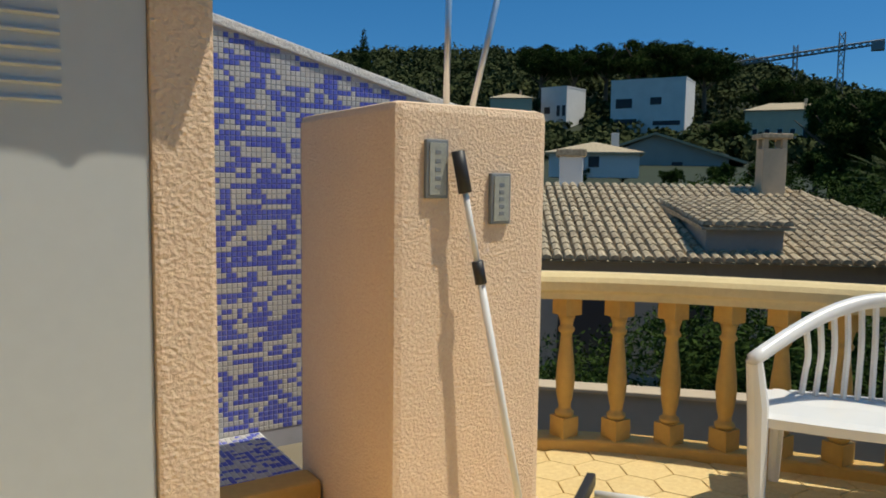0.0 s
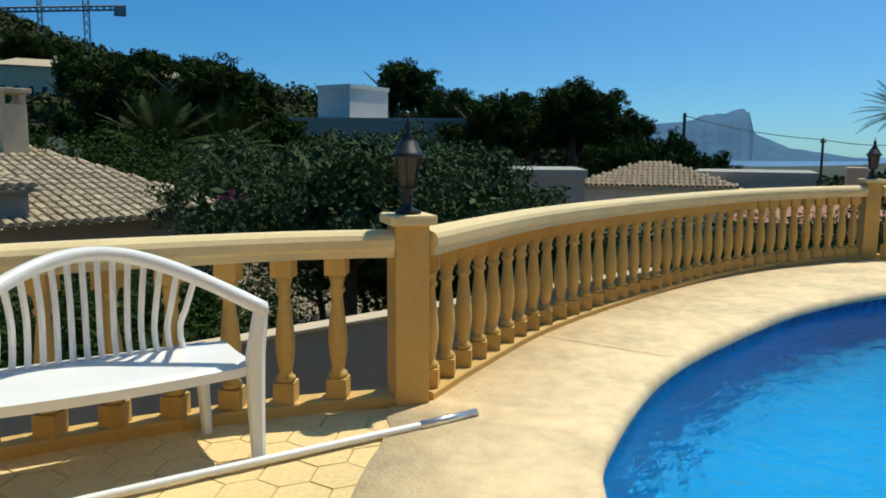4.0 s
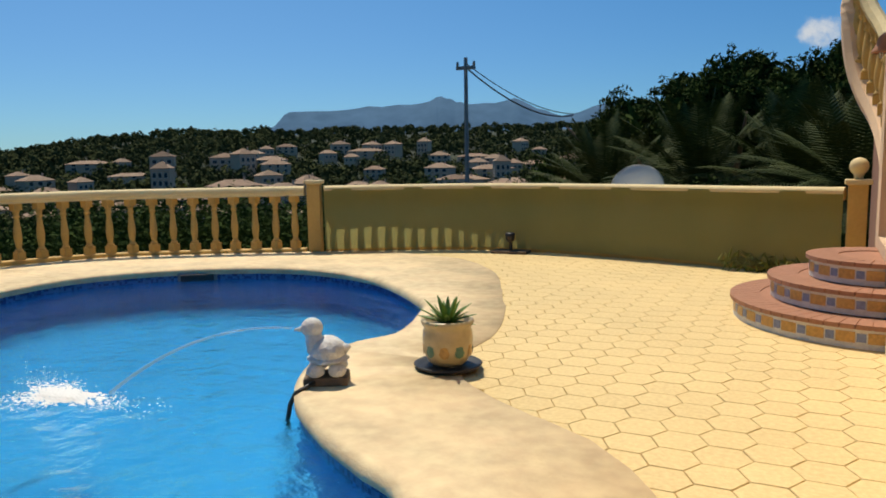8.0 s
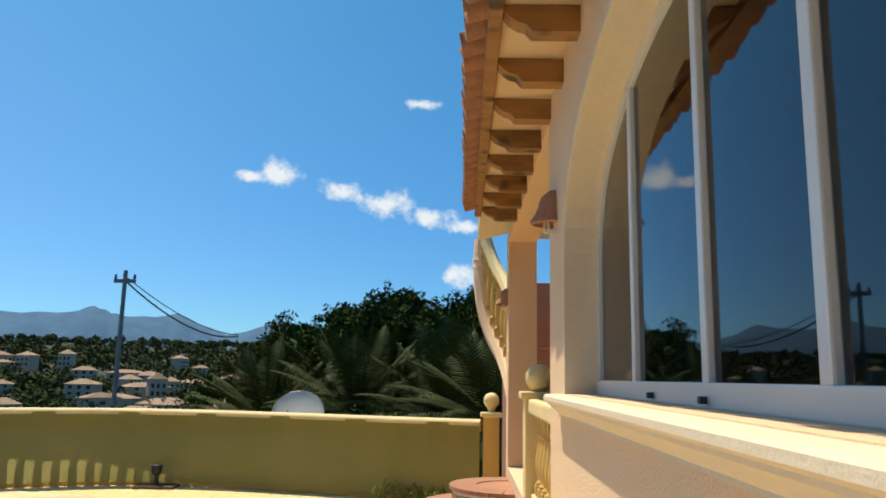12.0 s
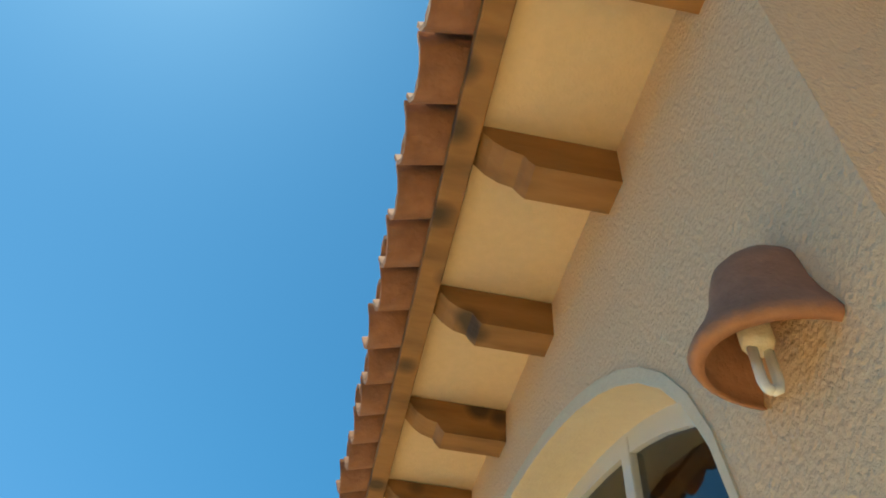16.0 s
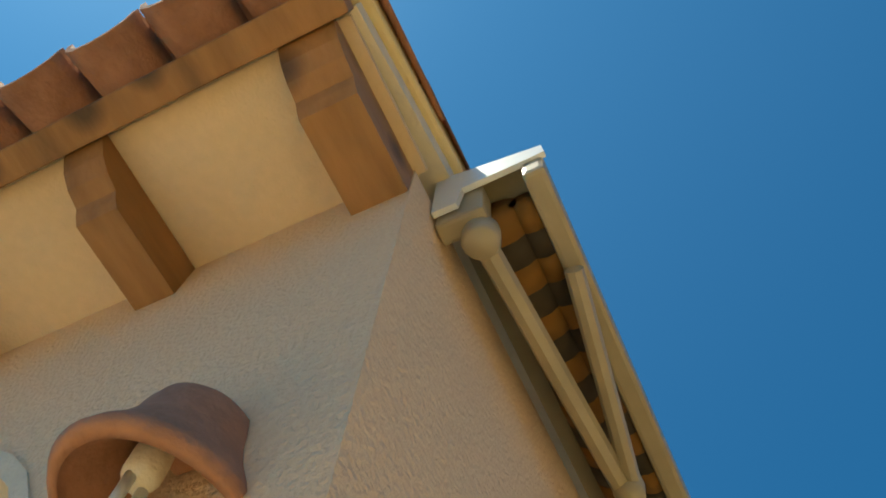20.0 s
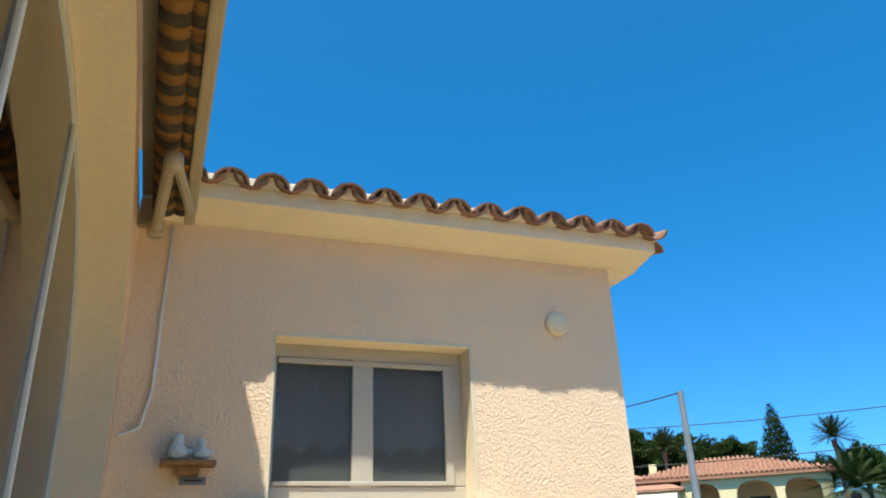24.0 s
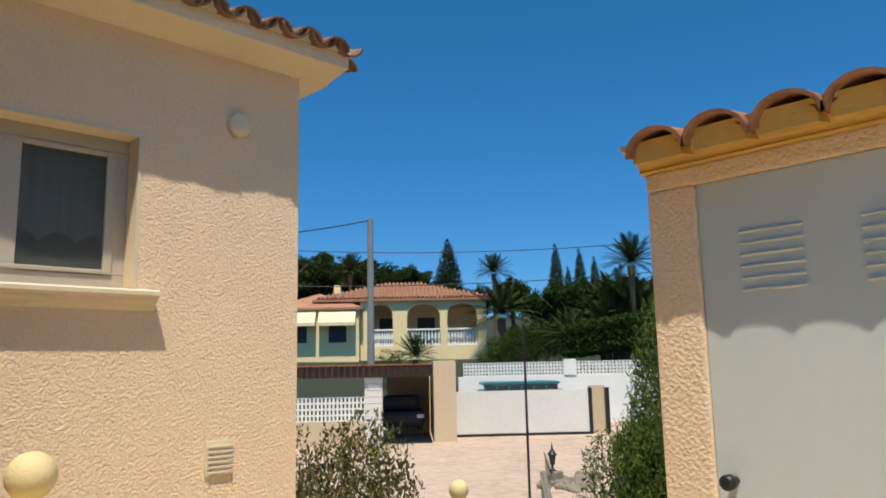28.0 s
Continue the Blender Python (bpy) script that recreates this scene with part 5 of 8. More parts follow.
TILE_H = tile_mesh("roof_tile_hut", 0.100, 0.086, 0.42, "roof_tile", thick=0.014, k=10, squash=0.82)
PLUG_H = mouth_plug("mortar_plug_hut", 0.082, 0.028, "ochre_paint")
for k in range(6):
    x = 1.283 - 0.195 * k
    p_ob = new("mortar_plug", PLUG_H)
    p_ob.parent = hut
    p_ob.matrix_parent_inverse = Matrix.Translation(-hut.location)
    p_ob.matrix_basis = pose_axes(Vector((x + 0.008, yH + 0.138, 2.015)) + NH * 0.012, (1, 0, 0), VH, NH)
    for j in range(4):
        t_ob = new("roof_tile", TILE_H)
        t_ob.parent = hut
        t_ob.matrix_parent_inverse = Matrix.Translation(-hut.location)
        o = Vector((x + random.uniform(-0.006, 0.006), yH + 0.145 - 0.37 * j, 2.012 + 0.062 * j)) + NH * 0.012
        t_ob.matrix_basis = pose_axes(o, (1, 0, 0), VH, NH)
door = part("door", boxed((0.432, yH - 0.045, 0.02), (1.235, yH - 0.012, 1.938), 0.003), "grey_door", hut, "plain light grey metal door with two louvred vents")
for x0 in (0.60, 0.93):
    for k in range(6):
        bm = boxed((x0, -0.010, -0.003), (x0 + 0.18, 0.008, 0.003), 0.001, m=Matrix.Translation((0, yH - 0.012, 1.60 + 0.034 * k)) @ Matrix.Rotation(radians(25), 4, "X"))
        part("louvre", bm, "grey_door", door)
bm = bmesh.new()
lathe(bm, [(0.012, 0), (0.012, 0.03), (0.022, 0.035), (0.022, 0.06), (0.01, 0.066)], 14)
bmesh.ops.transform(bm, matrix=pose(1.18, yH - 0.012, 1.06, -90, 0, 0), verts=bm.verts)
part("door_knob", bm, "black_metal", door, "dark round door knob", smooth=True)

# ---- shower wall with mosaic ----
shower = empty("shower_wall", (-0.7, -4.05, 0), "blue and white mosaic shower wall with a sloping top", "wall")


def top_at(x):
    return 2.30 + 0.243 * x


bm = bmesh.new()
out = [(0.75, 0.0), (0.75, top_at(0.75)), (-2.0, top_at(-2.0)), (-2.0, 0.0)]
for y in (-4.02, -4.18):
    bm.faces.new([bm.verts.new((x, y, z)) for x, z in out])
v = list(bm.verts)
for i in range(4):
    j = (i + 1) % 4
    bm.faces.new((v[i], v[j], v[4 + j], v[4 + i]))
bmesh.ops.recalc_face_normals(bm, faces=bm.faces)
M["mosaic_joint"] = material("mosaic_joint", (0.42, 0.42, 0.46), 0.8, stain=0.2, stain_scale=8)
part("body", bm, "mosaic_joint", shower)
part("coping", boxed((-2.02, -4.2, -0.02), (0.75, -4.0, 0.03), 0.008, Matrix.Translation((0, 0, top_at(0))) @ Matrix.Rotation(-math.atan(0.243), 4, "Y")), "stone_white", shower)
M["mosaic_white"] = material("mosaic_white", (0.60, 0.58, 0.54), 0.25, island=0.25, stain=0.1, stain_scale=20)
M["mosaic_blue"] = material("mosaic_blue", (0.09, 0.11, 0.50), 0.25, island=0.45, hue=(0.18, 0.22, 0.60))


def mosaic(name, parent, cells, to_world, label):
    """Small square tesserae, blue and white by chance in short runs."""
    rnd = random.Random(11)
    data = {"mosaic_white": ([], []), "mosaic_blue": ([], [])}
    run, colour = 0, "mosaic_white"
    for u, w in cells:
        if run <= 0:
            run, colour = rnd.choice((1, 1, 2, 2, 3)), rnd.choice(("mosaic_white", "mosaic_blue"))
        run -= 1
        V, F = data[colour]
        s, i0 = 0.0125, len(V)
        for d, q in ((0.0, s), (0.004, s - 0.003)):
            for a, b in ((-1, -1), (1, -1), (1, 1), (-1, 1)):
                V.append(to_world(u + a * q, w + b * q, d))
        F.append((i0 + 4, i0 + 5, i0 + 6, i0 + 7))
        for k in range(4):
            F.append((i0 + k, i0 + (k + 1) % 4, i0 + 4 + (k + 1) % 4, i0 + 4 + k))
    for colour, (V, F) in data.items():
        me = bpy.data.meshes.new(name)
        me.from_pydata(V, [], F)
        me.materials.append(M[colour])
        ob = new(name, me)
        ob.parent = parent
        ob.matrix_parent_inverse = Matrix.Translation(-parent.location)
        tagged(ob, label, kind="stuff")


cells = [(0.30 - 0.027 * i, 0.115 + 0.027 * j) for j in range(86) for i in range(72) if 0.115 + 0.027 * j < top_at(0.30 - 0.027 * i) - 0.035]
mosaic("mosaic", shower, cells, lambda u, w, d: (u, -4.02 + d, w), "blue and white glass mosaic")
tray = empty("shower_tray", (-0.2, -3.6, 0), "low mosaic shower tray with a peach kerb", "shower tray")
part("base", boxed((-0.50, -4.015, 0), (0.28, -3.35, 0.10)), "white_paint", tray)
mosaic("mosaic", tray, [(-0.48 + 0.027 * i, -3.99 + 0.027 * j) for j in range(24) for i in range(27)], lambda u, w, d: (u, w, 0.10 + d), "blue and white glass mosaic")
part("kerb", boxed((-0.50, -3.35, 0), (0.28, -3.18, 0.13), 0.02), "ochre_paint", tray)

# ---- tall masonry cabinet ----
M["plaque_glaze"] = material("plaque_glaze", (0.36, 0.37, 0.32), 0.3, grain=0.3, grain_scale=60, stain=0.3, stain_scale=25)
cab = empty("masonry_cabinet", (-0.86, -3.0, 0), "tall peach rough-plastered masonry cabinet with a rounded top", "cabinet")
bm = bmesh.new()
box(bm, (-1.215, -3.46, 0), (-0.51, -2.56, 1.735), 0.035)
part("body", bm, "plaster_rough", cab)
path = spline([(-0.55, -2.55), (-1.08, -2.555), (-1.21, -2.63), (-1.26, -2.85), (-1.27, -3.4)], 0.08)
part("skirting", sweep(bmesh.new(), path, [(0.20, 0), (-0.07, 0), (-0.065, 0.07), (-0.03, 0.10), (0.20, 0.14)]), "plaster_rough", cab)
for x0, z0, z1 in ((-0.728, 1.385, 1.60), (-1.020, 1.285, 1.482)):
    p = empty("glazed_plaque", (x0 + 0.045, -2.55, (z0 + z1) / 2), "narrow grey glazed plaque with worn dark lettering", "plaque", "plaques on the cabinet")
    part("rim", boxed((x0, -2.562, z0), (x0 + 0.095, -2.54, z1), 0.006), "galvanised", p)
    part("face", boxed((x0 + 0.012, -2.545, z0 + 0.012), (x0 + 0.083, -2.535, z1 - 0.012), 0.002), "plaque_glaze", p)
    for k in range(5):
        zz = z0 + 0.035 + k * (z1 - z0 - 0.07) / 4.6
        part("lettering_bar", boxed((x0 + 0.036, -2.537, zz), (x0 + 0.06, -2.5335, zz + 0.014), 0.001), "galvanised", p)

# ---- poles ----
pole = empty("telescopic_pole", (-0.95, -2.4, 0), "white telescopic pool pole leaning on the cabinet", "pole")
P0, P1 = Vector((-1.03, -2.40, 0.02)), Vector((-0.752, -2.515, 1.56))
for n, a, b, r, mat in (("lower_tube", 0.0, 0.71, 0.015, "white_plastic"), ("upper_tube", 0.71, 0.92, 0.012, "white_plastic"), ("clamp", 0.68, 0.735, 0.023, "black_plastic"), ("grip", 0.90, 1.0, 0.026, "black_plastic")):
    bm = bmesh.new()
    tube(bm, [P0.lerp(P1, a), P0.lerp(P1, (a + b) / 2), P0.lerp(P1, b)], r, 10)
    part(n, bm, mat, pole, smooth=True)
for a, b in (((-0.945, -2.9, 1.2), (-0.955, -2.9, 2.5)), ((-1.10, -2.95, 1.2), (-1.27, -2.9, 2.5))):
    p = empty("metal_pole", b, "thin white aluminium pole standing behind the cabinet", "pole", "poles behind the cabinet")
    bm = bmesh.new()
    tube(bm, [(a[0], a[1], 1.725), b], 0.014, 10)
    part("tube", bm, "aluminium", p, smooth=True)
vac = empty("pool_brush", (-2.6, -1.5, 0), "white pool pole with black brush head lying on the paving", "pool brush")
bm = bmesh.new()
tube(bm, spline([(-1.60, -2.62, 0.03), (-2.33, -1.74, 0.03), (-2.90, -1.00, 0.028), (-3.45, -0.27, 0.03)], 0.25), 0.019, 10)
part("pole", bm, "white_plastic", vac, smooth=True)
bm = bmesh.new()
tube(bm, [(-3.26, -0.52, 0.03), (-3.47, -0.25, 0.03)], 0.024, 10)
part("end_grip", bm, "aluminium", vac, smooth=True)
bm = bmesh.new()
box(bm, (-0.20, -0.022, 0.01), (0.20, 0.022, 0.075), 0.01, m=pose(-1.53, -2.62, 0, 0, 0, 36))
part("brush_head", bm, "black_plastic", vac, "black brush head")


# ---- bench ----
bench = empty("garden_bench", (-2.728, -1.872, 0), "white plastic two-seat garden bench with an arched slatted back", "bench")
BD = Vector((-0.62, 0.784, 0)).normalized()
BN = Vector((0.784, 0.62, 0)).normalized()
BC = Vector((-2.728, -1.872, 0))


def bp(s, d, z):
    """A place on the bench: along it, towards its front, up."""
    return BC + BD * (s * 1.06) + BN * (d + 0.05) + Vector((0, 0, z * 1.065))


def bench_box(lo, hi, bevel):
    m = pose_axes(BC, BD, BN, (0, 0, 1))
    return boxed(lo, hi, bevel, m)


bm = bmesh.new()
rows = []
for i in range(13):
    s = -0.56 + 1.12 * i / 12
    bow = 0.05 * (1 - (s / 0.56) ** 2)
    rows.append([bm.verts.new(bp(s, d + (bow if d > 0 else 0), z)) for d, z in ((-0.20, 0.405), (-0.19, 0.425), (0.0, 0.415), (0.20, 0.42), (0.235, 0.405), (0.235, 0.365), (0.21, 0.36), (0.20, 0.395), (-0.18, 0.39))])
for a, b in zip(rows, rows[1:]):
    for j in range(9):
        bm.faces.new((a[j], a[(j + 1) % 9], b[(j + 1) % 9], b[j]))
bm.faces.new(rows[0][::-1])
bm.faces.new(rows[-1])
bmesh.ops.recalc_face_normals(bm, faces=bm.faces)
part("seat", bm, "white_plastic", bench, smooth=False)
for s in (-0.55, 0.55):
    sg = 1 if s > 0 else -1
    bm = bmesh.new()
    tube(bm, [bp(s * 1.085, 0.24, 0.65), bp(s * 1.04, 0.225, 0.45), bp(s * 1.03, 0.235, 0.25), bp(s * 1.02, 0.265, 0.0)], [0.034, 0.046, 0.042, 0.032], 10)
    part("front_leg", bm, "white_plastic", bench)
    bm = bmesh.new()
    tube(bm, [bp(s * 0.82, -0.22, 0.42), bp(s * 0.83, -0.20, 0.2), bp(s * 0.84, -0.18, 0.0)], [0.034, 0.032, 0.026], 8)
    part("rear_leg", bm, "white_plastic", bench)
bm = bmesh.new()
BENCH_HALF = 0.60


def rail_at(f):
    """The top rail, one round arch from arm to arm."""
    g = math.cos(math.pi / 2 * f)
    return bp(BENCH_HALF * f, 0.25 - 0.44 * g, 0.650 + 0.222 * g)


tube(bm, [rail_at(-1) + Vector((0, 0, -0.02))] + [rail_at(-1 + k / 20) for k in range(41)] + [rail_at(1) + Vector((0, 0, -0.02))], [0.03] + [0.034] * 41 + [0.03], 10)
part("top_rail", bm, "white_plastic", bench, smooth=True)
for k in range(14):
    f = -1 + 2 * k / 13
    top = rail_at(0.64 * f)
    bot = bp(0.365 * f, -0.165, 0.42)
    bm = bmesh.new()
    pts = [bot, bp(0.355 * f, -0.18 + 0.01 * f * f, 0.52), (top * 0.6 + bot * 0.4) - BD * (0.018 * f), top]
    tube(bm, spline([tuple(p) for p in pts], 0.06), 0.0155, 6)
    part("back_slat", bm, "white_plastic", bench)
part("back_skirt", bench_box((-0.44, -0.16, 0.425), (0.44, -0.12, 0.458), 0.01), "white_plastic", bench)

# ---- planter, duck, floor spot ----
pot = empty("plant_pot", (-2.19, 4.44, 0), "round cream pot with painted green and yellow leaves", "plant pot")
bm = bmesh.new()
PR = [(0.10, 0.04), (0.125, 0.06), (0.155, 0.12), (0.165, 0.20), (0.16, 0.26), (0.15, 0.29), (0.165, 0.30), (0.175, 0.325), (0.165, 0.34), (0.148, 0.335), (0.14, 0.28), (0.002, 0.28)]
M["pot_glaze"] = material("pot_glaze", (0.55, 0.42, 0.22), 0.35, grain=0.3, grain_scale=12, stain=0.3, stain_scale=7)
M["pot_green"] = material("pot_green", (0.10, 0.22, 0.14), 0.35, stain=0.3, stain_scale=20)
lathe(bm, PR, 28, (-2.19, 4.44, 0), cap=False)
part("bowl", bm, "pot_glaze", pot, smooth=True)
for k in range(10):
    a = 2 * math.pi * k / 10
    bm = bmesh.new()
    for j in range(3):
        lathe(bm, [(0.002, -0.004), (0.035 - 0.008 * j, 0), (0.002, 0.004)], 8, (0, 0, 0))
        bmesh.ops.transform(bm, matrix=Matrix.Translation((-2.19 + 0.160 * math.cos(a), 4.44 + 0.160 * math.sin(a), 0.17 + 0.03 * (j - 1))) @ Matrix.Rotation(a, 4, "Z") @ Matrix.Rotation(math.pi / 2, 4, "Y"), verts=bm.verts[-24:])
    part("leaf_motif", bm, "pot_green" if k % 2 else "tile_ochre", pot)
bm = bmesh.new()
lathe(bm, [(0.14, 0.26), (0.14, 0.30), (0.05, 0.315), (0.003, 0.315)], 20, (-2.19, 4.44, 0))
part("soil", bm, "earth", pot)
saucer = bmesh.new()
lathe(saucer, [(0.02, 0.002), (0.20, 0.002), (0.225, 0.03), (0.215, 0.035), (0.19, 0.018), (0.01, 0.018)], 28, (-2.19, 4.44, 0.014))
tagged(obj("pot_saucer", saucer, "black_plastic", smooth=True), "black plastic saucer under the pot", "saucer")


def blade(bm, base, out, length, width, droop, k=5):
    """A pointed leaf that arches over."""
    base, out = Vector(base), Vector(out).normalized()
    side = out.cross(Vector((0, 0, 1)))
    side = side.normalized() if side.length > 1e-3 else Vector((1, 0, 0))
    pts = []
    for i in range(k + 1):
        t = i / k
        p = base + out * (length * t) + Vector((0, 0, -droop * t * t))
        w = width * (1 - t) ** 0.6 * (0.5 + t if t < 0.5 else 1)
        pts.append((p, w))
    left = [bm.verts.new(p - side * w) for p, w in pts]
    mid = [bm.verts.new(p + Vector((0, 0, -w * 0.5))) for p, w in pts]
    right = [bm.verts.new(p + side * w) for p, w in pts]
    for i in range(k):
        bm.faces.new((left[i], mid[i], mid[i + 1], left[i + 1]))
        bm.faces.new((mid[i], right[i], right[i + 1], mid[i + 1]))
    return bm


agave = empty("succulent", (-2.19, 4.44, 0.315), "green pointed-leaved succulent growing in the pot", "plant")
rnd = random.Random(3)
for k in range(30):
    a = k * 2.4
    el = 0.20 + 1.15 * k / 30
    bm = bmesh.new()
    blade(bm, (-2.19 + 0.02 * math.cos(a), 4.44 + 0.02 * math.sin(a), 0.31), (math.cos(a) * math.cos(el), math.sin(a) * math.cos(el), math.sin(el)), rnd.uniform(0.17, 0.25), 0.027, 0.035)
    part("leaf", bm, "leaf_bright", agave)

duck = bmesh.new()
DX, DY = -2.71, 3.85


def lump(bm, at, radii, rough, seed):
    """A rounded, chiselled lump of stone."""
    k0 = len(bm.verts)
    bmesh.ops.create_icosphere(bm, subdivisions=4, radius=1)
    bm.verts.ensure_lookup_table()
    for v in bm.verts[k0:]:
        n = 1 + rough * (noise.noise(v.co * 4 + Vector((seed, 0, 0))) + 0.7 * noise.noise(v.co * 10 + Vector((seed, 3, 0))))
        v.co = Vector((v.co.x * radii[0] * n + at[0], v.co.y * radii[1] * n + at[1], v.co.z * radii[2] * n + at[2]))


lump(duck, (-0.005, 0, 0.160), (0.110, 0.115, 0.092), 0.08, 1)
lump(duck, (-0.005, 0, 0.115), (0.125, 0.122, 0.030), 0.12, 2)
lump(duck, (-0.095, 0, 0.305), (0.066, 0.060, 0.062), 0.02, 3)
tube(duck, [(-0.06, 0, 0.18), (-0.085, 0, 0.235), (-0.095, 0, 0.30)], [0.075, 0.055, 0.046], 12)
tube(duck, [(-0.15, 0, 0.300), (-0.20, 0, 0.292)], [0.020, 0.007], 8)
tube(duck, [(0.08, 0, 0.165), (0.130, 0, 0.185)], [0.045, 0.014], 8)
for sx in (-0.075, 0.055):
    for sy in (-0.075, 0.075):
        lump(duck, (sx, sy, 0.055), (0.055, 0.045, 0.042), 0.08, 5 + sx * 10 + sy)
bmesh.ops.transform(duck, matrix=pose(DX, DY, 0.055, 0, 0, 30), verts=duck.verts)
tagged(obj("duck_fountain", duck, "stone_white", smooth=True), "white stone duck fountain figure on the pool edge", "garden ornament")
bm = boxed((-0.15, -0.11, 0.0), (0.12, 0.11, 0.06), 0.02, pose(DX, DY, 0.012, 0, 0, 30))
tagged(obj("stone_base", bm, "bark"), "dark stone slab under the duck figure", "slab")
bm = bmesh.new()
a, b = Vector((DX - 0.19, DY - 0.11, 0.36)), Vector((-4.15, 3.42, -0.12))
tube(bm, [a.lerp(b, t) + Vector((0, 0, 0.52 * t * (1 - t))) for t in (i / 14 for i in range(15))], [0.006 + 0.008 * (i / 14) for i in range(15)], 6)
tagged(obj("water_jet", bm, "spray", smooth=True), "thin arc of water from the duck fountain", "water jet")
bm = bmesh.new()
rnd = random.Random(8)
for k in range(2600):
    a = rnd.uniform(0, 2 * math.pi)
    r = abs(rnd.gauss(0, 0.17)) * (1 + 0.6 * math.sin(3 * a + 1))
    p = Vector((-4.40 + r * math.cos(a) * 1.5 - 0.25 * r, 3.28 + r * math.sin(a) * 0.8, -0.129 + 0.02 * max(0, 1 - r / 0.2) * rnd.random()))
    q = 0.004 + 0.017 * rnd.random() * max(0.15, 1 - r / 0.4)
    vs = [bm.verts.new(p + Vector((1.5 * q * math.cos(t), q * math.sin(t), 0))) for t in (0, 1.26, 2.51, 3.77, 5.03)]
    c = bm.verts.new(p + Vector((0, 0, q * 0.35)))
    for i in range(5):
        bm.faces.new((vs[i], vs[(i + 1) % 5], c))
tagged(obj("splash_foam", bm, "white_paint", smooth=True), "white splash where the jet meets the pool", "foam", kind="stuff")
bm = bmesh.new()
tube(bm, spline([(DX - 0.02, DY - 0.12, 0.05), (DX - 0.03, DY - 0.22, 0.03), (-2.80, 3.58, -0.04), (-2.83, 3.56, -0.4), (-2.82, 3.58, -1.0), (-2.80, 3.60, -1.46)], 0.08), 0.014, 8)
tagged(obj("fountain_hose", bm, "black_plastic", smooth=True), "black hose running from the duck into the pool", "hose")

spot = empty("floor_spotlight", (-3.93, 9.95, 0), "small dark garden spotlight on a flat stone", "spotlight")
part("stone", boxed((-0.26, -0.14, 0), (0.26, 0.14, 0.04), 0.015, pose(-3.93, 9.95, 0, 0, 0, 5)), "bark", spot)
bm = bmesh.new()
tube(bm, [(-3.93, 9.95, 0.04), (-3.93, 9.95, 0.18)], 0.025, 8)
part("stem", bm, "black_metal", spot)
bm = bmesh.new()
lathe(bm, [(0.03, 0), (0.06, 0.03), (0.07, 0.12), (0.055, 0.13)], 14, (-3.93, 9.93, 0.16))
part("head", bm, "black_metal", spot, smooth=True)


# ---- lanterns on the posts ----
def lantern(x, y, z0):
    e = empty("post_lantern", (x, y, z0), "black iron lantern with frosted panes on a balustrade post", "lantern", "lanterns on the balustrade posts")
    bm = bmesh.new()
    lathe(bm, [(0.07, 0), (0.075, 0.015), (0.03, 0.03), (0.022, 0.07), (0.03, 0.09), (0.018, 0.11), (0.05, 0.13), (0.06, 0.145)], 12, (x, y, z0))
    part("base", bm, "black_metal", e, smooth=True)
    bm = bmesh.new()
    lathe(bm, [(0.045, 0.147), (0.068, 0.30)], 6, (x, y, z0))
    part("panes", bm, "frosted", e, "frosted lantern glass")
    for k in range(6):
        a = 2 * math.pi * k / 6
        bm = bmesh.new()
        tube(bm, [(x + 0.047 * math.cos(a), y + 0.047 * math.sin(a), z0 + 0.145), (x + 0.070 * math.cos(a), y + 0.070 * math.sin(a), z0 + 0.30)], 0.006, 5)
        part("glazing_bar", bm, "black_metal", e)
    bm = bmesh.new()
    lathe(bm, [(0.095, 0.30), (0.098, 0.312), (0.075, 0.33), (0.05, 0.385), (0.03, 0.40), (0.034, 0.415), (0.014, 0.43), (0.02, 0.46), (0.006, 0.50), (0.003, 0.54)], 12, (x, y, z0))
    part("roof", bm, "black_metal", e, smooth=True)
    return e


lantern(-3.69, -0.64, 1.055)
lantern(-9.91, 4.62, 1.055)

# ---- satellite dish and ball posts ----
dish = empty("satellite_dish", (-3.45, 16.0, -2.0), "white satellite dish on a mast beyond the terrace", "satellite dish")
bm = bmesh.new()
lathe(bm, [(0.62 * math.sin(a), 0.35 * (1 - math.cos(a)) * 1.3) for a in (0.02 + 0.11 * k for k in range(11))], 28, cap=False)
bmesh.ops.solidify(bm, geom=list(bm.faces), thickness=0.015)
bmesh.ops.transform(bm, matrix=pose(-3.45, 16.0, 0.52, 62, 0, 200), verts=bm.verts)
part("reflector", bm, "white_plastic", dish, smooth=True)
bm = bmesh.new()
tube(bm, [(-3.45, 16.1, -3.0), (-3.45, 16.1, 0.5)], 0.045, 8)
part("mast", bm, "galvanised", dish)
bm = bmesh.new()
tube(bm, [(-3.45, 15.95, 0.15), (-3.6, 15.5, 0.75)], 0.015, 6)
part("feed_arm", bm, "galvanised", dish)


def ball_post(x, y, z0, z1, r):
    e = empty("ball_post", (x, y, z0), "cream gate post with a round ball finial", "post", "ball posts by the gate")
    part("shaft", boxed((x - 0.1, y - 0.1, z0), (x + 0.1, y + 0.1, z1 - 0.05), 0.01), "cream_paint", e)
    part("cap", boxed((x - 0.13, y - 0.13, z1 - 0.05), (x + 0.13, y + 0.13, z1), 0.012), "cream_paint", e)
    bm = bmesh.new()
    lathe(bm, [(0.05, 0), (0.04, 0.02)] + [(r * math.sin(a), 0.02 + r - r * math.cos(a)) for a in (0.45 + 0.2 * k for k in range(13))] + [(0.003, 2 * r + 0.02)], 18, (x, y, z1))
    part("ball", bm, "cream_paint", e, smooth=True)
    return e


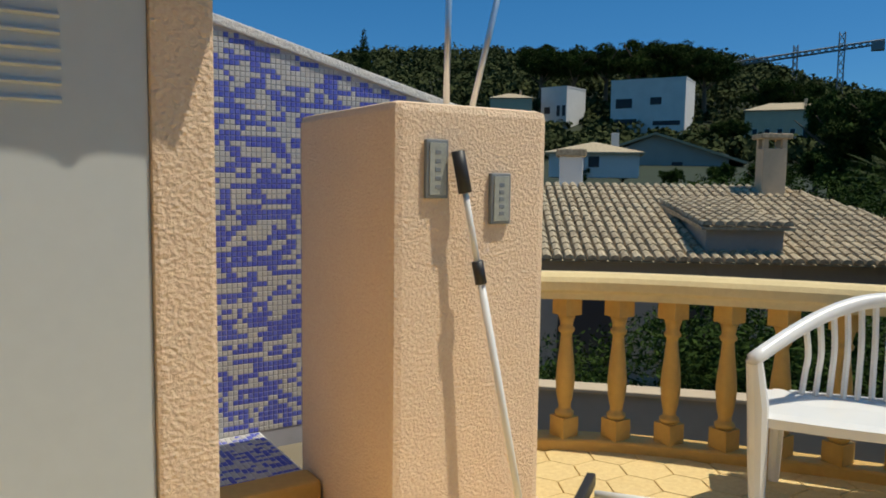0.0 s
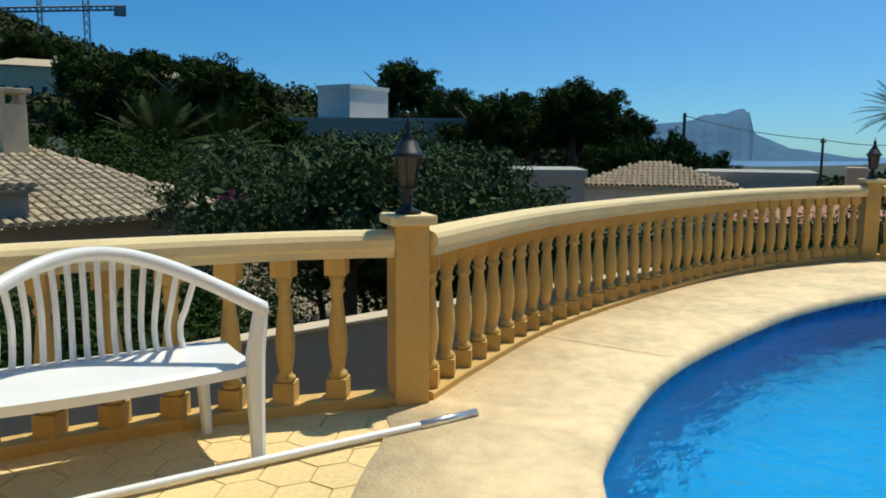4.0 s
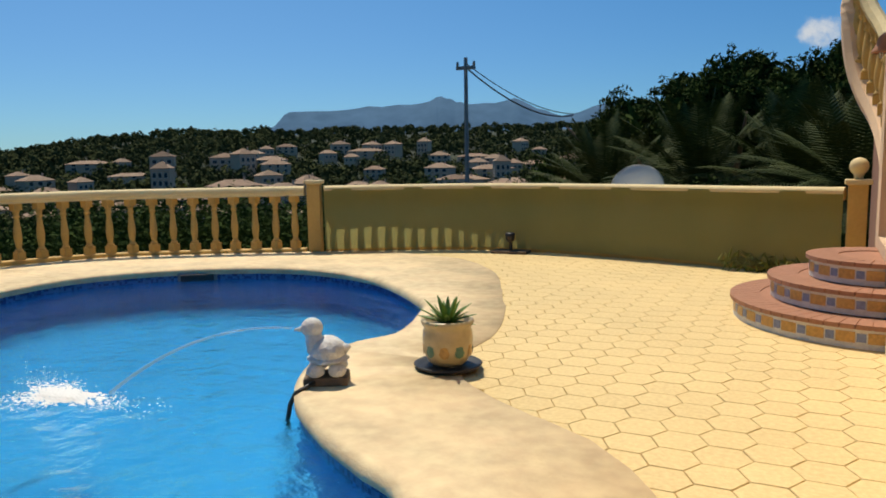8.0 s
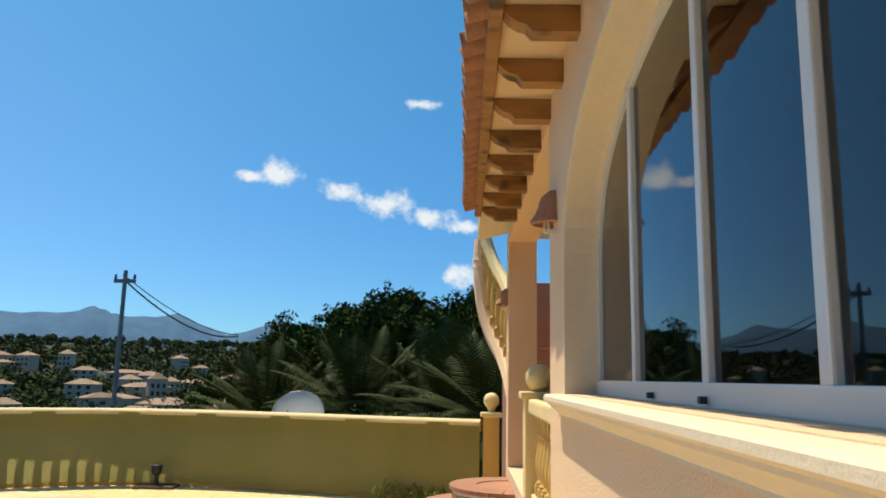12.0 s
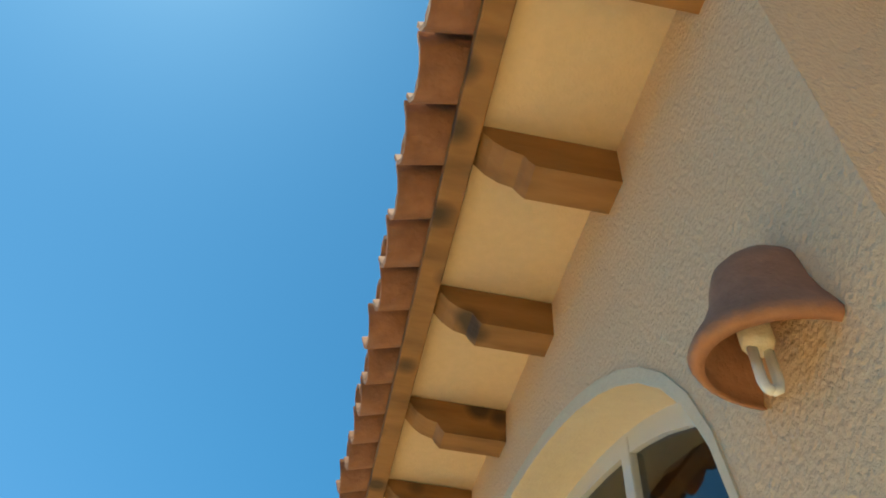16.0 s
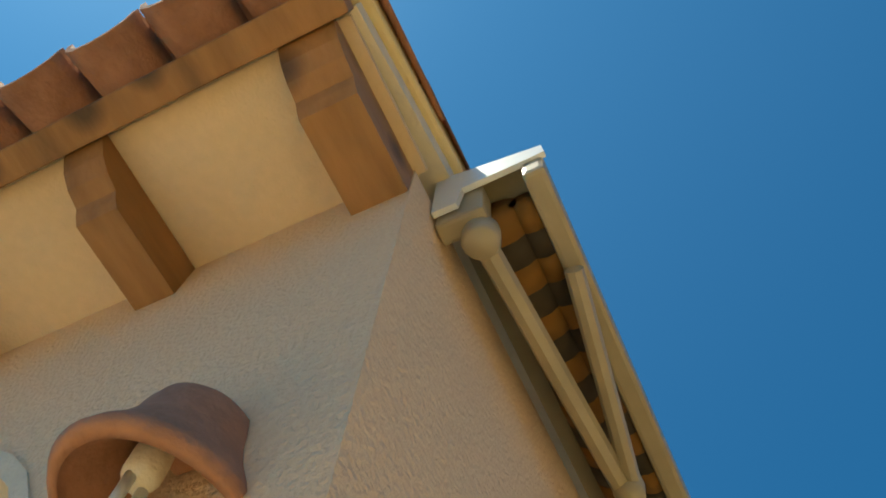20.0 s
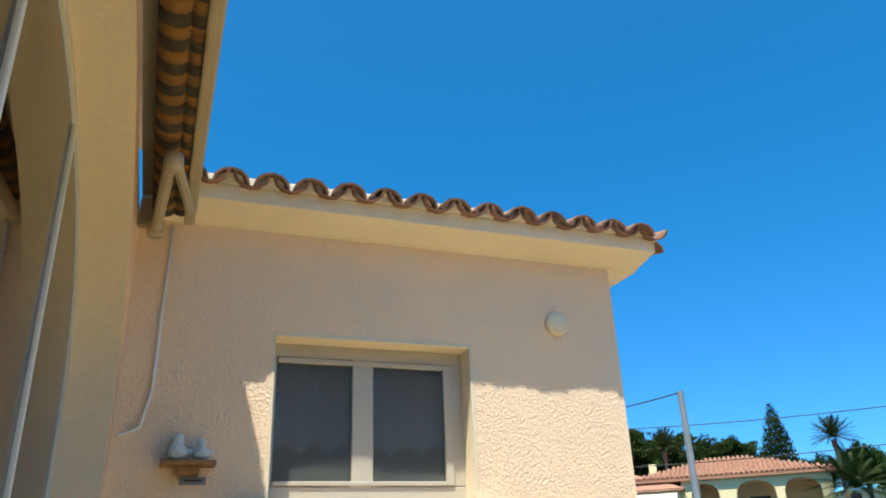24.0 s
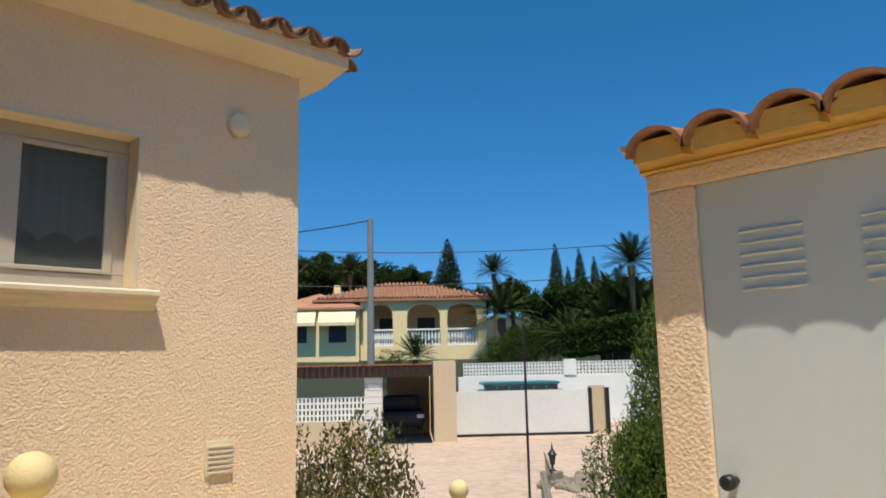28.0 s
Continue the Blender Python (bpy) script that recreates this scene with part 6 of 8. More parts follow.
ball_post(2.66, -0.515, 0.0, 1.012, 0.072)
ball_post(5.1, -4.70, -2.0, 0.19, 0.09)

# ---- hexagonal paving ----
HW, HD, GAP = 0.135, 0.115, 0.0046


def hex_outline(q):
    return [(HW - q, 0), (HW * 0.55 - q * 0.6, HD - q), (-HW * 0.55 + q * 0.6, HD - q), (-HW + q, 0), (-HW * 0.55 + q * 0.6, -HD + q), (HW * 0.55 - q * 0.6, -HD + q)]


def hex_geo(cx, cy, tilt):
    V = [(cx + x, cy + y, z + tilt * x) for q, z in ((GAP * 0.5, -0.012), (GAP * 0.5, -0.005), (GAP, 0.0)) for x, y in hex_outline(q)]
    F = [tuple(range(12, 18))]
    for k in range(6):
        j = (k + 1) % 6
        F += [(k, j, 6 + j, 6 + k), (6 + k, 6 + j, 12 + j, 12 + k)]
    return V, F


V, F = hex_geo(0, 0, 0)
me = bpy.data.meshes.new("paving_tile")
me.from_pydata(V, [], F)
M["tile_piece"] = material("tile_piece", (0.74, 0.54, 0.25), 0.75, grain=0.25, grain_scale=35, stain=0.2, stain_scale=0.9, bump=0.002, bump_scale=60, obj=0.3, hue=(0.62, 0.43, 0.19))
me.materials.append(M["tile_piece"])
pavers = empty("paving", (-1.5, 0, 0), "sand-coloured hexagonal terrace paving tiles", "paving", kind="structure")
AV, AF = [], []
single = 0
rnd = random.Random(21)
inner_xy = [(p.x, p.y) for p in offset(pool_edge, lambda p: OUT * (coping_width(p) - 0.08))]
near_box = ((-3.2, -0.6, -2.5, 0.35), (-1.1, 0.4, 2.2, 5.2))
for i in range(-52, 40):
    for j in range(-36, 104):
        cx = i * (HW * 1.55)
        cy = j * 2 * HD * 0.5 * 2 + (HD if i % 2 else 0)
        if abs(cy) > 12 or not (inside(cx, cy, DECK) or (cy > 0.5 and inside(cx - 0.14, cy, DECK))) or inside(cx, cy, inner_xy):
            continue
        if 0.3 < cx < 1.45 and -3.2 < cy < -2.1 or -1.3 < cx < -0.45 and -3.5 < cy < -2.7:
            continue
        if any(a < cx < b and c < cy < d for a, b, c, d in near_box) and single < 300:
            t_ob = new("paving_tile", me)
            t_ob.parent = pavers
            t_ob.matrix_parent_inverse = Matrix.Translation(-pavers.location)
            t_ob.matrix_basis = pose(cx, cy, rnd.uniform(-0.0015, 0.0015), 0, rnd.uniform(-0.3, 0.3), rnd.uniform(-0.5, 0.5))
            single += 1
        else:
            V, F = hex_geo(cx, cy, rnd.uniform(-0.006, 0.006))
            k0 = len(AV)
            AV += V
            AF += [tuple(k0 + q for q in f) for f in F]
me2 = bpy.data.meshes.new("paving_tiles")
me2.from_pydata(AV, [], AF)
me2.materials.append(M["tile_floor"])
ob = new("paving_tiles", me2)
ob.parent = pavers
ob.matrix_parent_inverse = Matrix.Translation(-pavers.location)
tagged(ob, kind="stuff")
# joints across the coping
for k in range(0, len(pool_edge), 17):
    p, q = pool_edge[k], coping_out[k]
    if p.x > -3.2 or p.y > 6:
        continue
    d = (q - p).normalized()
    s = Vector((-d.y, d.x, 0)) * 0.005
    bm = bmesh.new()
    a, b = p + d * 0.03, q - d * 0.01
    bm.faces.new([bm.verts.new((w.x, w.y, 0.0265 if w is a or w is b else 0.0265)) for w in (a - s, a + s)] + [bm.verts.new((w.x, w.y, 0.0185)) for w in (b + s, b - s)])
    tagged(obj("coping_joint", bm, "grout"), "dark joint across the pool coping", "joint", kind="structure")


# ---- plants ----
def leaf_cloud(blobs, count, size, mat, seed, aspect=1.6, clumps=0):
    """A mesh of many small leaf clumps spread through egg-shaped blobs: rows of (centre, radii)."""
    rg = np.random.RandomState(seed)
    vol = np.array([r[0] * r[1] * r[2] for _, r in blobs]) ** 0.7
    pick = rg.choice(len(blobs), count, p=vol / vol.sum())
    c = np.array([b[0] for b in blobs], float)[pick]
    r = np.array([b[1] for b in blobs], float)[pick]
    d = rg.normal(size=(count, 3))
    d /= np.linalg.norm(d, axis=1)[:, None]
    if clumps:
        seeds = rg.normal(size=(len(blobs), clumps, 3))
        seeds /= np.linalg.norm(seeds, axis=2)[:, :, None]
        seeds *= 0.55 + 0.45 * rg.rand(len(blobs), clumps, 1)
        centre = seeds[pick, rg.randint(clumps, size=count)]
        p = c + (centre + 0.23 * d * rg.rand(count, 1) ** 0.4) * r
    else:
        rad = 0.5 + 0.5 * rg.rand(count, 1) ** 0.6
        p = c + d * r * rad * (1 + 0.06 * rg.normal(size=(count, 1)))
    a = rg.normal(size=(count, 3))
    a /= np.linalg.norm(a, axis=1)[:, None]
    b = np.cross(a, rg.normal(size=(count, 3)))
    b /= np.linalg.norm(b, axis=1)[:, None]
    s = size * (0.6 + 0.8 * rg.rand(count, 1))
    quad = np.stack([p - a * s * aspect, p + b * s * 0.6, p + a * s * aspect, p - b * s * 0.6], 1).reshape(-1, 3)
    me = bpy.data.meshes.new("leaves")
    me.from_pydata(quad.tolist(), [], np.arange(count * 4).reshape(-1, 4).tolist())
    me.materials.append(M[mat])
    return me


def trunk_bm(h, r, limbs, seed, lean=0.3):
    rg = random.Random(seed)
    bm = bmesh.new()
    top = Vector((rg.uniform(-lean, lean), rg.uniform(-lean, lean), h))
    tube(bm, [(0, 0, -0.3), (top.x * 0.2, top.y * 0.3, h * 0.35), (top.x * 0.6, top.y * 0.6, h * 0.7), top], [r * 1.3, r, r * 0.8, r * 0.5], 9)
    for k in range(limbs):
        a = 2 * math.pi * k / limbs + rg.uniform(-0.4, 0.4)
        f = rg.uniform(0.45, 0.9)
        s = Vector((top.x * f, top.y * f, h * f))
        L = h * rg.uniform(0.25, 0.45)
        tube(bm, [s, s + Vector((math.cos(a) * L * 0.5, math.sin(a) * L * 0.5, L * 0.35)), s + Vector((math.cos(a) * L, math.sin(a) * L, L * 0.8))], [r * 0.5, r * 0.35, r * 0.15], 6)
    return bm


def crown_blobs(h, spread, squash, n, seed):
    rg = random.Random(seed)
    out = []
    for k in range(n):
        a, q = rg.uniform(0, 6.28), spread * rg.random() ** 0.6
        out.append(((q * math.cos(a), q * math.sin(a), h + squash * rg.uniform(-1, 1) * (1 - 0.6 * q / spread)), (spread * rg.uniform(0.3, 0.5), spread * rg.uniform(0.3, 0.5), squash * rg.uniform(0.35, 0.6))))
    return out


def tree(name, label, h, spread, squash, blobs, count, size, leaf, seed):
    e = empty(name, (0, 0, 0), label, "tree", name + "s around the terrace")
    part("trunk", trunk_bm(h, h * 0.035 + 0.05, 6, seed), "bark", e)
    ob = new("crown", leaf_cloud(crown_blobs(h, spread, squash, blobs, seed), count, size, leaf, seed, clumps=34))
    ob.parent = e
    ob = new("inner_foliage", leaf_cloud([(c, (r[0] * 0.62, r[1] * 0.62, r[2] * 0.62)) for c, r in crown_blobs(h, spread, squash, blobs, seed)], 2600, size * 3.2, "leaf_dark" if leaf != "leaf_olive" else "leaf_olive", seed + 1))
    ob.parent = e
    return e


def palm(name, label, h, fronds, length, seed, group="palms"):
    e = empty(name, (0, 0, 0), label, "palm", group)
    rg = random.Random(seed)
    bm = bmesh.new()
    n = max(4, int(h * 3))
    tube(bm, [(0.02 * math.sin(i), 0.02 * math.cos(i * 1.3), h * i / n - 0.3) for i in range(n + 1)], [0.17 + 0.02 * (i % 2) + 0.10 * (i > n - 3) for i in range(n + 1)], 9)
    part("trunk", bm, "bark", e)
    V, F = [], []
    for k in range(fronds):
        a = k * 2.399
        el = 1.4 - 1.5 * (k / fronds) ** 0.85 + rg.uniform(-0.1, 0.1)
        L = length * rg.uniform(0.85, 1.1)
        d = Vector((math.cos(a), math.sin(a), 0))
        side = Vector((-d.y, d.x, 0))
        prev = None
        steps_n = 36
        for i in range(steps_n + 1):
            t = i / steps_n
            p = Vector((0, 0, h)) + d * (L * t * math.cos(el) * (1 - 0.15 * t)) + Vector((0, 0, L * (t * math.sin(el) - 0.30 * t * t)))
            if prev is not None:
                w = L * 0.15 * math.sin(math.pi * min(1, 0.12 + 0.88 * t)) + 0.03
                along = (p - prev).normalized()
                for sg in (-1, 1):
                    q = prev + (side * sg * 0.85 + along * 0.6 + Vector((0, 0, -0.25))).normalized() * w
                    i0 = len(V)
                    V += [tuple(prev - along * 0.02), tuple(prev + along * 0.017 * L / 2), tuple(q)]
                    F.append((i0, i0 + 1, i0 + 2))
                i0 = len(V)
                V += [tuple(prev - side * 0.012), tuple(prev + side * 0.012), tuple(p + side * 0.008), tuple(p - side * 0.008)]
                F.append((i0, i0 + 1, i0 + 2, i0 + 3))
            prev = p
    me = bpy.data.meshes.new("fronds")
    me.from_pydata(V, [], F)
    me.materials.append(M["leaf_palm"])
    ob = new("fronds", me)
    ob.parent = e
    return e


EYE = Vector((0.2, 0.0, 1.43))


def far(yaw, d):
    return EYE.x - d * math.sin(radians(yaw)), EYE.y + d * math.cos(radians(yaw))


def height(d, elev):
    return EYE.z + d * math.tan(radians(elev))


def plant(proto, yaw, d, top=None, tall=None, turn=0, squeeze=1.0):
    """Sets a copy of a plant so that its top reaches the given angle over the horizon."""
    x, y = far(yaw, d)
    z = land(x, y) - 0.1
    k = (height(d, top) - z) / tall if top is not None else 1.0
    c = copy_thing(proto, pose(x, y, z, 0, 0, turn))
    c.scale = (k * squeeze, k * squeeze, k)
    return c


def settle(proto, yaw, d, top, tall):
    x, y = far(yaw, d)
    z = land(x, y) - 0.1
    k = (height(d, top) - z) / tall
    proto.location = (x, y, z)
    proto.scale = (k, k, k)


pine = tree("pine_tree", "dark green pine with a broad uneven crown", 6.5, 3.2, 1.9, 26, 26000, 0.060, "leaf_pine", 4)
pine2 = tree("pine_tree", "tall dark pine with gaps in its crown", 7.5, 2.4, 2.6, 28, 26000, 0.060, "leaf_dark", 9)
olive = tree("olive_tree", "grey-green olive tree with a dense rounded crown", 2.6, 2.3, 1.1, 30, 60000, 0.024, "leaf_olive", 12)
cypress = empty("cypress_tree", (0, 0, 0), "slim dark green cypress tree", "tree", "cypresses of the hillside")
part("trunk", trunk_bm(3, 0.15, 0, 2, 0.02), "bark", cypress)
ob = new("crown", leaf_cloud([((0, 0, 1.2 + 0.75 * k), (1.5 * (1 - (k / 13) ** 2) + 0.12, 1.5 * (1 - (k / 13) ** 2) + 0.12, 0.9)) for k in range(13)], 11000, 0.08, "leaf_pine", 5))
ob.parent = cypress
palm_a = palm("palm_tree", "date palm with a full crown of fronds", 9.0, 60, 3.3, 3)
palm_b = palm("palm_tree", "bushy date palm with long arching fronds", 3.0, 52, 3.4, 6)
shrub = empty("shrub", (0, 0, 0), "dense dark green garden shrub", "shrub", "shrubs below the terrace")
part("stems", trunk_bm(0.8, 0.04, 5, 3), "bark", shrub)
ob = new("foliage", leaf_cloud(crown_blobs(1.0, 1.1, 0.6, 14, 7), 10000, 0.015, "leaf_dark", 8))
ob.parent = shrub
bush = empty("flowering_bush", (0, 0, 0), "loose sunlit bush with small olive leaves", "shrub", "bushes by the drive")
part("stems", trunk_bm(1.3, 0.03, 9, 5), "bark", bush)
ob = new("foliage", leaf_cloud(crown_blobs(1.2, 0.8, 0.6, 18, 17), 7000, 0.019, "leaf_bush", 18))
ob.parent = bush
conifer = empty("conifer", (0, 0, 0), "feathery green conifer shrub beside the hut", "shrub", "bushes by the drive")
part("stems", trunk_bm(1.6, 0.05, 8, 6), "bark", conifer)
crown = [((0.0, 0.0, 0.5 + 0.2 * k), (0.95 - 0.055 * k, 0.95 - 0.055 * k, 0.35)) for k in range(12)] + crown_blobs(1.5, 0.85, 0.9, 18, 19)
ob = new("foliage", leaf_cloud(crown, 60000, 0.011, "leaf_conifer", 20, aspect=3.2))
ob.parent = conifer
# outer shell of yellow-green leaves paints the sun on the tips
ob = new("young_growth", leaf_cloud([(c, (r[0] * 1.08, r[1] * 1.08, r[2] * 1.08)) for c, r in crown], 9000, 0.009, "leaf_tip", 21, aspect=3.4))
ob.parent = conifer
tagged(ob, "yellow-green leaf tips, sunlight put into their colour")

# garden trees seen past the terrace
settle(olive, 103.0, 14, 1.3, 3.6)
plant(olive, 99.2, 15, 0.2, 3.6, 120)
settle(pine, 85.2, 62, 4.7, 8.2)
for yaw, d, top, turn in ((88.4, 66, 3.9, 80), (82.6, 70, 2.6, 140), (91.6, 60, 3.7, 20), (94, 88, 4.2, 200), (98.5, 92, 6.2, 30), (113, 44, 6.0, 60), (117, 48, 6.2, 250), (9, 34, 4.6, 100), (3.5, 30, 5.8, 10), (13.5, 38, 2.6, 300), (-3, 28, 5.6, 200), (-124, 70, 8.4, 40), (-127.5, 76, 8.0, 90), (-131, 80, 7.4, 150), (-121, 66, 8.2, 10)):
    plant(pine, yaw, d, top, 8.2, turn)
for yaw, d, top, turn in ((128.6, 222, 9.4, 20), (130.8, 228, 9.9, 80), (133.3, 226, 10.2, 140), (135.6, 230, 10.0, 210), (138.0, 226, 9.7, 260), (140.4, 228, 10.0, 310), (124.2, 196, 7.3, 50), (122.6, 198, 7.0, 150), (118.0, 180, 6.2, 90), (115.4, 176, 6.3, 190), (126.6, 150, 4.6, 10), (127.8, 148, 4.4, 60)):
    plant(pine, yaw, d, top, 8.2, turn)
settle(pine2, 6, 28, 5.9, 9.8)
for yaw, d, top, turn in ((0, 27, 6.2, 50), (11, 33, 3.8, 120), (120.5, 60, 6.4, 0), (110, 52, 5.2, 210), (91, 70, 4.0, 170), (80.2, 58, 0.9, 60), (78.4, 56, 1.2, 130), (76.6, 54, 0.4, 10), (82.4, 54, 0.8, 220), (74.8, 56, -0.6, 300), (-139, 60, 6.6, 90), (-146.5, 45, 6.0, 200), (-136.3, 62, 6.0, 40)):
    plant(pine2, yaw, d, top, 9.8, turn)
for yaw, d, top, sq in ((-139.4, 50, 2.9, 1.1), (-140.6, 46, 2.8, 1.2), (-141.2, 54, 5.4, 1.2), (-143.0, 54, 6.0, 1.2), (-145.0, 54, 6.2, 1.3), (-146.8, 54, 6.0, 1.3), (-148.4, 54, 6.4, 1.3), (-135.6, 66, 5.4, 1.3), (-133, 74, 6.2, 1.2), (-129, 78, 7.2, 1.4), (-123, 72, 7.6, 1.4)):
    plant(pine2, yaw, d, top, 9.8, yaw * 9, sq)
for yaw, d, top, turn in ((104.5, 58, 1.0, 30), (107.0, 52, 2.4, 110), (109.0, 46, 1.6, 200), (111.8, 60, 3.2, 290), (114.2, 44, 1.4, 20), (116.6, 52, 3.0, 140), (119.0, 46, 2.0, 230), (121.5, 58, 2.6, 320), (124.4, 54, 1.8, 60), (127.5, 60, 1.6, 170), (131.0, 62, 1.2, 250), (134.5, 64, 1.4, 10), (138.0, 60, 1.3, 80)):
    plant(pine2, yaw, d, top, 9.8, turn, 1.5)
settle(palm_a, 63.55, 60, 5.4, 11.5)
plant(palm_a, -137.6, 60, 8.4, 11.0, 20)
plant(palm_a, -148.0, 42, 9.4, 11.0, 70)
plant(palm_a, -126.5, 60, 8.6, 11.0, 150)
settle(palm_b, 8.5, 22, 4.4, 5.4)
for yaw, d, top, turn in ((15, 24, 2.9, 40), (2, 20, 4.6, 90), (-1.5, 17, 5.2, 30), (116, 36, 4.4, 130), (111.5, 40, 3.6, 20), (-138.1, 52, 6.6, 60), (-148.5, 44, 6.6, 10), (-147.0, 46, 7.2, 150), (-145.6, 47, 6.2, 250), (-146.0, 43, 5.2, 100), (-147.4, 42.5, 4.6, 200), (-149.4, 42, 5.0, 300), (-143.2, 43, 4.4, 20), (-131.4, 40, 2.7, 45)):
    plant(palm_b, yaw, d, top, 5.4, turn)
settle(cypress, -134.1, 70, 10.1, 11.6)
cypress.scale.x, cypress.scale.y = cypress.scale.x * 1.35, cypress.scale.y * 1.35
for yaw, d, top in ((-142.4, 62, 9.5), (-144.2, 64, 9.0), (-145.3, 66, 8.3), (-143.3, 65, 7.6), (153.8, 150, 11.6)):
    plant(cypress, yaw, d, top, 11.6, 30, 0.8)
settle(shrub, 60, 15, -3.2, 1.6)
rnd = random.Random(31)
for k in range(46):
    yaw = -8 + 112 * k / 45 + rnd.uniform(-1, 1)
    d = rnd.uniform(15.5, 19)
    plant(shrub, yaw, d, rnd.uniform(-6.0, -4.5) if yaw > 58 else rnd.uniform(-4.2, -2.6), 1.6, rnd.uniform(0, 360), rnd.uniform(1.0, 1.4))
for yaw, d, top in ((137, 9.5, -9), (128, 10, -8), (121, 10.5, -8.5), (115, 11, -8), (110, 11, -8.2), (131, 30, 0.4), (127, 30, 0.6), (118, 30, 0.8), (114, 30, 0.6)):
    plant(shrub, yaw, d, top, 1.6, yaw * 7, 1.2)
settle(bush, -125.4, 8.5, -1.2, 2.0)
bush.scale.x, bush.scale.y = bush.scale.x * 0.55, bush.scale.y * 0.55
settle(conifer, -149.6, 7.6, 3.2, 2.9)
conifer.scale.x, conifer.scale.y = conifer.scale.x * 0.6, conifer.scale.y * 0.6
for yaw, d, top in ((-139.6, 44, 3.4), (-141.2, 44, 3.0), (-138.2, 44, 2.6), (-129.4, 40, 1.2)):
    plant(shrub, yaw, d, top, 1.6, yaw * 5, 0.9)
hedge_rows = [((*far(-143.2 - 0.45 * k, 40 - 0.15 * k), height(40, 0.9 + 0.75 * q + 0.05 * k)), (0.62, 0.62, 0.42)) for k in range(18) for q in range(3)]
hedge = new("hedge", leaf_cloud(hedge_rows, 40000, 0.045, "leaf_dark", 33))
tagged(hedge, "clipped dark green hedge above the white wall", "hedge")
flowers = new("bougainvillea", leaf_cloud([((*far(111.5, 12.5), height(12.5, -4.2)), (0.3, 0.3, 0.22))], 900, 0.018, "roof_far", 35))
M["magenta_flower"] = material("magenta_flower", (0.22, 0.015, 0.12), 0.7, island=0.4)
flowers.data.materials.clear()
flowers.data.materials.append(M["magenta_flower"])
tagged(flowers, "small magenta bougainvillea in the shade", "flowering plant")


weeds = new("weeds", leaf_cloud([((-0.75, 9.36, 0.10), (0.34, 0.08, 0.13)), ((-0.35, 9.28, 0.08), (0.2, 0.07, 0.1))], 170, 0.022, "leaf_tip", 61, aspect=3.4))
tagged(weeds, "dry yellow-green weeds at the foot of the screen", "weeds", kind="stuff")


# places of the village houses, and the woods round them
rnd = random.Random(44)
SPOTS = []
while len(SPOTS) < 84:
    yaw, d = rnd.uniform(6, 58), 165 * (470 / 165) ** rnd.random()
    x, y = far(yaw, d)
    if all(math.hypot(x - p[0], y - p[1]) > 12 for p in SPOTS):
        SPOTS.append((x, y, yaw, d))


def woods(count):
    rg = np.random.RandomState(77)
    quads = []
    for _ in range(count):
        pick = rg.randint(6)
        yaw = rg.uniform(-12, 64) if pick < 3 else (rg.uniform(64, 100) if pick == 3 else rg.uniform(100, 165))
        lo, hi = (130, 950) if yaw < 64 else ((120, 500) if yaw < 100 else (115, 560))
        d = lo * (hi / lo) ** rg.rand()
        x, y = far(yaw, d)
        z = land(x, y)
        if z < -34 or any(abs(p[2] - yaw) < 500 / p[3] * 0.42 and -4 < p[3] - d < 9 for p in SPOTS):
            continue
        s = rg.uniform(3.5, 7.0) * ((1.2 if d > 235 else 0.5) if yaw > 100 else 1.0)
        w = s * rg.uniform(0.6, 0.95)
        n = 64
        u = rg.normal(size=(n, 3))
        u /= np.linalg.norm(u, axis=1)[:, None]
        u[:, 2] = np.abs(u[:, 2]) * 1.25 - 0.25
        lobes = 1 + 0.28 * np.sin(3 * np.arctan2(u[:, 1], u[:, 0]) + rg.uniform(0, 6.28)) * np.cos(2.5 * u[:, 2] + rg.uniform(0, 6.28))
        p = np.array([x, y, z + s * 0.35]) + u * np.array([w, w, s * 0.7]) * lobes[:, None]
        a = rg.normal(size=(n, 3))
        a /= np.linalg.norm(a, axis=1)[:, None]
        b = np.cross(a, u)
        b /= np.linalg.norm(b, axis=1)[:, None] + 1e-6
        q = rg.uniform(0.35, 0.85, size=(n, 1)) * (0.55 + d / 550)
        quads.append(np.stack([p - a * q, p + b * q, p + a * q, p - b * q], 1).reshape(-1, 3))
    V = np.concatenate(quads)
    me = bpy.data.meshes.new("far_woods")
    me.from_pydata(V.tolist(), [], np.arange(len(V)).reshape(-1, 4).tolist())
    me.materials.append(M["leaf_wood_haze"])
    tagged(new("far_woods", me), "pine woods on the far slopes, haze mixed into the green", "woods", kind="stuff")


woods(9500)


# ---- houses ----
def facade_frame(yaw, d, turn=0):
    """Axes for a building that faces the terrace: right, away, up, about its middle, turned on its spot."""
    f = Vector((-math.sin(radians(yaw)), math.cos(radians(yaw)), 0))
    r = Vector((f.y, -f.x, 0))
    x, y = far(yaw, d)
    return pose_axes((x, y, 0), r, f, (0, 0, 1)) @ pose(0, 0, 0, 0, 0, turn)


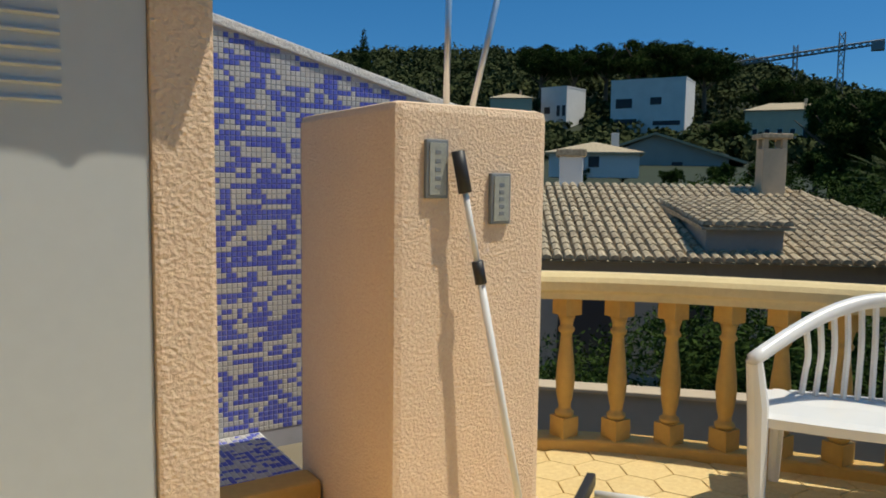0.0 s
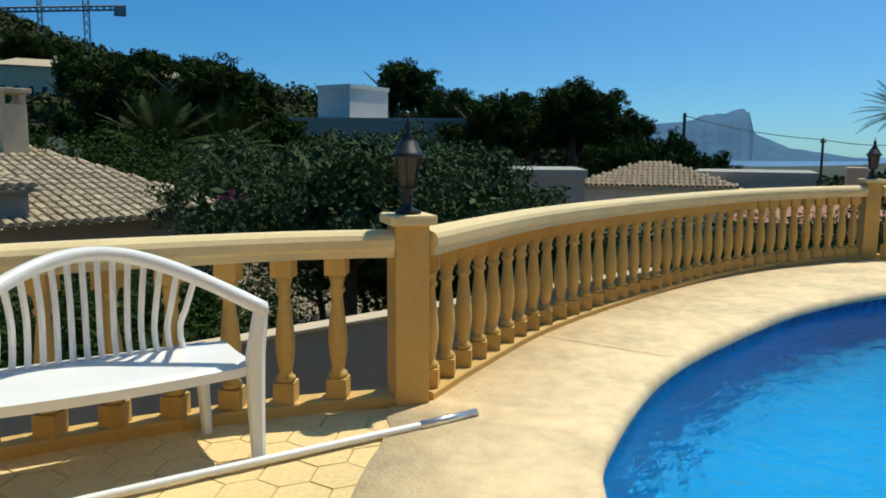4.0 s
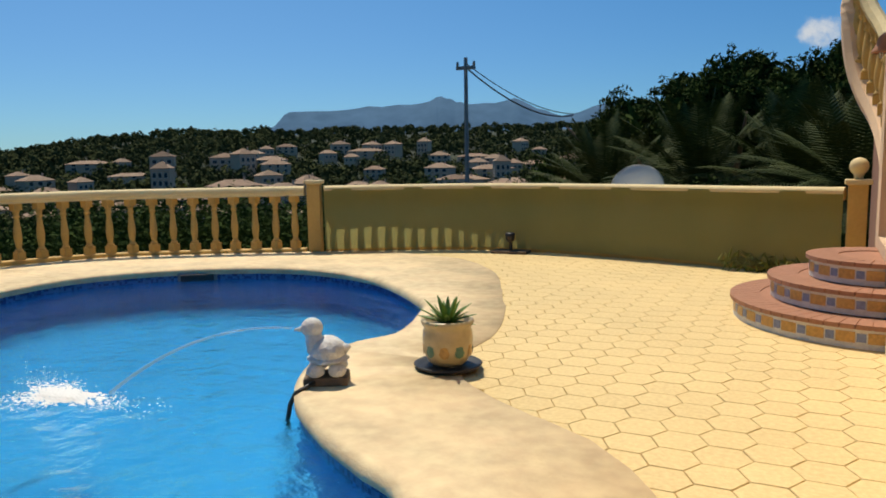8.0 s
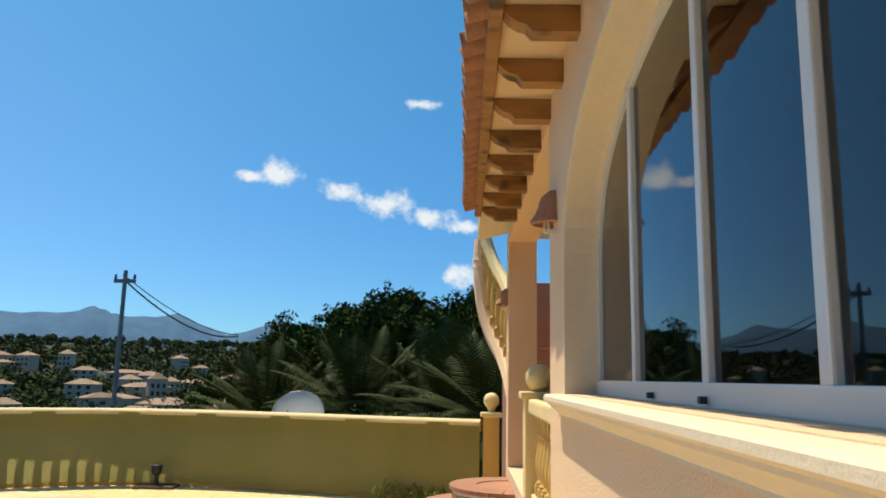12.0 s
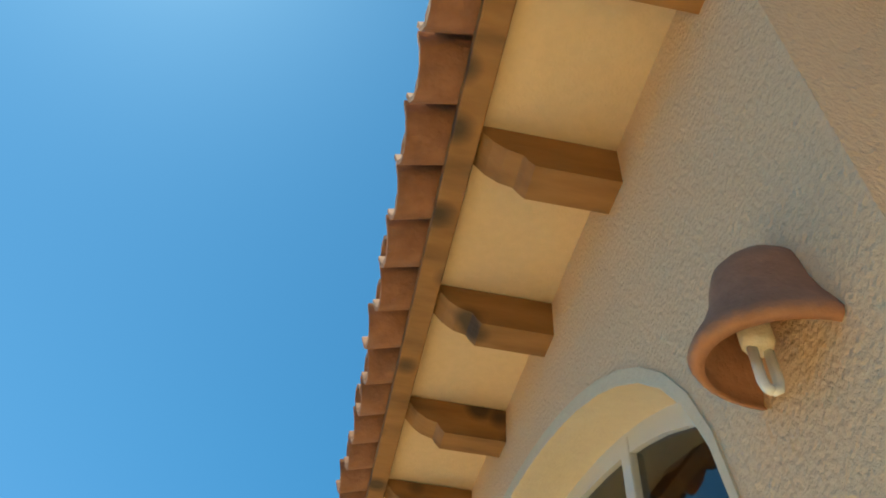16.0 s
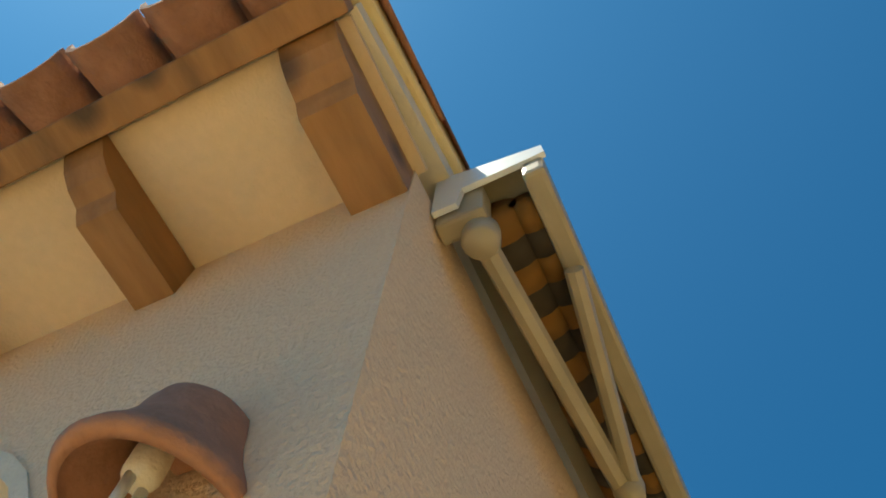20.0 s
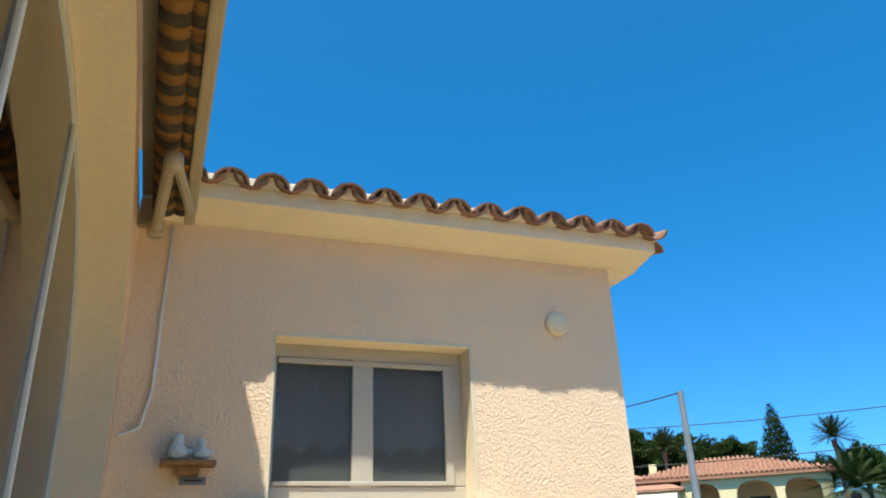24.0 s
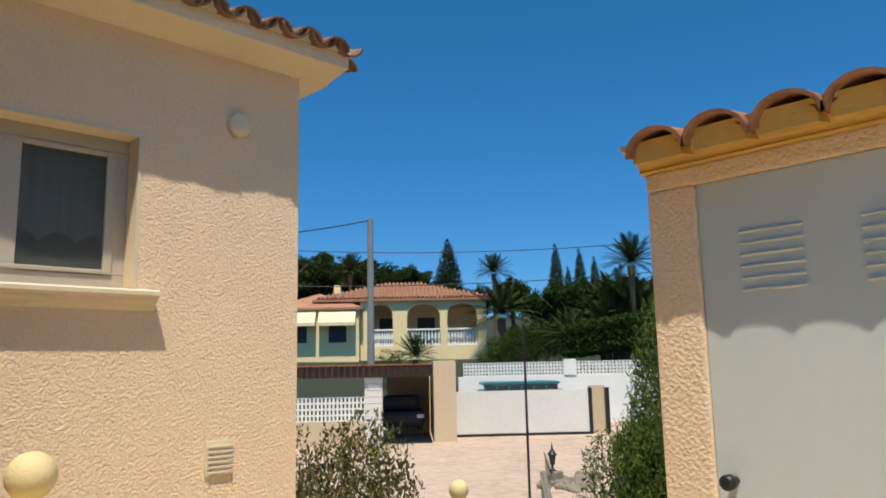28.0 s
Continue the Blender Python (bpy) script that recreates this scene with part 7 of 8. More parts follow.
def hip_roof(bm, x0, x1, y0, y1, z0, z1, over=0.4):
    x0, x1, y0, y1 = x0 - over, x1 + over, y0 - over, y1 + over
    h = min(x1 - x0, y1 - y0) / 2
    if x1 - x0 > y1 - y0:
        ridge = [(x0 + h, (y0 + y1) / 2, z1), (x1 - h, (y0 + y1) / 2, z1)]
    else:
        ridge = [((x0 + x1) / 2, y0 + h, z1), ((x0 + x1) / 2, y1 - h, z1)]
    c = [(x0, y0, z0), (x1, y0, z0), (x1, y1, z0), (x0, y1, z0)]
    v = [bm.verts.new(p) for p in c + ridge]
    low = [bm.verts.new((p[0], p[1], z0 - 0.15)) for p in c]
    fs = [(0, 1, 5, 4), (2, 3, 4, 5), (1, 2, 5), (3, 0, 4)] if x1 - x0 > y1 - y0 else [(0, 1, 4), (1, 2, 5, 4), (2, 3, 5), (3, 0, 4, 5)]
    for q in fs:
        bm.faces.new([v[i] for i in q])
    for i in range(4):
        bm.faces.new((low[i], low[(i + 1) % 4], v[(i + 1) % 4], v[i]))
    bm.faces.new(low[::-1])
    bmesh.ops.recalc_face_normals(bm, faces=bm.faces)
    return bm


def moved(bm, m):
    bmesh.ops.transform(bm, matrix=m, verts=bm.verts)
    return bm


def simple_house(m, w, dep, z0, z1, wall, roof, windows, label, ridge=1.6, name="house", flat=False, group="", chimney=True):
    """A distant house: walls, roof, chimney and windows with frames."""
    e = empty(name, m.translation + Vector((0, 0, z0)), label, "house", group)
    part("wall", moved(boxed((-w / 2, 0, z0), (w / 2, dep, z1)), m), wall, e)
    if flat:
        part("parapet", moved(boxed((-w / 2 - 0.1, -0.1, z1), (w / 2 + 0.1, dep + 0.1, z1 + 0.35)), m), wall, e)
    else:
        part("roof", moved(hip_roof(bmesh.new(), -w / 2, w / 2, 0, dep, z1, z1 + ridge), m), roof, e)
        if chimney:
            part("chimney", moved(boxed((w * 0.2, dep * 0.4, z1 + ridge * 0.3), (w * 0.2 + 0.6, dep * 0.4 + 0.6, z1 + ridge + 0.7), 0.05), m), wall, e)
    for x, z, ww, hh in windows:
        p = part("window", moved(boxed((x - ww / 2, -0.05, z), (x + ww / 2, 0.02, z + hh), 0.02), m), "white_frame", e)
        part("pane", moved(boxed((x - ww / 2 + 0.08, -0.07, z + 0.08), (x + ww / 2 - 0.08, -0.045, z + hh - 0.08)), m), "dark_inside", p)
    return e


# villas on the hill behind the bench
simple_house(facade_frame(132.6, 200, -14), 19, 12, height(200, 2.6), height(200, 7.6), "wall_white", "roof_far", [(-6, height(200, 5.6), 4.5, 2.6), (-5.5, height(200, 4.4), 6, 1.6), (2.2, height(200, 5.8), 3, 2), (5, height(200, 4.3), 7, 1.3)], "white modern two-storey villa on the hillside", flat=True, name="villa")
simple_house(facade_frame(139.4, 205, -32), 8, 10, height(205, 3.5), height(205, 7.1), "wall_white", "roof_far", [(1.5, height(205, 5.0), 1.2, 3), (3.2, height(205, 5.0), 1.2, 3), (-2, height(205, 5.2), 2, 2)], "white villa with tall windows on the hillside", flat=True, name="villa")
simple_house(facade_frame(142.6, 200), 11, 9, height(200, 4.0), height(200, 6.4), "wall_sand", "roof_tile_old", [(-2, height(200, 4.9), 2, 2), (2, height(200, 4.9), 2, 2)], "sand-coloured villa with a tiled roof", name="villa")
v2 = facade_frame(123.2, 170)
simple_house(v2, 16, 9, height(170, 1.8), height(170, 5.3), "wall_sand", "roof_tile_old", [(-6 + 2.4 * k, height(170, 2.6), 1.1, 4.2) for k in range(6)], "sand-coloured villa with a columned terrace", ridge=1.8, name="villa")
gh = empty("house", (*far(131.4, 105), height(105, 0.5)), "low house with a broad old gable among trees, shade painted grey", "house")
gfm = facade_frame(131.4, 105)
bm = bmesh.new()
face = [(-8.2, height(105, 0.2)), (8.2, height(105, 0.2)), (8.2, height(105, 2.2)), (-1.2, height(105, 3.65)), (-8.2, height(105, 2.1))]
a = [bm.verts.new((u, 0, z)) for u, z in face]
b = [bm.verts.new((u, 12, z)) for u, z in face]
bm.faces.new(a)
bm.faces.new(b[::-1])
for i in range(5):
    bm.faces.new((a[i], b[i], b[(i + 1) % 5], a[(i + 1) % 5]))
bmesh.ops.recalc_face_normals(bm, faces=bm.faces)
# the shade on the gable is put into its grey
part("wall", moved(bm, gfm), "wall_grey", gh)
for u0, u1 in ((-9.6, -1.2), (10.4, -1.2)):
    bm = bmesh.new()
    z0 = height(105, 3.65) - (height(105, 3.65) - height(105, 2.15)) * abs(u0 + 1.2) / 8.2
    slab = [bm.verts.new((u, d, z + lift)) for d in (-0.9, 12.6) for lift in (0.02, 0.34) for u, z in ((u0, z0), (u1, height(105, 3.65)))]
    for q in ((0, 1, 3, 2), (4, 6, 7, 5), (0, 4, 5, 1), (2, 3, 7, 6), (0, 2, 6, 4), (1, 5, 7, 3)):
        bm.faces.new([slab[i] for i in q])
    bmesh.ops.recalc_face_normals(bm, faces=bm.faces)
    part("roof", moved(bm, gfm), "roof_tile_old", gh)
win = part("window", moved(boxed((0.9, -0.06, height(105, 1.1)), (2.5, 0.03, height(105, 1.75)), 0.02), gfm), "wall_grey", gh)
part("pane", moved(boxed((1.0, -0.08, height(105, 1.16)), (2.4, -0.05, height(105, 1.69))), gfm), "dark_inside", win)
simple_house(facade_frame(114.3, 165), 12, 8, height(165, 3.3), height(165, 4.9), "wall_white", "roof_tile_old", [(-3, height(165, 3.7), 2, 1.6), (3, height(165, 3.7), 2, 1.6)], "white house on the wooded ridge", name="house")
simple_house(facade_frame(136.7, 60), 7, 7, height(60, 0.5), height(60, 2.4), "wall_white", "roof_tile_old", [(0, height(60, 1.2), 1, 1)], "white house with a pitched roof behind trees", ridge=1.0, name="house")

# tower crane
crane = empty("tower_crane", (*far(120.0, 300), 20), "tower crane standing over the hillside", "crane")
cf = facade_frame(120.0, 300)


def lattice(bm, a, b, w, n):
    a, b = Vector(a), Vector(b)
    ax = (b - a).normalized()
    s = ax.cross(Vector((0, 1, 0))).normalized() * w
    t = Vector((0, 1, 0)) * w
    c = [s + t, s - t, -s - t, -s + t]
    for k in range(4):
        tube(bm, [a + c[k], b + c[k]], 0.22, 4)
    for i in range(n):
        p, q = a.lerp(b, i / n), a.lerp(b, (i + 1) / n)
        for k in range(4):
            tube(bm, [p + c[k], q + c[(k + 1) % 4]], 0.14, 4)
    return bm


part("mast", moved(lattice(bmesh.new(), (0, 0, height(300, 3.5)), (0, 0, height(300, 10.2)), 0.9, 12), cf), "galvanised", crane)
part("jib", moved(lattice(bmesh.new(), (-38, 0, height(300, 8.5)), (13, 0, height(300, 9.45)), 0.7, 24), cf), "galvanised", crane)
part("counterweight", moved(boxed((9, -1.5, height(300, 8.9)), (13, 1.5, height(300, 9.5)), 0.1), cf), "galvanised", crane)
part("second_mast", moved(lattice(bmesh.new(), (-15, 8, height(300, 3.5)), (-15, 8, height(300, 9.8)), 0.7, 12), cf), "galvanised", crane)

# neighbour's house below the terrace
nb = empty("neighbour_house", (-13, -12, -2.5), "low neighbouring house with an old barrel-tiled hipped roof", "house")
NU = Vector((-0.81, 0.588, 0)).normalized()
NV = Vector((-0.588, -0.81, 0)).normalized()
NO = Vector((-8.9, -11.7, 0)) - NU * 4.5
nm = pose_axes(NO, NU, NV, (0, 0, 1))
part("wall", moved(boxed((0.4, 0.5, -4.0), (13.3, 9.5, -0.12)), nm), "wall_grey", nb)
rise = 1.47 / 5.8
bm = bmesh.new()
c = [bm.verts.new(p) for p in ((0, 0, -0.1), (14, 0, -0.1), (14, 11.6, -0.1), (0, 11.6, -0.1), (0, 5.8, 1.37), (11.3, 5.8, 1.37))]
for q in ((0, 1, 5, 4), (1, 2, 5), (2, 3, 4, 5), (3, 0, 4), (3, 2, 1, 0)):
    bm.faces.new([c[i] for i in q])
bmesh.ops.recalc_face_normals(bm, faces=bm.faces)
part("roof", moved(bm, nm), "roof_tile_old", nb)
slope_v = (NV * 5.8 + Vector((0, 0, 1.47)))
joined_tiles("roof_tiles", NO + Vector((0, 0, -0.09)), NU, slope_v, 62, 15, 0.225, 0.40, 0.105, "roof_tile_old", nb, trim=lambda u, w: u < 14 - 2.7 * w / 6.0)
hv = (NU * -2.7 + Vector((0, 0, 1.47)))
joined_tiles("hip_tiles", NO + NU * 14 + Vector((0, 0, -0.09)), NV, hv, 50, 8, 0.225, 0.40, 0.105, "roof_tile_old", nb, trim=lambda u, w: w * 1.89 < u < 11.4 - w * 1.89)
part("dormer", moved(boxed((7.85, 0.45, -0.5), (9.4, 3.0, 0.60), 0.02), nm), "wall_grey", nb, "grey rendered dormer wall")
bm = bmesh.new()
c = [bm.verts.new(p) for p in ((7.7, 0.25, 0.62), (9.55, 0.25, 0.62), (9.55, 4.6, 1.05), (7.7, 4.6, 1.05), (7.7, 0.25, 0.56), (9.55, 0.25, 0.56), (9.55, 4.6, 0.9), (7.7, 4.6, 0.9))]
for q in ((0, 1, 2, 3), (7, 6, 5, 4), (4, 5, 1, 0), (5, 6, 2, 1), (7, 4, 0, 3), (6, 7, 3, 2)):
    bm.faces.new([c[i] for i in q])
part("dormer_roof", moved(bm, nm), "roof_tile_old", nb)
joined_tiles("dormer_tiles", NO + NU * 7.7 + NV * 0.22 + Vector((0, 0, 0.62)), NU, NV * 4.3 + Vector((0, 0, 0.43)), 8, 11, 0.225, 0.40, 0.105, "roof_tile_old", nb)
chim = part("chimney", moved(boxed((10.5, 4.9, 0.8), (11.1, 5.45, 2.42), 0.02), nm), "wall_sand", nb)
part("chimney_cap", moved(boxed((10.4, 4.8, 2.67), (11.2, 5.55, 2.80), 0.03), nm), "roof_tile_old", chim)
for dx, dy in ((10.5, 4.9), (10.97, 4.9), (10.5, 5.32), (10.97, 5.32)):
    part("chimney_pier", moved(boxed((dx, dy, 2.42), (dx + 0.12, dy + 0.12, 2.67)), nm), "wall_sand", chim)
for k in range(4):
    # solid dark panels drawn for the shade inside the porch arches
    ap = arch_points(2.6 + 2.3 * k, 3.9 + 2.3 * k, -3.0, -1.6, -0.75, 12)
    bm = bmesh.new()
    bm.faces.new([bm.verts.new((u, 0.47, z)) for u, z in ap])
    r = bmesh.ops.extrude_face_region(bm, geom=list(bm.faces))
    bmesh.ops.translate(bm, vec=(0, 0.2, 0), verts=[v for v in r["geom"] if isinstance(v, bmesh.types.BMVert)])
    bmesh.ops.recalc_face_normals(bm, faces=bm.faces)
    part("porch_arch", moved(bm, nm), "dark_inside", nb, "dark arched panel painted as the shade of a porch opening")
rooftop = empty("roof_chimney", (*far(139.3, 22.0), 1.0), "white chimney with a tiled cap on the neighbouring roof", "chimney")
rm = facade_frame(139.3, 22.0)
part("chimney_body", moved(boxed((-0.34, 0, -0.4), (0.34, 0.7, height(22, 2.1)), 0.02), rm), "white_paint", rooftop)
part("cap", moved(boxed((-0.44, -0.1, height(22, 2.1)), (0.44, 0.8, height(22, 2.7)), 0.05), rm), "roof_tile_old", rooftop)

# boundary wall with a pale capping
bw = empty("boundary_wall", (-6.1, -3.1, -0.4), "grey rendered boundary wall with a pale sandy capping", "wall")
p0, p1 = Vector((-2.2, -7.0, 0)), Vector((-11.5, 2.2, 0))
bx = (p1 - p0).normalized()
bmx = pose_axes(p0, bx, (-bx.y, bx.x, 0), (0, 0, 1))
LB = (p1 - p0).length
part("body", moved(boxed((0, -0.08, -3.2), (LB, 0.08, -0.46)), bmx), "wall_grey", bw)
part("capping", moved(boxed((0, -0.13, -0.46), (LB, 0.13, -0.42), 0.01), bmx), "wall_sand", bw)

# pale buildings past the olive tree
# this front's shade is painted as grey
simple_house(facade_frame(100.2, 63, -8), 15.5, 9, height(63, -4), height(63, 2.0), "wall_grey", "roof_far", [(6.3, height(63, -0.6), 1.6, 1.6)], "long flat-roofed house behind the olive tree, shade painted grey", flat=True, name="house")
simple_house(facade_frame(103.4, 65, -42), 3.6, 5.2, height(65, 1.6), height(65, 4.4), "wall_white", "roof_far", [], "white rooftop block of the flat-roofed house", flat=True, name="rooftop_block")
simple_house(facade_frame(89.8, 30), 5.6, 6, -4.0, height(30, -2.2), "wall_grey", "roof_tile_old", [], "plain grey-walled flat-roofed house below the trees", flat=True, name="house")
M["roof_tile_worn"] = material("roof_tile_worn", (0.30, 0.22, 0.14), 0.9, grain=0.5, grain_scale=10, stain=0.6, stain_scale=3, island=0.75, hue=(0.12, 0.085, 0.055))
lm = facade_frame(79.4, 34)
low = simple_house(lm, 6.6, 5.6, -5.0, height(34, -2.7), "wall_white", "roof_tile_old", [(0, -2, 1, 1)], "low house with a weathered tiled roof", ridge=1.05, name="house", chimney=False)
joined_tiles("roof_tiles", lm @ Vector((-3.7, -0.4, height(34, -2.7) + 0.01)), lm.to_3x3() @ Vector((1, 0, 0)), lm.to_3x3() @ Vector((0, 3.2, 1.05)), 33, 8, 0.225, 0.40, 0.105, "roof_tile_worn", low, trim=lambda u, w: w * 0.95 < u < 7.4 - w * 0.95)
simple_house(facade_frame(68.6, 24), 4, 5, -6.0, height(24, -5.0), "wall_sand", "roof_far", [(0, -3, 1, 1)], "house below the terrace with orange tiles", ridge=0.9, name="house")

# wall turned from the sun, its shade put into the grey
simple_house(facade_frame(72.6, 40), 5.6, 6, -6.0, height(40, -2.0), "wall_grey", "roof_tile_old", [], "plain flat-roofed house, wall shade painted in as grey", flat=True, name="house")

# the village across the valley
VILLAGE = []
M["roof_village"] = material("roof_village", (0.30, 0.19, 0.12), 0.9, grain=0.4, grain_scale=2, stain=0.5, stain_scale=0.5, obj=0.5, hue=(0.36, 0.27, 0.19))
M["wall_pink"] = material("wall_pink", (0.52, 0.37, 0.27), 0.85, stain=0.2, stain_scale=0.6, grain=0.1, grain_scale=8)
for n, (wall, roof) in enumerate((("wall_pink", "roof_village"), ("wall_pink", "roof_village"), ("wall_pink", "roof_village"), ("wall_pink", "roof_village"))):
    w = (12, 15, 10, 17)[n]
    proto = simple_house(Matrix.Identity(4), w, 9, -3, (5.5, 4.0, 6.5, 5.0)[n], wall, roof, [(-w * 0.3 + w * 0.3 * k, z, 1.8, 1.7) for k in range(3) for z in ((0.8, 3.4) if n != 1 else (0.9,))], "pale tiled-roof house in the village across the valley", ridge=2.2, name="village_house", group="houses across the valley")
    VILLAGE.append(proto)
rnd = random.Random(45)
for k, (x, y, yaw, d) in enumerate(SPOTS):
    m = pose(x, y, land(x, y) + 0.8, 0, 0, yaw + rnd.uniform(-60, 60)) @ Matrix.Diagonal((rnd.uniform(0.6, 1.2), rnd.uniform(0.6, 1.1), rnd.uniform(0.7, 1.15), 1))
    if k < 4:
        VILLAGE[k].matrix_basis = m
    else:
        copy_thing(VILLAGE[k % 4], m)

# ---- sea rock and mountains ----
def ridge(name, yaws, elevs, d, base, label):
    bm = bmesh.new()
    front, top, back = [], [], []
    n = 60
    for i in range(n + 1):
        f = i / n * (len(yaws) - 1)
        k = min(int(f), len(yaws) - 2)
        yaw = yaws[k] + (yaws[k + 1] - yaws[k]) * (f - k)
        el = elevs[k] + (elevs[k + 1] - elevs[k]) * (f - k)
        h = height(d, el) + d * 0.0022 * noise.noise(Vector((f * 3.1, d * 0.01, 0)))
        x, y = far(yaw, d)
        top.append(bm.verts.new((x, y, h)))
        x, y = far(yaw, d - 350 - 80 * noise.noise(Vector((f * 2, 1, 0))))
        mid = bm.verts.new((x, y, base + (h - base) * (0.45 + 0.15 * noise.noise(Vector((f * 4, 7, 0))))))
        x, y = far(yaw, d - 800)
        front.append((bm.verts.new((x, y, base)), mid))
        x, y = far(yaw, d + 500)
        back.append(bm.verts.new((x, y, base)))
    for i in range(n):
        bm.faces.new((front[i][0], front[i + 1][0], front[i + 1][1], front[i][1]))
        bm.faces.new((front[i][1], front[i + 1][1], top[i + 1], top[i]))
        bm.faces.new((top[i], top[i + 1], back[i + 1], back[i]))
    bmesh.ops.recalc_face_normals(bm, faces=bm.faces)
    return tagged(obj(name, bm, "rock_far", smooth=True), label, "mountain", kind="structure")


ridge("sea_rock", (84, 82, 80.3, 77.2, 76.0, 74.6, 73.5, 73.0, 72.6, 70.2, 66, 63), (0.2, 1.3, 1.9, 2.1, 2.55, 2.65, 3.0, 2.7, 1.25, 0.2, -0.4, -0.7), 4000, -40, "rock rising from the sea, haze painted in blue")
ridge("mountain_range", (46, 42, 39.4, 38.3, 37.4, 35, 32.2, 29, 27.8, 26.9, 25.8, 24.8, 22.5, 21.2, 19.6, 17.8, 16.5, 15.2, 13.5, 11, 6, -8), (0.4, 1.4, 2.25, 3.35, 3.4, 3.4, 3.72, 3.8, 4.0, 4.45, 4.05, 3.8, 3.85, 4.2, 3.4, 2.8, 3.0, 3.5, 3.85, 3.2, 2.0, 1.0), 4200, -40, "mountain range on the horizon, haze painted in blue")


# ---- poles and wires ----
def wire(bm, a, b, sag, r):
    a, b = Vector(a), Vector(b)
    tube(bm, [a.lerp(b, t) - Vector((0, 0, sag * 4 * t * (1 - t))) for t in (i / 12 for i in range(13))], r, 4)


def utility_pole(x, y, z0, z1, r, mat, label, arm=0.0):
    e = empty("utility_pole", (x, y, z0), label, "utility pole", "utility poles")
    bm = bmesh.new()
    tube(bm, [(x, y, z0), (x, y, (z0 + z1) / 2), (x, y, z1)], [r, r * 0.85, r * 0.7], 8)
    part("shaft", bm, mat, e)
    if arm:
        part("crossarm", boxed((x - arm, y - 0.05, z1 - 0.35), (x + arm, y + 0.05, z1 - 0.25)), mat, e)
        for s in (-0.9, 0, 0.9):
            bm = bmesh.new()
            lathe(bm, [(0.03, 0), (0.05, 0.05), (0.03, 0.14)], 6, (x + s * arm, y, z1 - 0.25))
            part("insulator", bm, "galvanised", e)
    return e


px, py = far(25.3, 23)
utility_pole(px, py, land(px, py) - 0.2, height(23, 7.0), 0.085, "galvanised", "slim utility pole with cables beyond the terrace", 0.3)
bm = bmesh.new()
qx, qy = far(17.2, 34)
wire(bm, (px, py, height(23, 6.6)), (qx, qy, height(34, 2.8)), 0.35, 0.018)
wire(bm, (px, py, height(23, 6.3)), (qx, qy, height(34, 2.7)), 0.5, 0.03)
tagged(obj("cable", bm, "black_plastic"), "dark overhead cables hanging from the utility pole", "cable")
px, py = far(77.4, 60)
utility_pole(px, py, land(px, py) - 0.2, height(60, 2.7), 0.16, "bark", "wooden utility pole before the sea rock", 0.5)
qx, qy = far(62, 75)
rx, ry = far(68.3, 66)
utility_pole(rx, ry, land(rx, ry) - 0.2, height(66, 0.9), 0.14, "bark", "wooden utility pole down the slope", 0.5)
bm = bmesh.new()
wire(bm, (px, py, height(60, 2.5)), (rx, ry, height(66, 0.8)), 0.3, 0.03)
wire(bm, (rx, ry, height(66, 0.8)), (qx, qy, height(75, 0.7)), 0.4, 0.03)
tagged(obj("cable", bm, "black_plastic"), "dark overhead cables crossing the valley", "cable")
px, py = far(-127.9, 23.5)
street = utility_pole(px, py, -0.9, height(23.5, 11.3), 0.13, "galvanised", "galvanised street pole beside the carport")
bm = bmesh.new()
qx, qy = far(-110, 30)
wire(bm, (px, py, height(23.5, 11.2)), (qx, qy, height(30, 9.5)), 0.3, 0.02)
qx, qy = far(-155, 60)
wire(bm, (*far(-118, 55), height(55, 9.0)), (qx, qy, height(60, 9.0)), 0.8, 0.03)
wire(bm, (*far(-118, 55), height(55, 6.2)), (qx, qy, height(60, 6.8)), 0.6, 0.03)
tagged(obj("cable", bm, "black_plastic"), "dark overhead cables above the neighbouring villa", "cable")

# ---- villa and drive beyond the hut ----
vm = facade_frame(-131, 52)
D52 = 52.0


def vz(e):
    return height(D52, e)


villa = empty("arcade_villa", vm.translation + Vector((0, 0, vz(0.7))), "cream villa with a three-arched terrace and orange tiled roof", "house")


def on_v(u, z, d):
    return vm @ Vector((u, d, z))


arches = [arch_points(a, b, vz(1.55), vz(3.6), vz(4.75), 16) for a, b in ((-2.85, -1.15), (-0.15, 2.15), (2.65, 4.75))]
aw = wall_with_openings("arcade_wall", on_v, -3.4, 5.4, vz(0.2), vz(5.15), arches, 0.4, "wall_yellow", villa)
part("rear_wall", moved(boxed((-3.4, 3.2, vz(0.2)), (5.4, 8.5, vz(5.1))), vm), "wall_yellow", villa)
part("side_wall", moved(boxed((5.1, 0.41, vz(0.2)), (5.4, 3.2, vz(5.1))), vm), "wall_yellow", villa)
part("terrace_slab", moved(boxed((-3.4, 0.41, vz(1.3)), (5.1, 3.2, vz(1.55))), vm), "wall_sand", villa)
part("roof", moved(hip_roof(bmesh.new(), -6.4, 5.5, 0, 8.6, vz(5.15), vz(6.75), 0.3), vm), "roof_far", villa)
joined_tiles("roof_tiles", vm @ Vector((-6.7, -0.3, vz(5.18))), vm.to_3x3() @ Vector((1, 0, 0)), vm.to_3x3() @ Vector((0, 4.6, vz(6.75) - vz(5.15))), 41, 10, 0.30, 0.5, 0.13, "roof_far", villa, trim=lambda u, w: w < u < 12.5 - w)
part("terrace_door", moved(boxed((0.6, 3.13, vz(1.6)), (1.9, 3.19, vz(3.9))), vm), "dark_inside", villa)
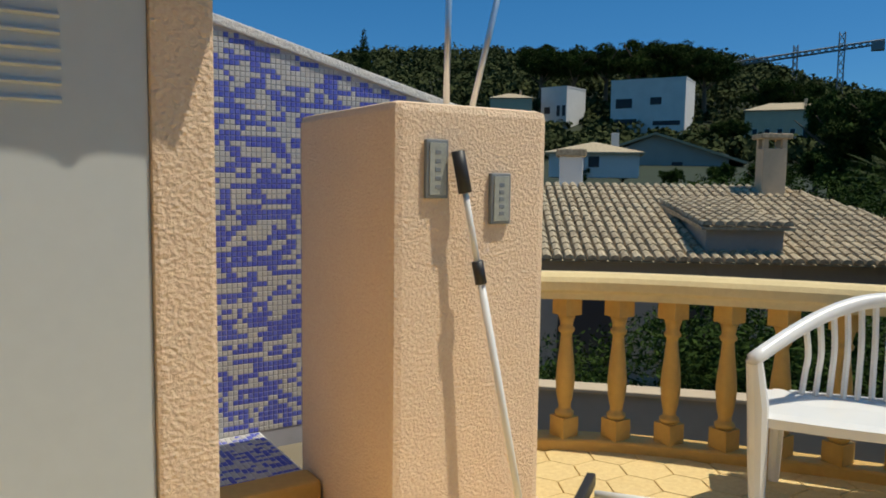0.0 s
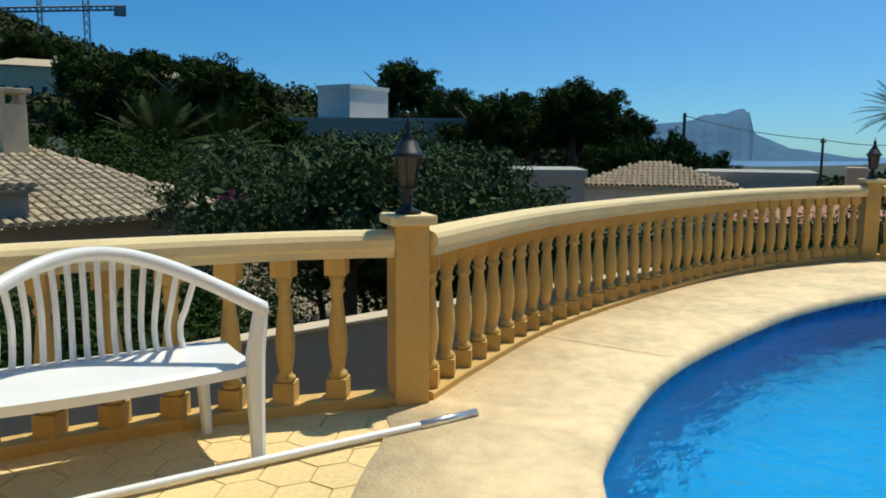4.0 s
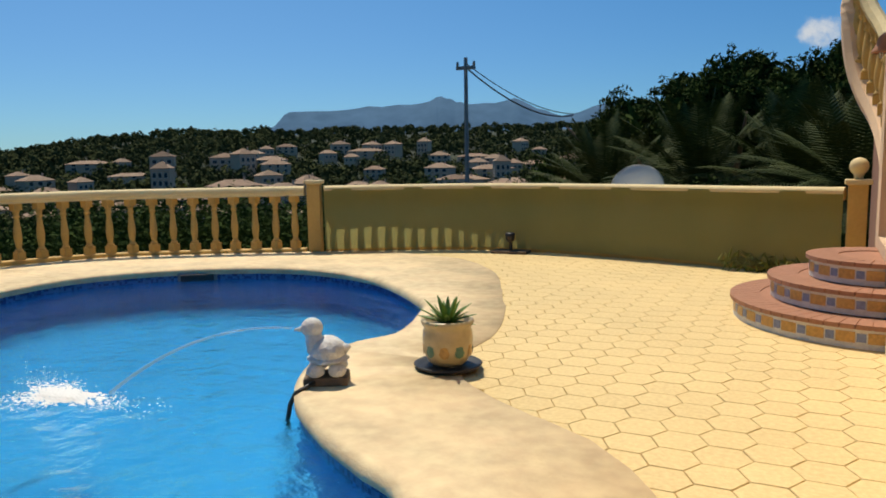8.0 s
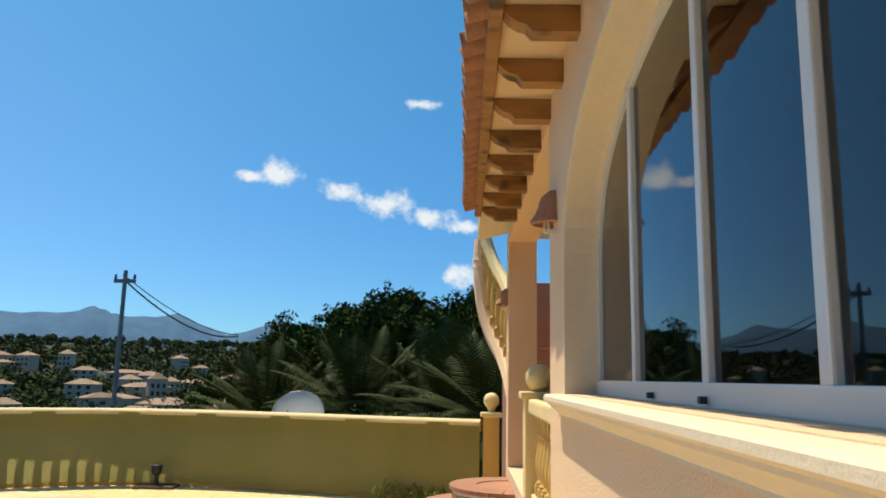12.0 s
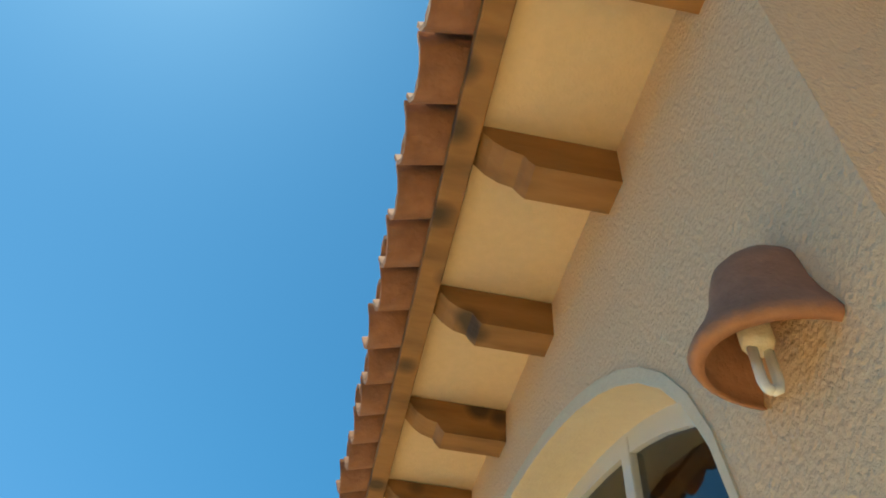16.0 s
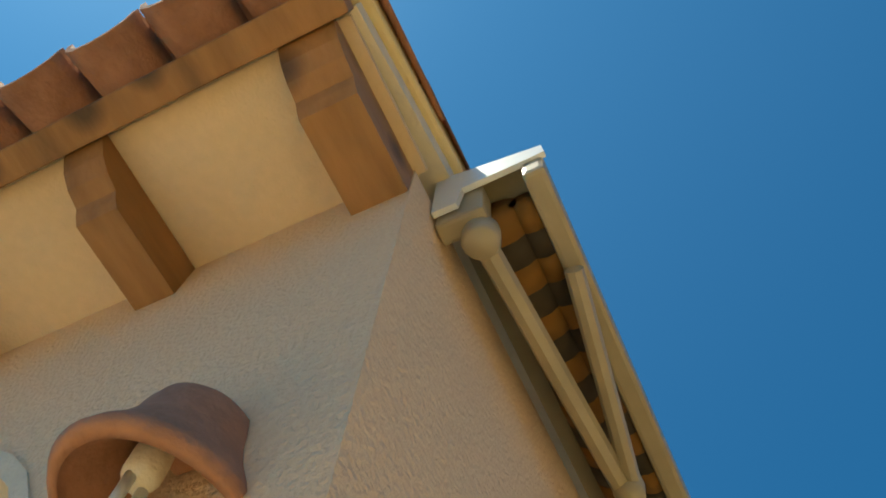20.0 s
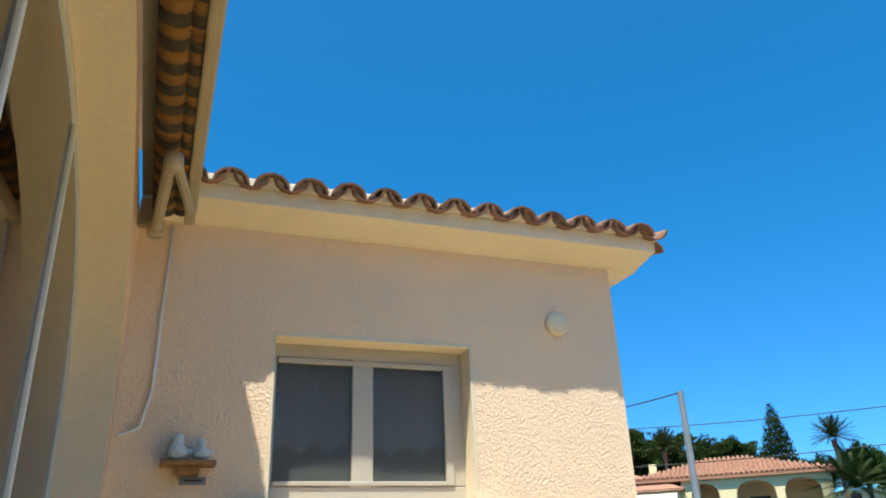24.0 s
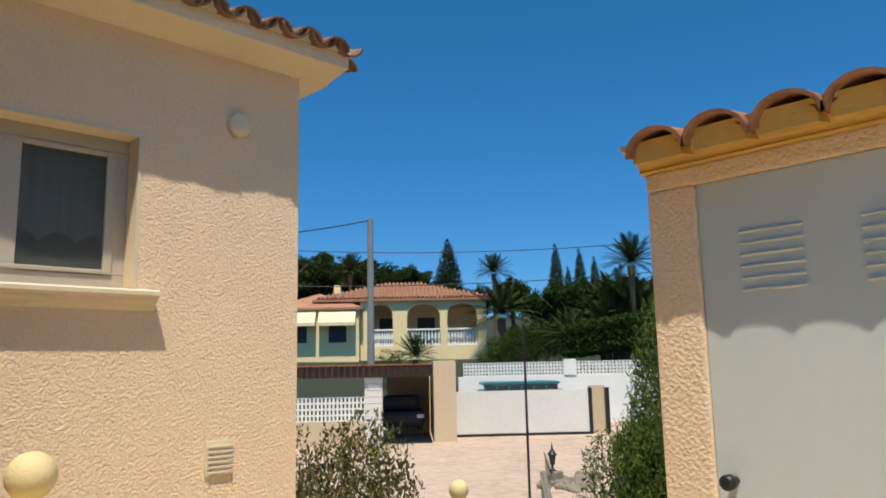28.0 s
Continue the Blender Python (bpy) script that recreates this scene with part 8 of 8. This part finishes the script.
part("terrace_door", moved(boxed((-2.2, 3.13, vz(1.6)), (-1.0, 3.19, vz(3.9))), vm), "dark_inside", villa)
part("left_wing", moved(boxed((-9.5, -0.8, vz(0.0)), (-3.45, 7.0, vz(4.5))), vm), "wall_yellow", villa)
part("left_roof", moved(hip_roof(bmesh.new(), -9.5, -3.45, -0.8, 7.0, vz(4.5), vz(5.9), 0.25), vm), "roof_far", villa)
part("roof_chimney", moved(boxed((-5.6, 3.6, vz(4.6)), (-5.1, 4.1, vz(6.7)), 0.05), vm), "wall_yellow", villa)
M["awning_cream"] = material("awning_cream", (0.78, 0.68, 0.44), 0.9, stain=0.15, stain_scale=2)
for u in (-7.6, -4.9):
    part("window", moved(boxed((u - 0.6, -0.86, vz(1.9)), (u + 0.6, -0.79, vz(3.2)), 0.02), vm), "dark_inside", villa)
    bm = bmesh.new()
    pr = [(-0.82, vz(4.35)), (-1.7, vz(3.35)), (-1.7, vz(3.1)), (-0.82, vz(4.15))]
    ends = [[bm.verts.new((uu, d, z)) for d, z in pr] for uu in (u - 1.25, u + 1.25)]
    for i in range(4):
        bm.faces.new((ends[0][i], ends[0][(i + 1) % 4], ends[1][(i + 1) % 4], ends[1][i]))
    bm.faces.new(ends[0])
    bm.faces.new(ends[1][::-1])
    bmesh.ops.recalc_face_normals(bm, faces=bm.faces)
    part("window_awning", moved(bm, vm), "awning_cream", villa, "cream window awning")
BW = bmesh.new()
lathe(BW, [(0.07, 0), (0.04, 0.15), (0.09, 0.45), (0.05, 0.9), (0.07, 1.0)], 6)
WB = bpy.data.meshes.new("white_baluster")
BW.to_mesh(WB)
BW.free()
WB.materials.append(M["white_paint"])
for a, b in ((-2.85, -1.15), (-0.15, 2.15), (2.65, 4.75)):
    part("terrace_rail", moved(boxed((a, 0.05, vz(2.72)), (b, 0.3, vz(2.86)), 0.02), vm), "white_paint", villa)
    part("terrace_plinth", moved(boxed((a, 0.05, vz(1.5)), (b, 0.3, vz(1.68))), vm), "white_paint", villa)
    for k in range(10):
        b_ob = new("terrace_baluster", WB)
        b_ob.parent = villa
        b_ob.matrix_parent_inverse = Matrix.Translation(-villa.location)
        b_ob.matrix_basis = vm @ pose(a + (b - a) * (k + 0.5) / 10, 0.17, vz(1.66)) @ Matrix.Diagonal((1, 1, vz(2.74) - vz(1.66), 1))

# ground walls of the drive
gm = facade_frame(-131, 24)


def gz(d, e):
    return EYE.z + d * math.tan(radians(e))


def gu(yaw, d):
    return d * math.tan(radians(-131 - yaw))


DG = 24.0
drive = moved(boxed((gu(-121, DG) - 2, -17, -1.4), (gu(-150, DG), 6, -0.92)), gm)
M["drive_paving"] = material("drive_paving", (0.50, 0.36, 0.27), 0.9, grain=0.4, grain_scale=5, stain=0.4, stain_scale=0.8)
tagged(obj("driveway", drive, "drive_paving"), "pinkish paved driveway between garden walls", "driveway", kind="structure")
M["wood_dark"] = material("wood_dark", (0.07, 0.04, 0.025), 0.8, grain=0.3, grain_scale=20)
carport = empty("carport", gm.translation, "open carport with a flat brown tiled roof", "carport")
part("roof", moved(boxed((gu(-121, DG), -1.5, gz(DG, -0.75)), (gu(-132.5, DG), 3.5, gz(DG, 0.05)), 0.03), gm), "wood_dark", carport, "dark timber carport roof")
for k in range(26):
    u0 = gu(-121, DG) + (gu(-132.5, DG) - gu(-121, DG)) * k / 26
    part("roof_tile", moved(boxed((u0, -1.7, gz(DG, 0.05)), (u0 + 0.16, 3.5, gz(DG, 0.16)), 0.03), gm), "roof_tile", carport)
for k in range(11):
    z = -1.0 + (gz(DG, -0.75) + 1.0) * k / 11
    part("pillar_block", moved(boxed((gu(-127.6, DG) + 0.006 * (k % 2), -1.4, z), (gu(-128.85, DG) + 0.006 * (k % 3), -0.9, z + (gz(DG, -0.75) + 1.0) / 11 - 0.012), 0.008), gm), "stone_white", carport, "pale rough block")
part("rear_wall", moved(boxed((gu(-128.9, DG), 2.9, -1.0), (gu(-132.6, DG), 3.1, gz(DG, -0.76))), gm), "wall_sand", carport)
part("side_wall", moved(boxed((gu(-132.6, DG), -0.4, -1.0), (gu(-134.3, DG), 3.1, gz(DG, 0.35)), 0.02), gm), "wall_sand", carport)
lat = empty("lattice_wall", gm @ Vector((gu(-125, DG), -1.2, 0)), "sand-coloured garden wall topped with white lattice blocks", "wall")


def lattice_blocks(parent, m, u0, u1, d, z0, z1, n, rows_n):
    for i in range(n):
        for j in range(rows_n):
            a = u0 + (u1 - u0) * i / n
            b = u0 + (u1 - u0) * (i + 1) / n
            p, q = z0 + (z1 - z0) * j / rows_n, z0 + (z1 - z0) * (j + 1) / rows_n
            t = (b - a) * 0.12
            bm = bmesh.new()
            for lo, hi in (((a, d, p), (b, d + 0.1, p + t)), ((a, d, q - t), (b, d + 0.1, q)), ((a, d, p), (a + t, d + 0.1, q)), ((b - t, d, p), (b, d + 0.1, q)), (((a + b) / 2 - t, d + 0.01, p), ((a + b) / 2 + t, d + 0.09, q)), ((a, d + 0.01, (p + q) / 2 - t), (b, d + 0.09, (p + q) / 2 + t))):
                box(bm, lo, hi)
            part("lattice_block", moved(bm, m), "white_paint", parent)


part("wall_base", moved(boxed((gu(-121, DG), -1.3, -1.0), (gu(-127.6, DG), -1.15, gz(DG, -3.8))), gm), "wall_sand", lat)
lattice_blocks(lat, gm, gu(-121, DG), gu(-127.6, DG), -1.28, gz(DG, -3.8), gz(DG, -2.1), 12, 2)
ww = empty("white_garden_wall", gm @ Vector((gu(-141, 30), 6, 0)), "white garden wall with a lattice top above the drive", "wall")
m30 = facade_frame(-131, 30)
part("wall_base", moved(boxed((gu(-134.6, 30), 0, -1.0), (gu(-150, 30), 0.2, gz(30, -0.9))), m30), "white_paint", ww)
part("pier", moved(boxed((gu(-142.6, 30), -0.05, gz(30, -0.9)), (gu(-143.5, 30), 0.25, gz(30, 0.3))), m30), "white_paint", ww)
lattice_blocks(ww, m30, gu(-135.0, 30), gu(-142.6, 30), 0.05, gz(30, -0.9), gz(30, 0.12), 16, 2)
lattice_blocks(ww, m30, gu(-143.5, 30), gu(-149, 30), 0.05, gz(30, -0.9), gz(30, 0.12), 11, 2)
gate = empty("sliding_gate", gm @ Vector((gu(-140, DG), 1.0, 0)), "white sheet-metal sliding gate between black posts", "gate")
part("panel", moved(boxed((gu(-134.45, DG), 0.95, gz(DG, -5.4)), (gu(-144.8, DG), 1.0, gz(DG, -2.1)), 0.01), gm), "wall_white", gate)
part("bottom_rail", moved(boxed((gu(-134.3, DG), 0.92, gz(DG, -5.62)), (gu(-145.0, DG), 1.03, gz(DG, -5.4))), gm), "black_metal", gate)
for yw in (-134.3, -144.9, -146.2):
    part("post", moved(boxed((gu(yw, DG) - 0.06, 0.9, -0.93), (gu(yw, DG) + 0.06, 1.05, gz(DG, -2.0))), gm), "black_metal", gate)
part("brace", moved(boxed((gu(-133.2, DG), 0.9, gz(DG, -2.1)), (gu(-134.3, DG), 1.0, gz(DG, -1.95))), gm), "black_metal", gate)
gp = empty("gate_pier", gm @ Vector((gu(-145.5, DG), 1.2, 0)), "plain sand-coloured rendered gate pier", "pier")
part("body", moved(boxed((gu(-145.0, DG), 1.1, -1.0), (gu(-146.1, DG), 1.3, gz(DG, -1.85))), gm), "wall_sand", gp)
van = empty("parked_van", m30 @ Vector((gu(-139.4, 27), -2.4, 0)), "blue-green van parked behind the gate", "van")
m27 = facade_frame(-131, 27)
M["van_paint"] = material("van_paint", (0.03, 0.16, 0.17), 0.3)
a, b = gu(-136.2, 27), gu(-142.6, 27)
part("body", moved(boxed((a, 0, -0.5), (b, 1.7, gz(27, -1.95)), 0.12), m27), "van_paint", van)
part("roof", moved(boxed((a + 0.1, 0.05, gz(27, -1.62)), (b - 0.15, 1.65, gz(27, -1.35)), 0.1), m27), "van_paint", van)
for k in range(6):
    u0 = a + 0.2 + (b - a - 0.4) * k / 6
    part("window", moved(boxed((u0, 0.03, gz(27, -1.95)), (u0 + (b - a - 0.4) / 6 - 0.06, 0.08, gz(27, -1.62))), m27), "dark_inside", van)
    part("window_pillar", moved(boxed((u0 - 0.06, 0.02, gz(27, -2.0)), (u0, 0.09, gz(27, -1.6))), m27), "van_paint", van)
for u0 in (a + 0.8, b - 0.8):
    bm = bmesh.new()
    lathe(bm, [(0.02, -0.1), (0.3, -0.1), (0.3, 0.1), (0.02, 0.1)], 16)
    part("wheel", moved(bm, m27 @ pose(u0, 0.05, -0.45, 90, 0, 0)), "black_plastic", van)
car = empty("parked_car", gm @ Vector((gu(-130.3, DG), 1.0, 0)), "dark car parked in the carport shade", "car")
u0 = gu(-130.2, DG)
part("body", moved(boxed((u0 - 0.85, 0.3, -0.5), (u0 + 0.75, 2.8, 0.0), 0.14), gm), "black_metal", car)
part("cabin", moved(boxed((u0 - 0.7, 0.9, 0.0), (u0 + 0.6, 2.6, 0.45), 0.16), gm), "dark_inside", car)
for s in (-0.7, 0.6):
    bm = bmesh.new()
    lathe(bm, [(0.05, -0.08), (0.28, -0.08), (0.28, 0.08), (0.05, 0.08)], 16)
    part("wheel", moved(bm, gm @ pose(u0 + s, 0.6, -0.36, 0, 90, 0)), "black_plastic", car)
    part("headlight", moved(boxed((u0 + s - 0.12, 0.26, -0.22), (u0 + s + 0.12, 0.34, -0.1), 0.03), gm), "white_frame", car)
lp = empty("garden_pole", (*far(-139.35, 9.5), -1.0), "thin black garden lamp pole", "pole")
bm = bmesh.new()
gx, gy = far(-139.35, 9.5)
tube(bm, [(gx, gy, -1.2), (gx, gy, height(9.5, 2.9))], 0.016, 6)
part("shaft", bm, "black_metal", lp)
gx, gy = far(-141.3, 15)
lantern(gx, gy, -0.66)
rk = boxed((gx - 0.15, gy - 0.15, -1.0), (gx + 0.15, gy + 0.15, -0.66), 0.03)
rnd = random.Random(55)
for k in range(26):
    x, y = far(rnd.uniform(-140.2, -144.5), rnd.uniform(14, 16.5))
    k0 = len(rk.verts)
    bmesh.ops.create_icosphere(rk, subdivisions=2, radius=rnd.uniform(0.05, 0.16))
    rk.verts.ensure_lookup_table()
    for v in rk.verts[k0:]:
        q = 1 + 0.5 * noise.noise(v.co * 9 + Vector((x, y, 0)))
        v.co = Vector((v.co.x * q + x, v.co.y * q + y, v.co.z * 0.8 * q - 0.9))
M["rockery_stone"] = material("rockery_stone", (0.24, 0.20, 0.15), 0.95, grain=0.4, grain_scale=12, stain=0.5, stain_scale=4)
tagged(obj("rockery", rk, "rockery_stone"), "pale rockery stones beside the drive", "rockery", kind="stuff")
for k in range(4):
    x, y = far(rnd.uniform(-141, -147), rnd.uniform(11, 13))
    c = copy_thing(shrub, pose(x, y, -0.95, 0, 0, 30 * k))
    c.scale = (0.14, 0.14, 0.2)

# ---- clouds ----
M["cloud"] = glow_cloud_material()


def cloud(pieces, label):
    """Sheets of glowing vapour in the far sky: rows of (heading, angle up, width, height) in degrees."""
    bm = bmesh.new()
    uv = bm.loops.layers.uv.new("UVMap")
    for k, (yaw, el, w, h) in enumerate(pieces):
        d = 3600 + 30 * k
        ring = [(yaw + w / 2, el - h / 2, 0, 0), (yaw - w / 2, el - h / 2, 1, 0), (yaw - w / 2, el + h / 2, 1, 1), (yaw + w / 2, el + h / 2, 0, 1)]
        f = bm.faces.new([bm.verts.new((*far(a, d), height(d, e))) for a, e, _, _ in ring])
        for loop, (_, _, u, v) in zip(f.loops, ring):
            loop[uv].uv = (u, v)
    tagged(obj("cloud", bm, "cloud"), label, "cloud", kind="structure")


cloud([(14.6, 14.8, 4.6, 3.4), (17.0, 14.6, 3.2, 1.4)], "small white fair-weather cloud")
cloud([(9.6, 13.9, 5.4, 2.6), (6.6, 13.1, 7.0, 3.4), (3.0, 12.1, 6.0, 2.4), (0.2, 11.5, 3.6, 1.8)], "ragged white fair-weather cloud")
cloud([(0.3, 7.8, 4.4, 3.0)], "low white cloud behind the trees")
cloud([(3.9, 20.7, 5.0, 1.3)], "faint wisp of cloud")
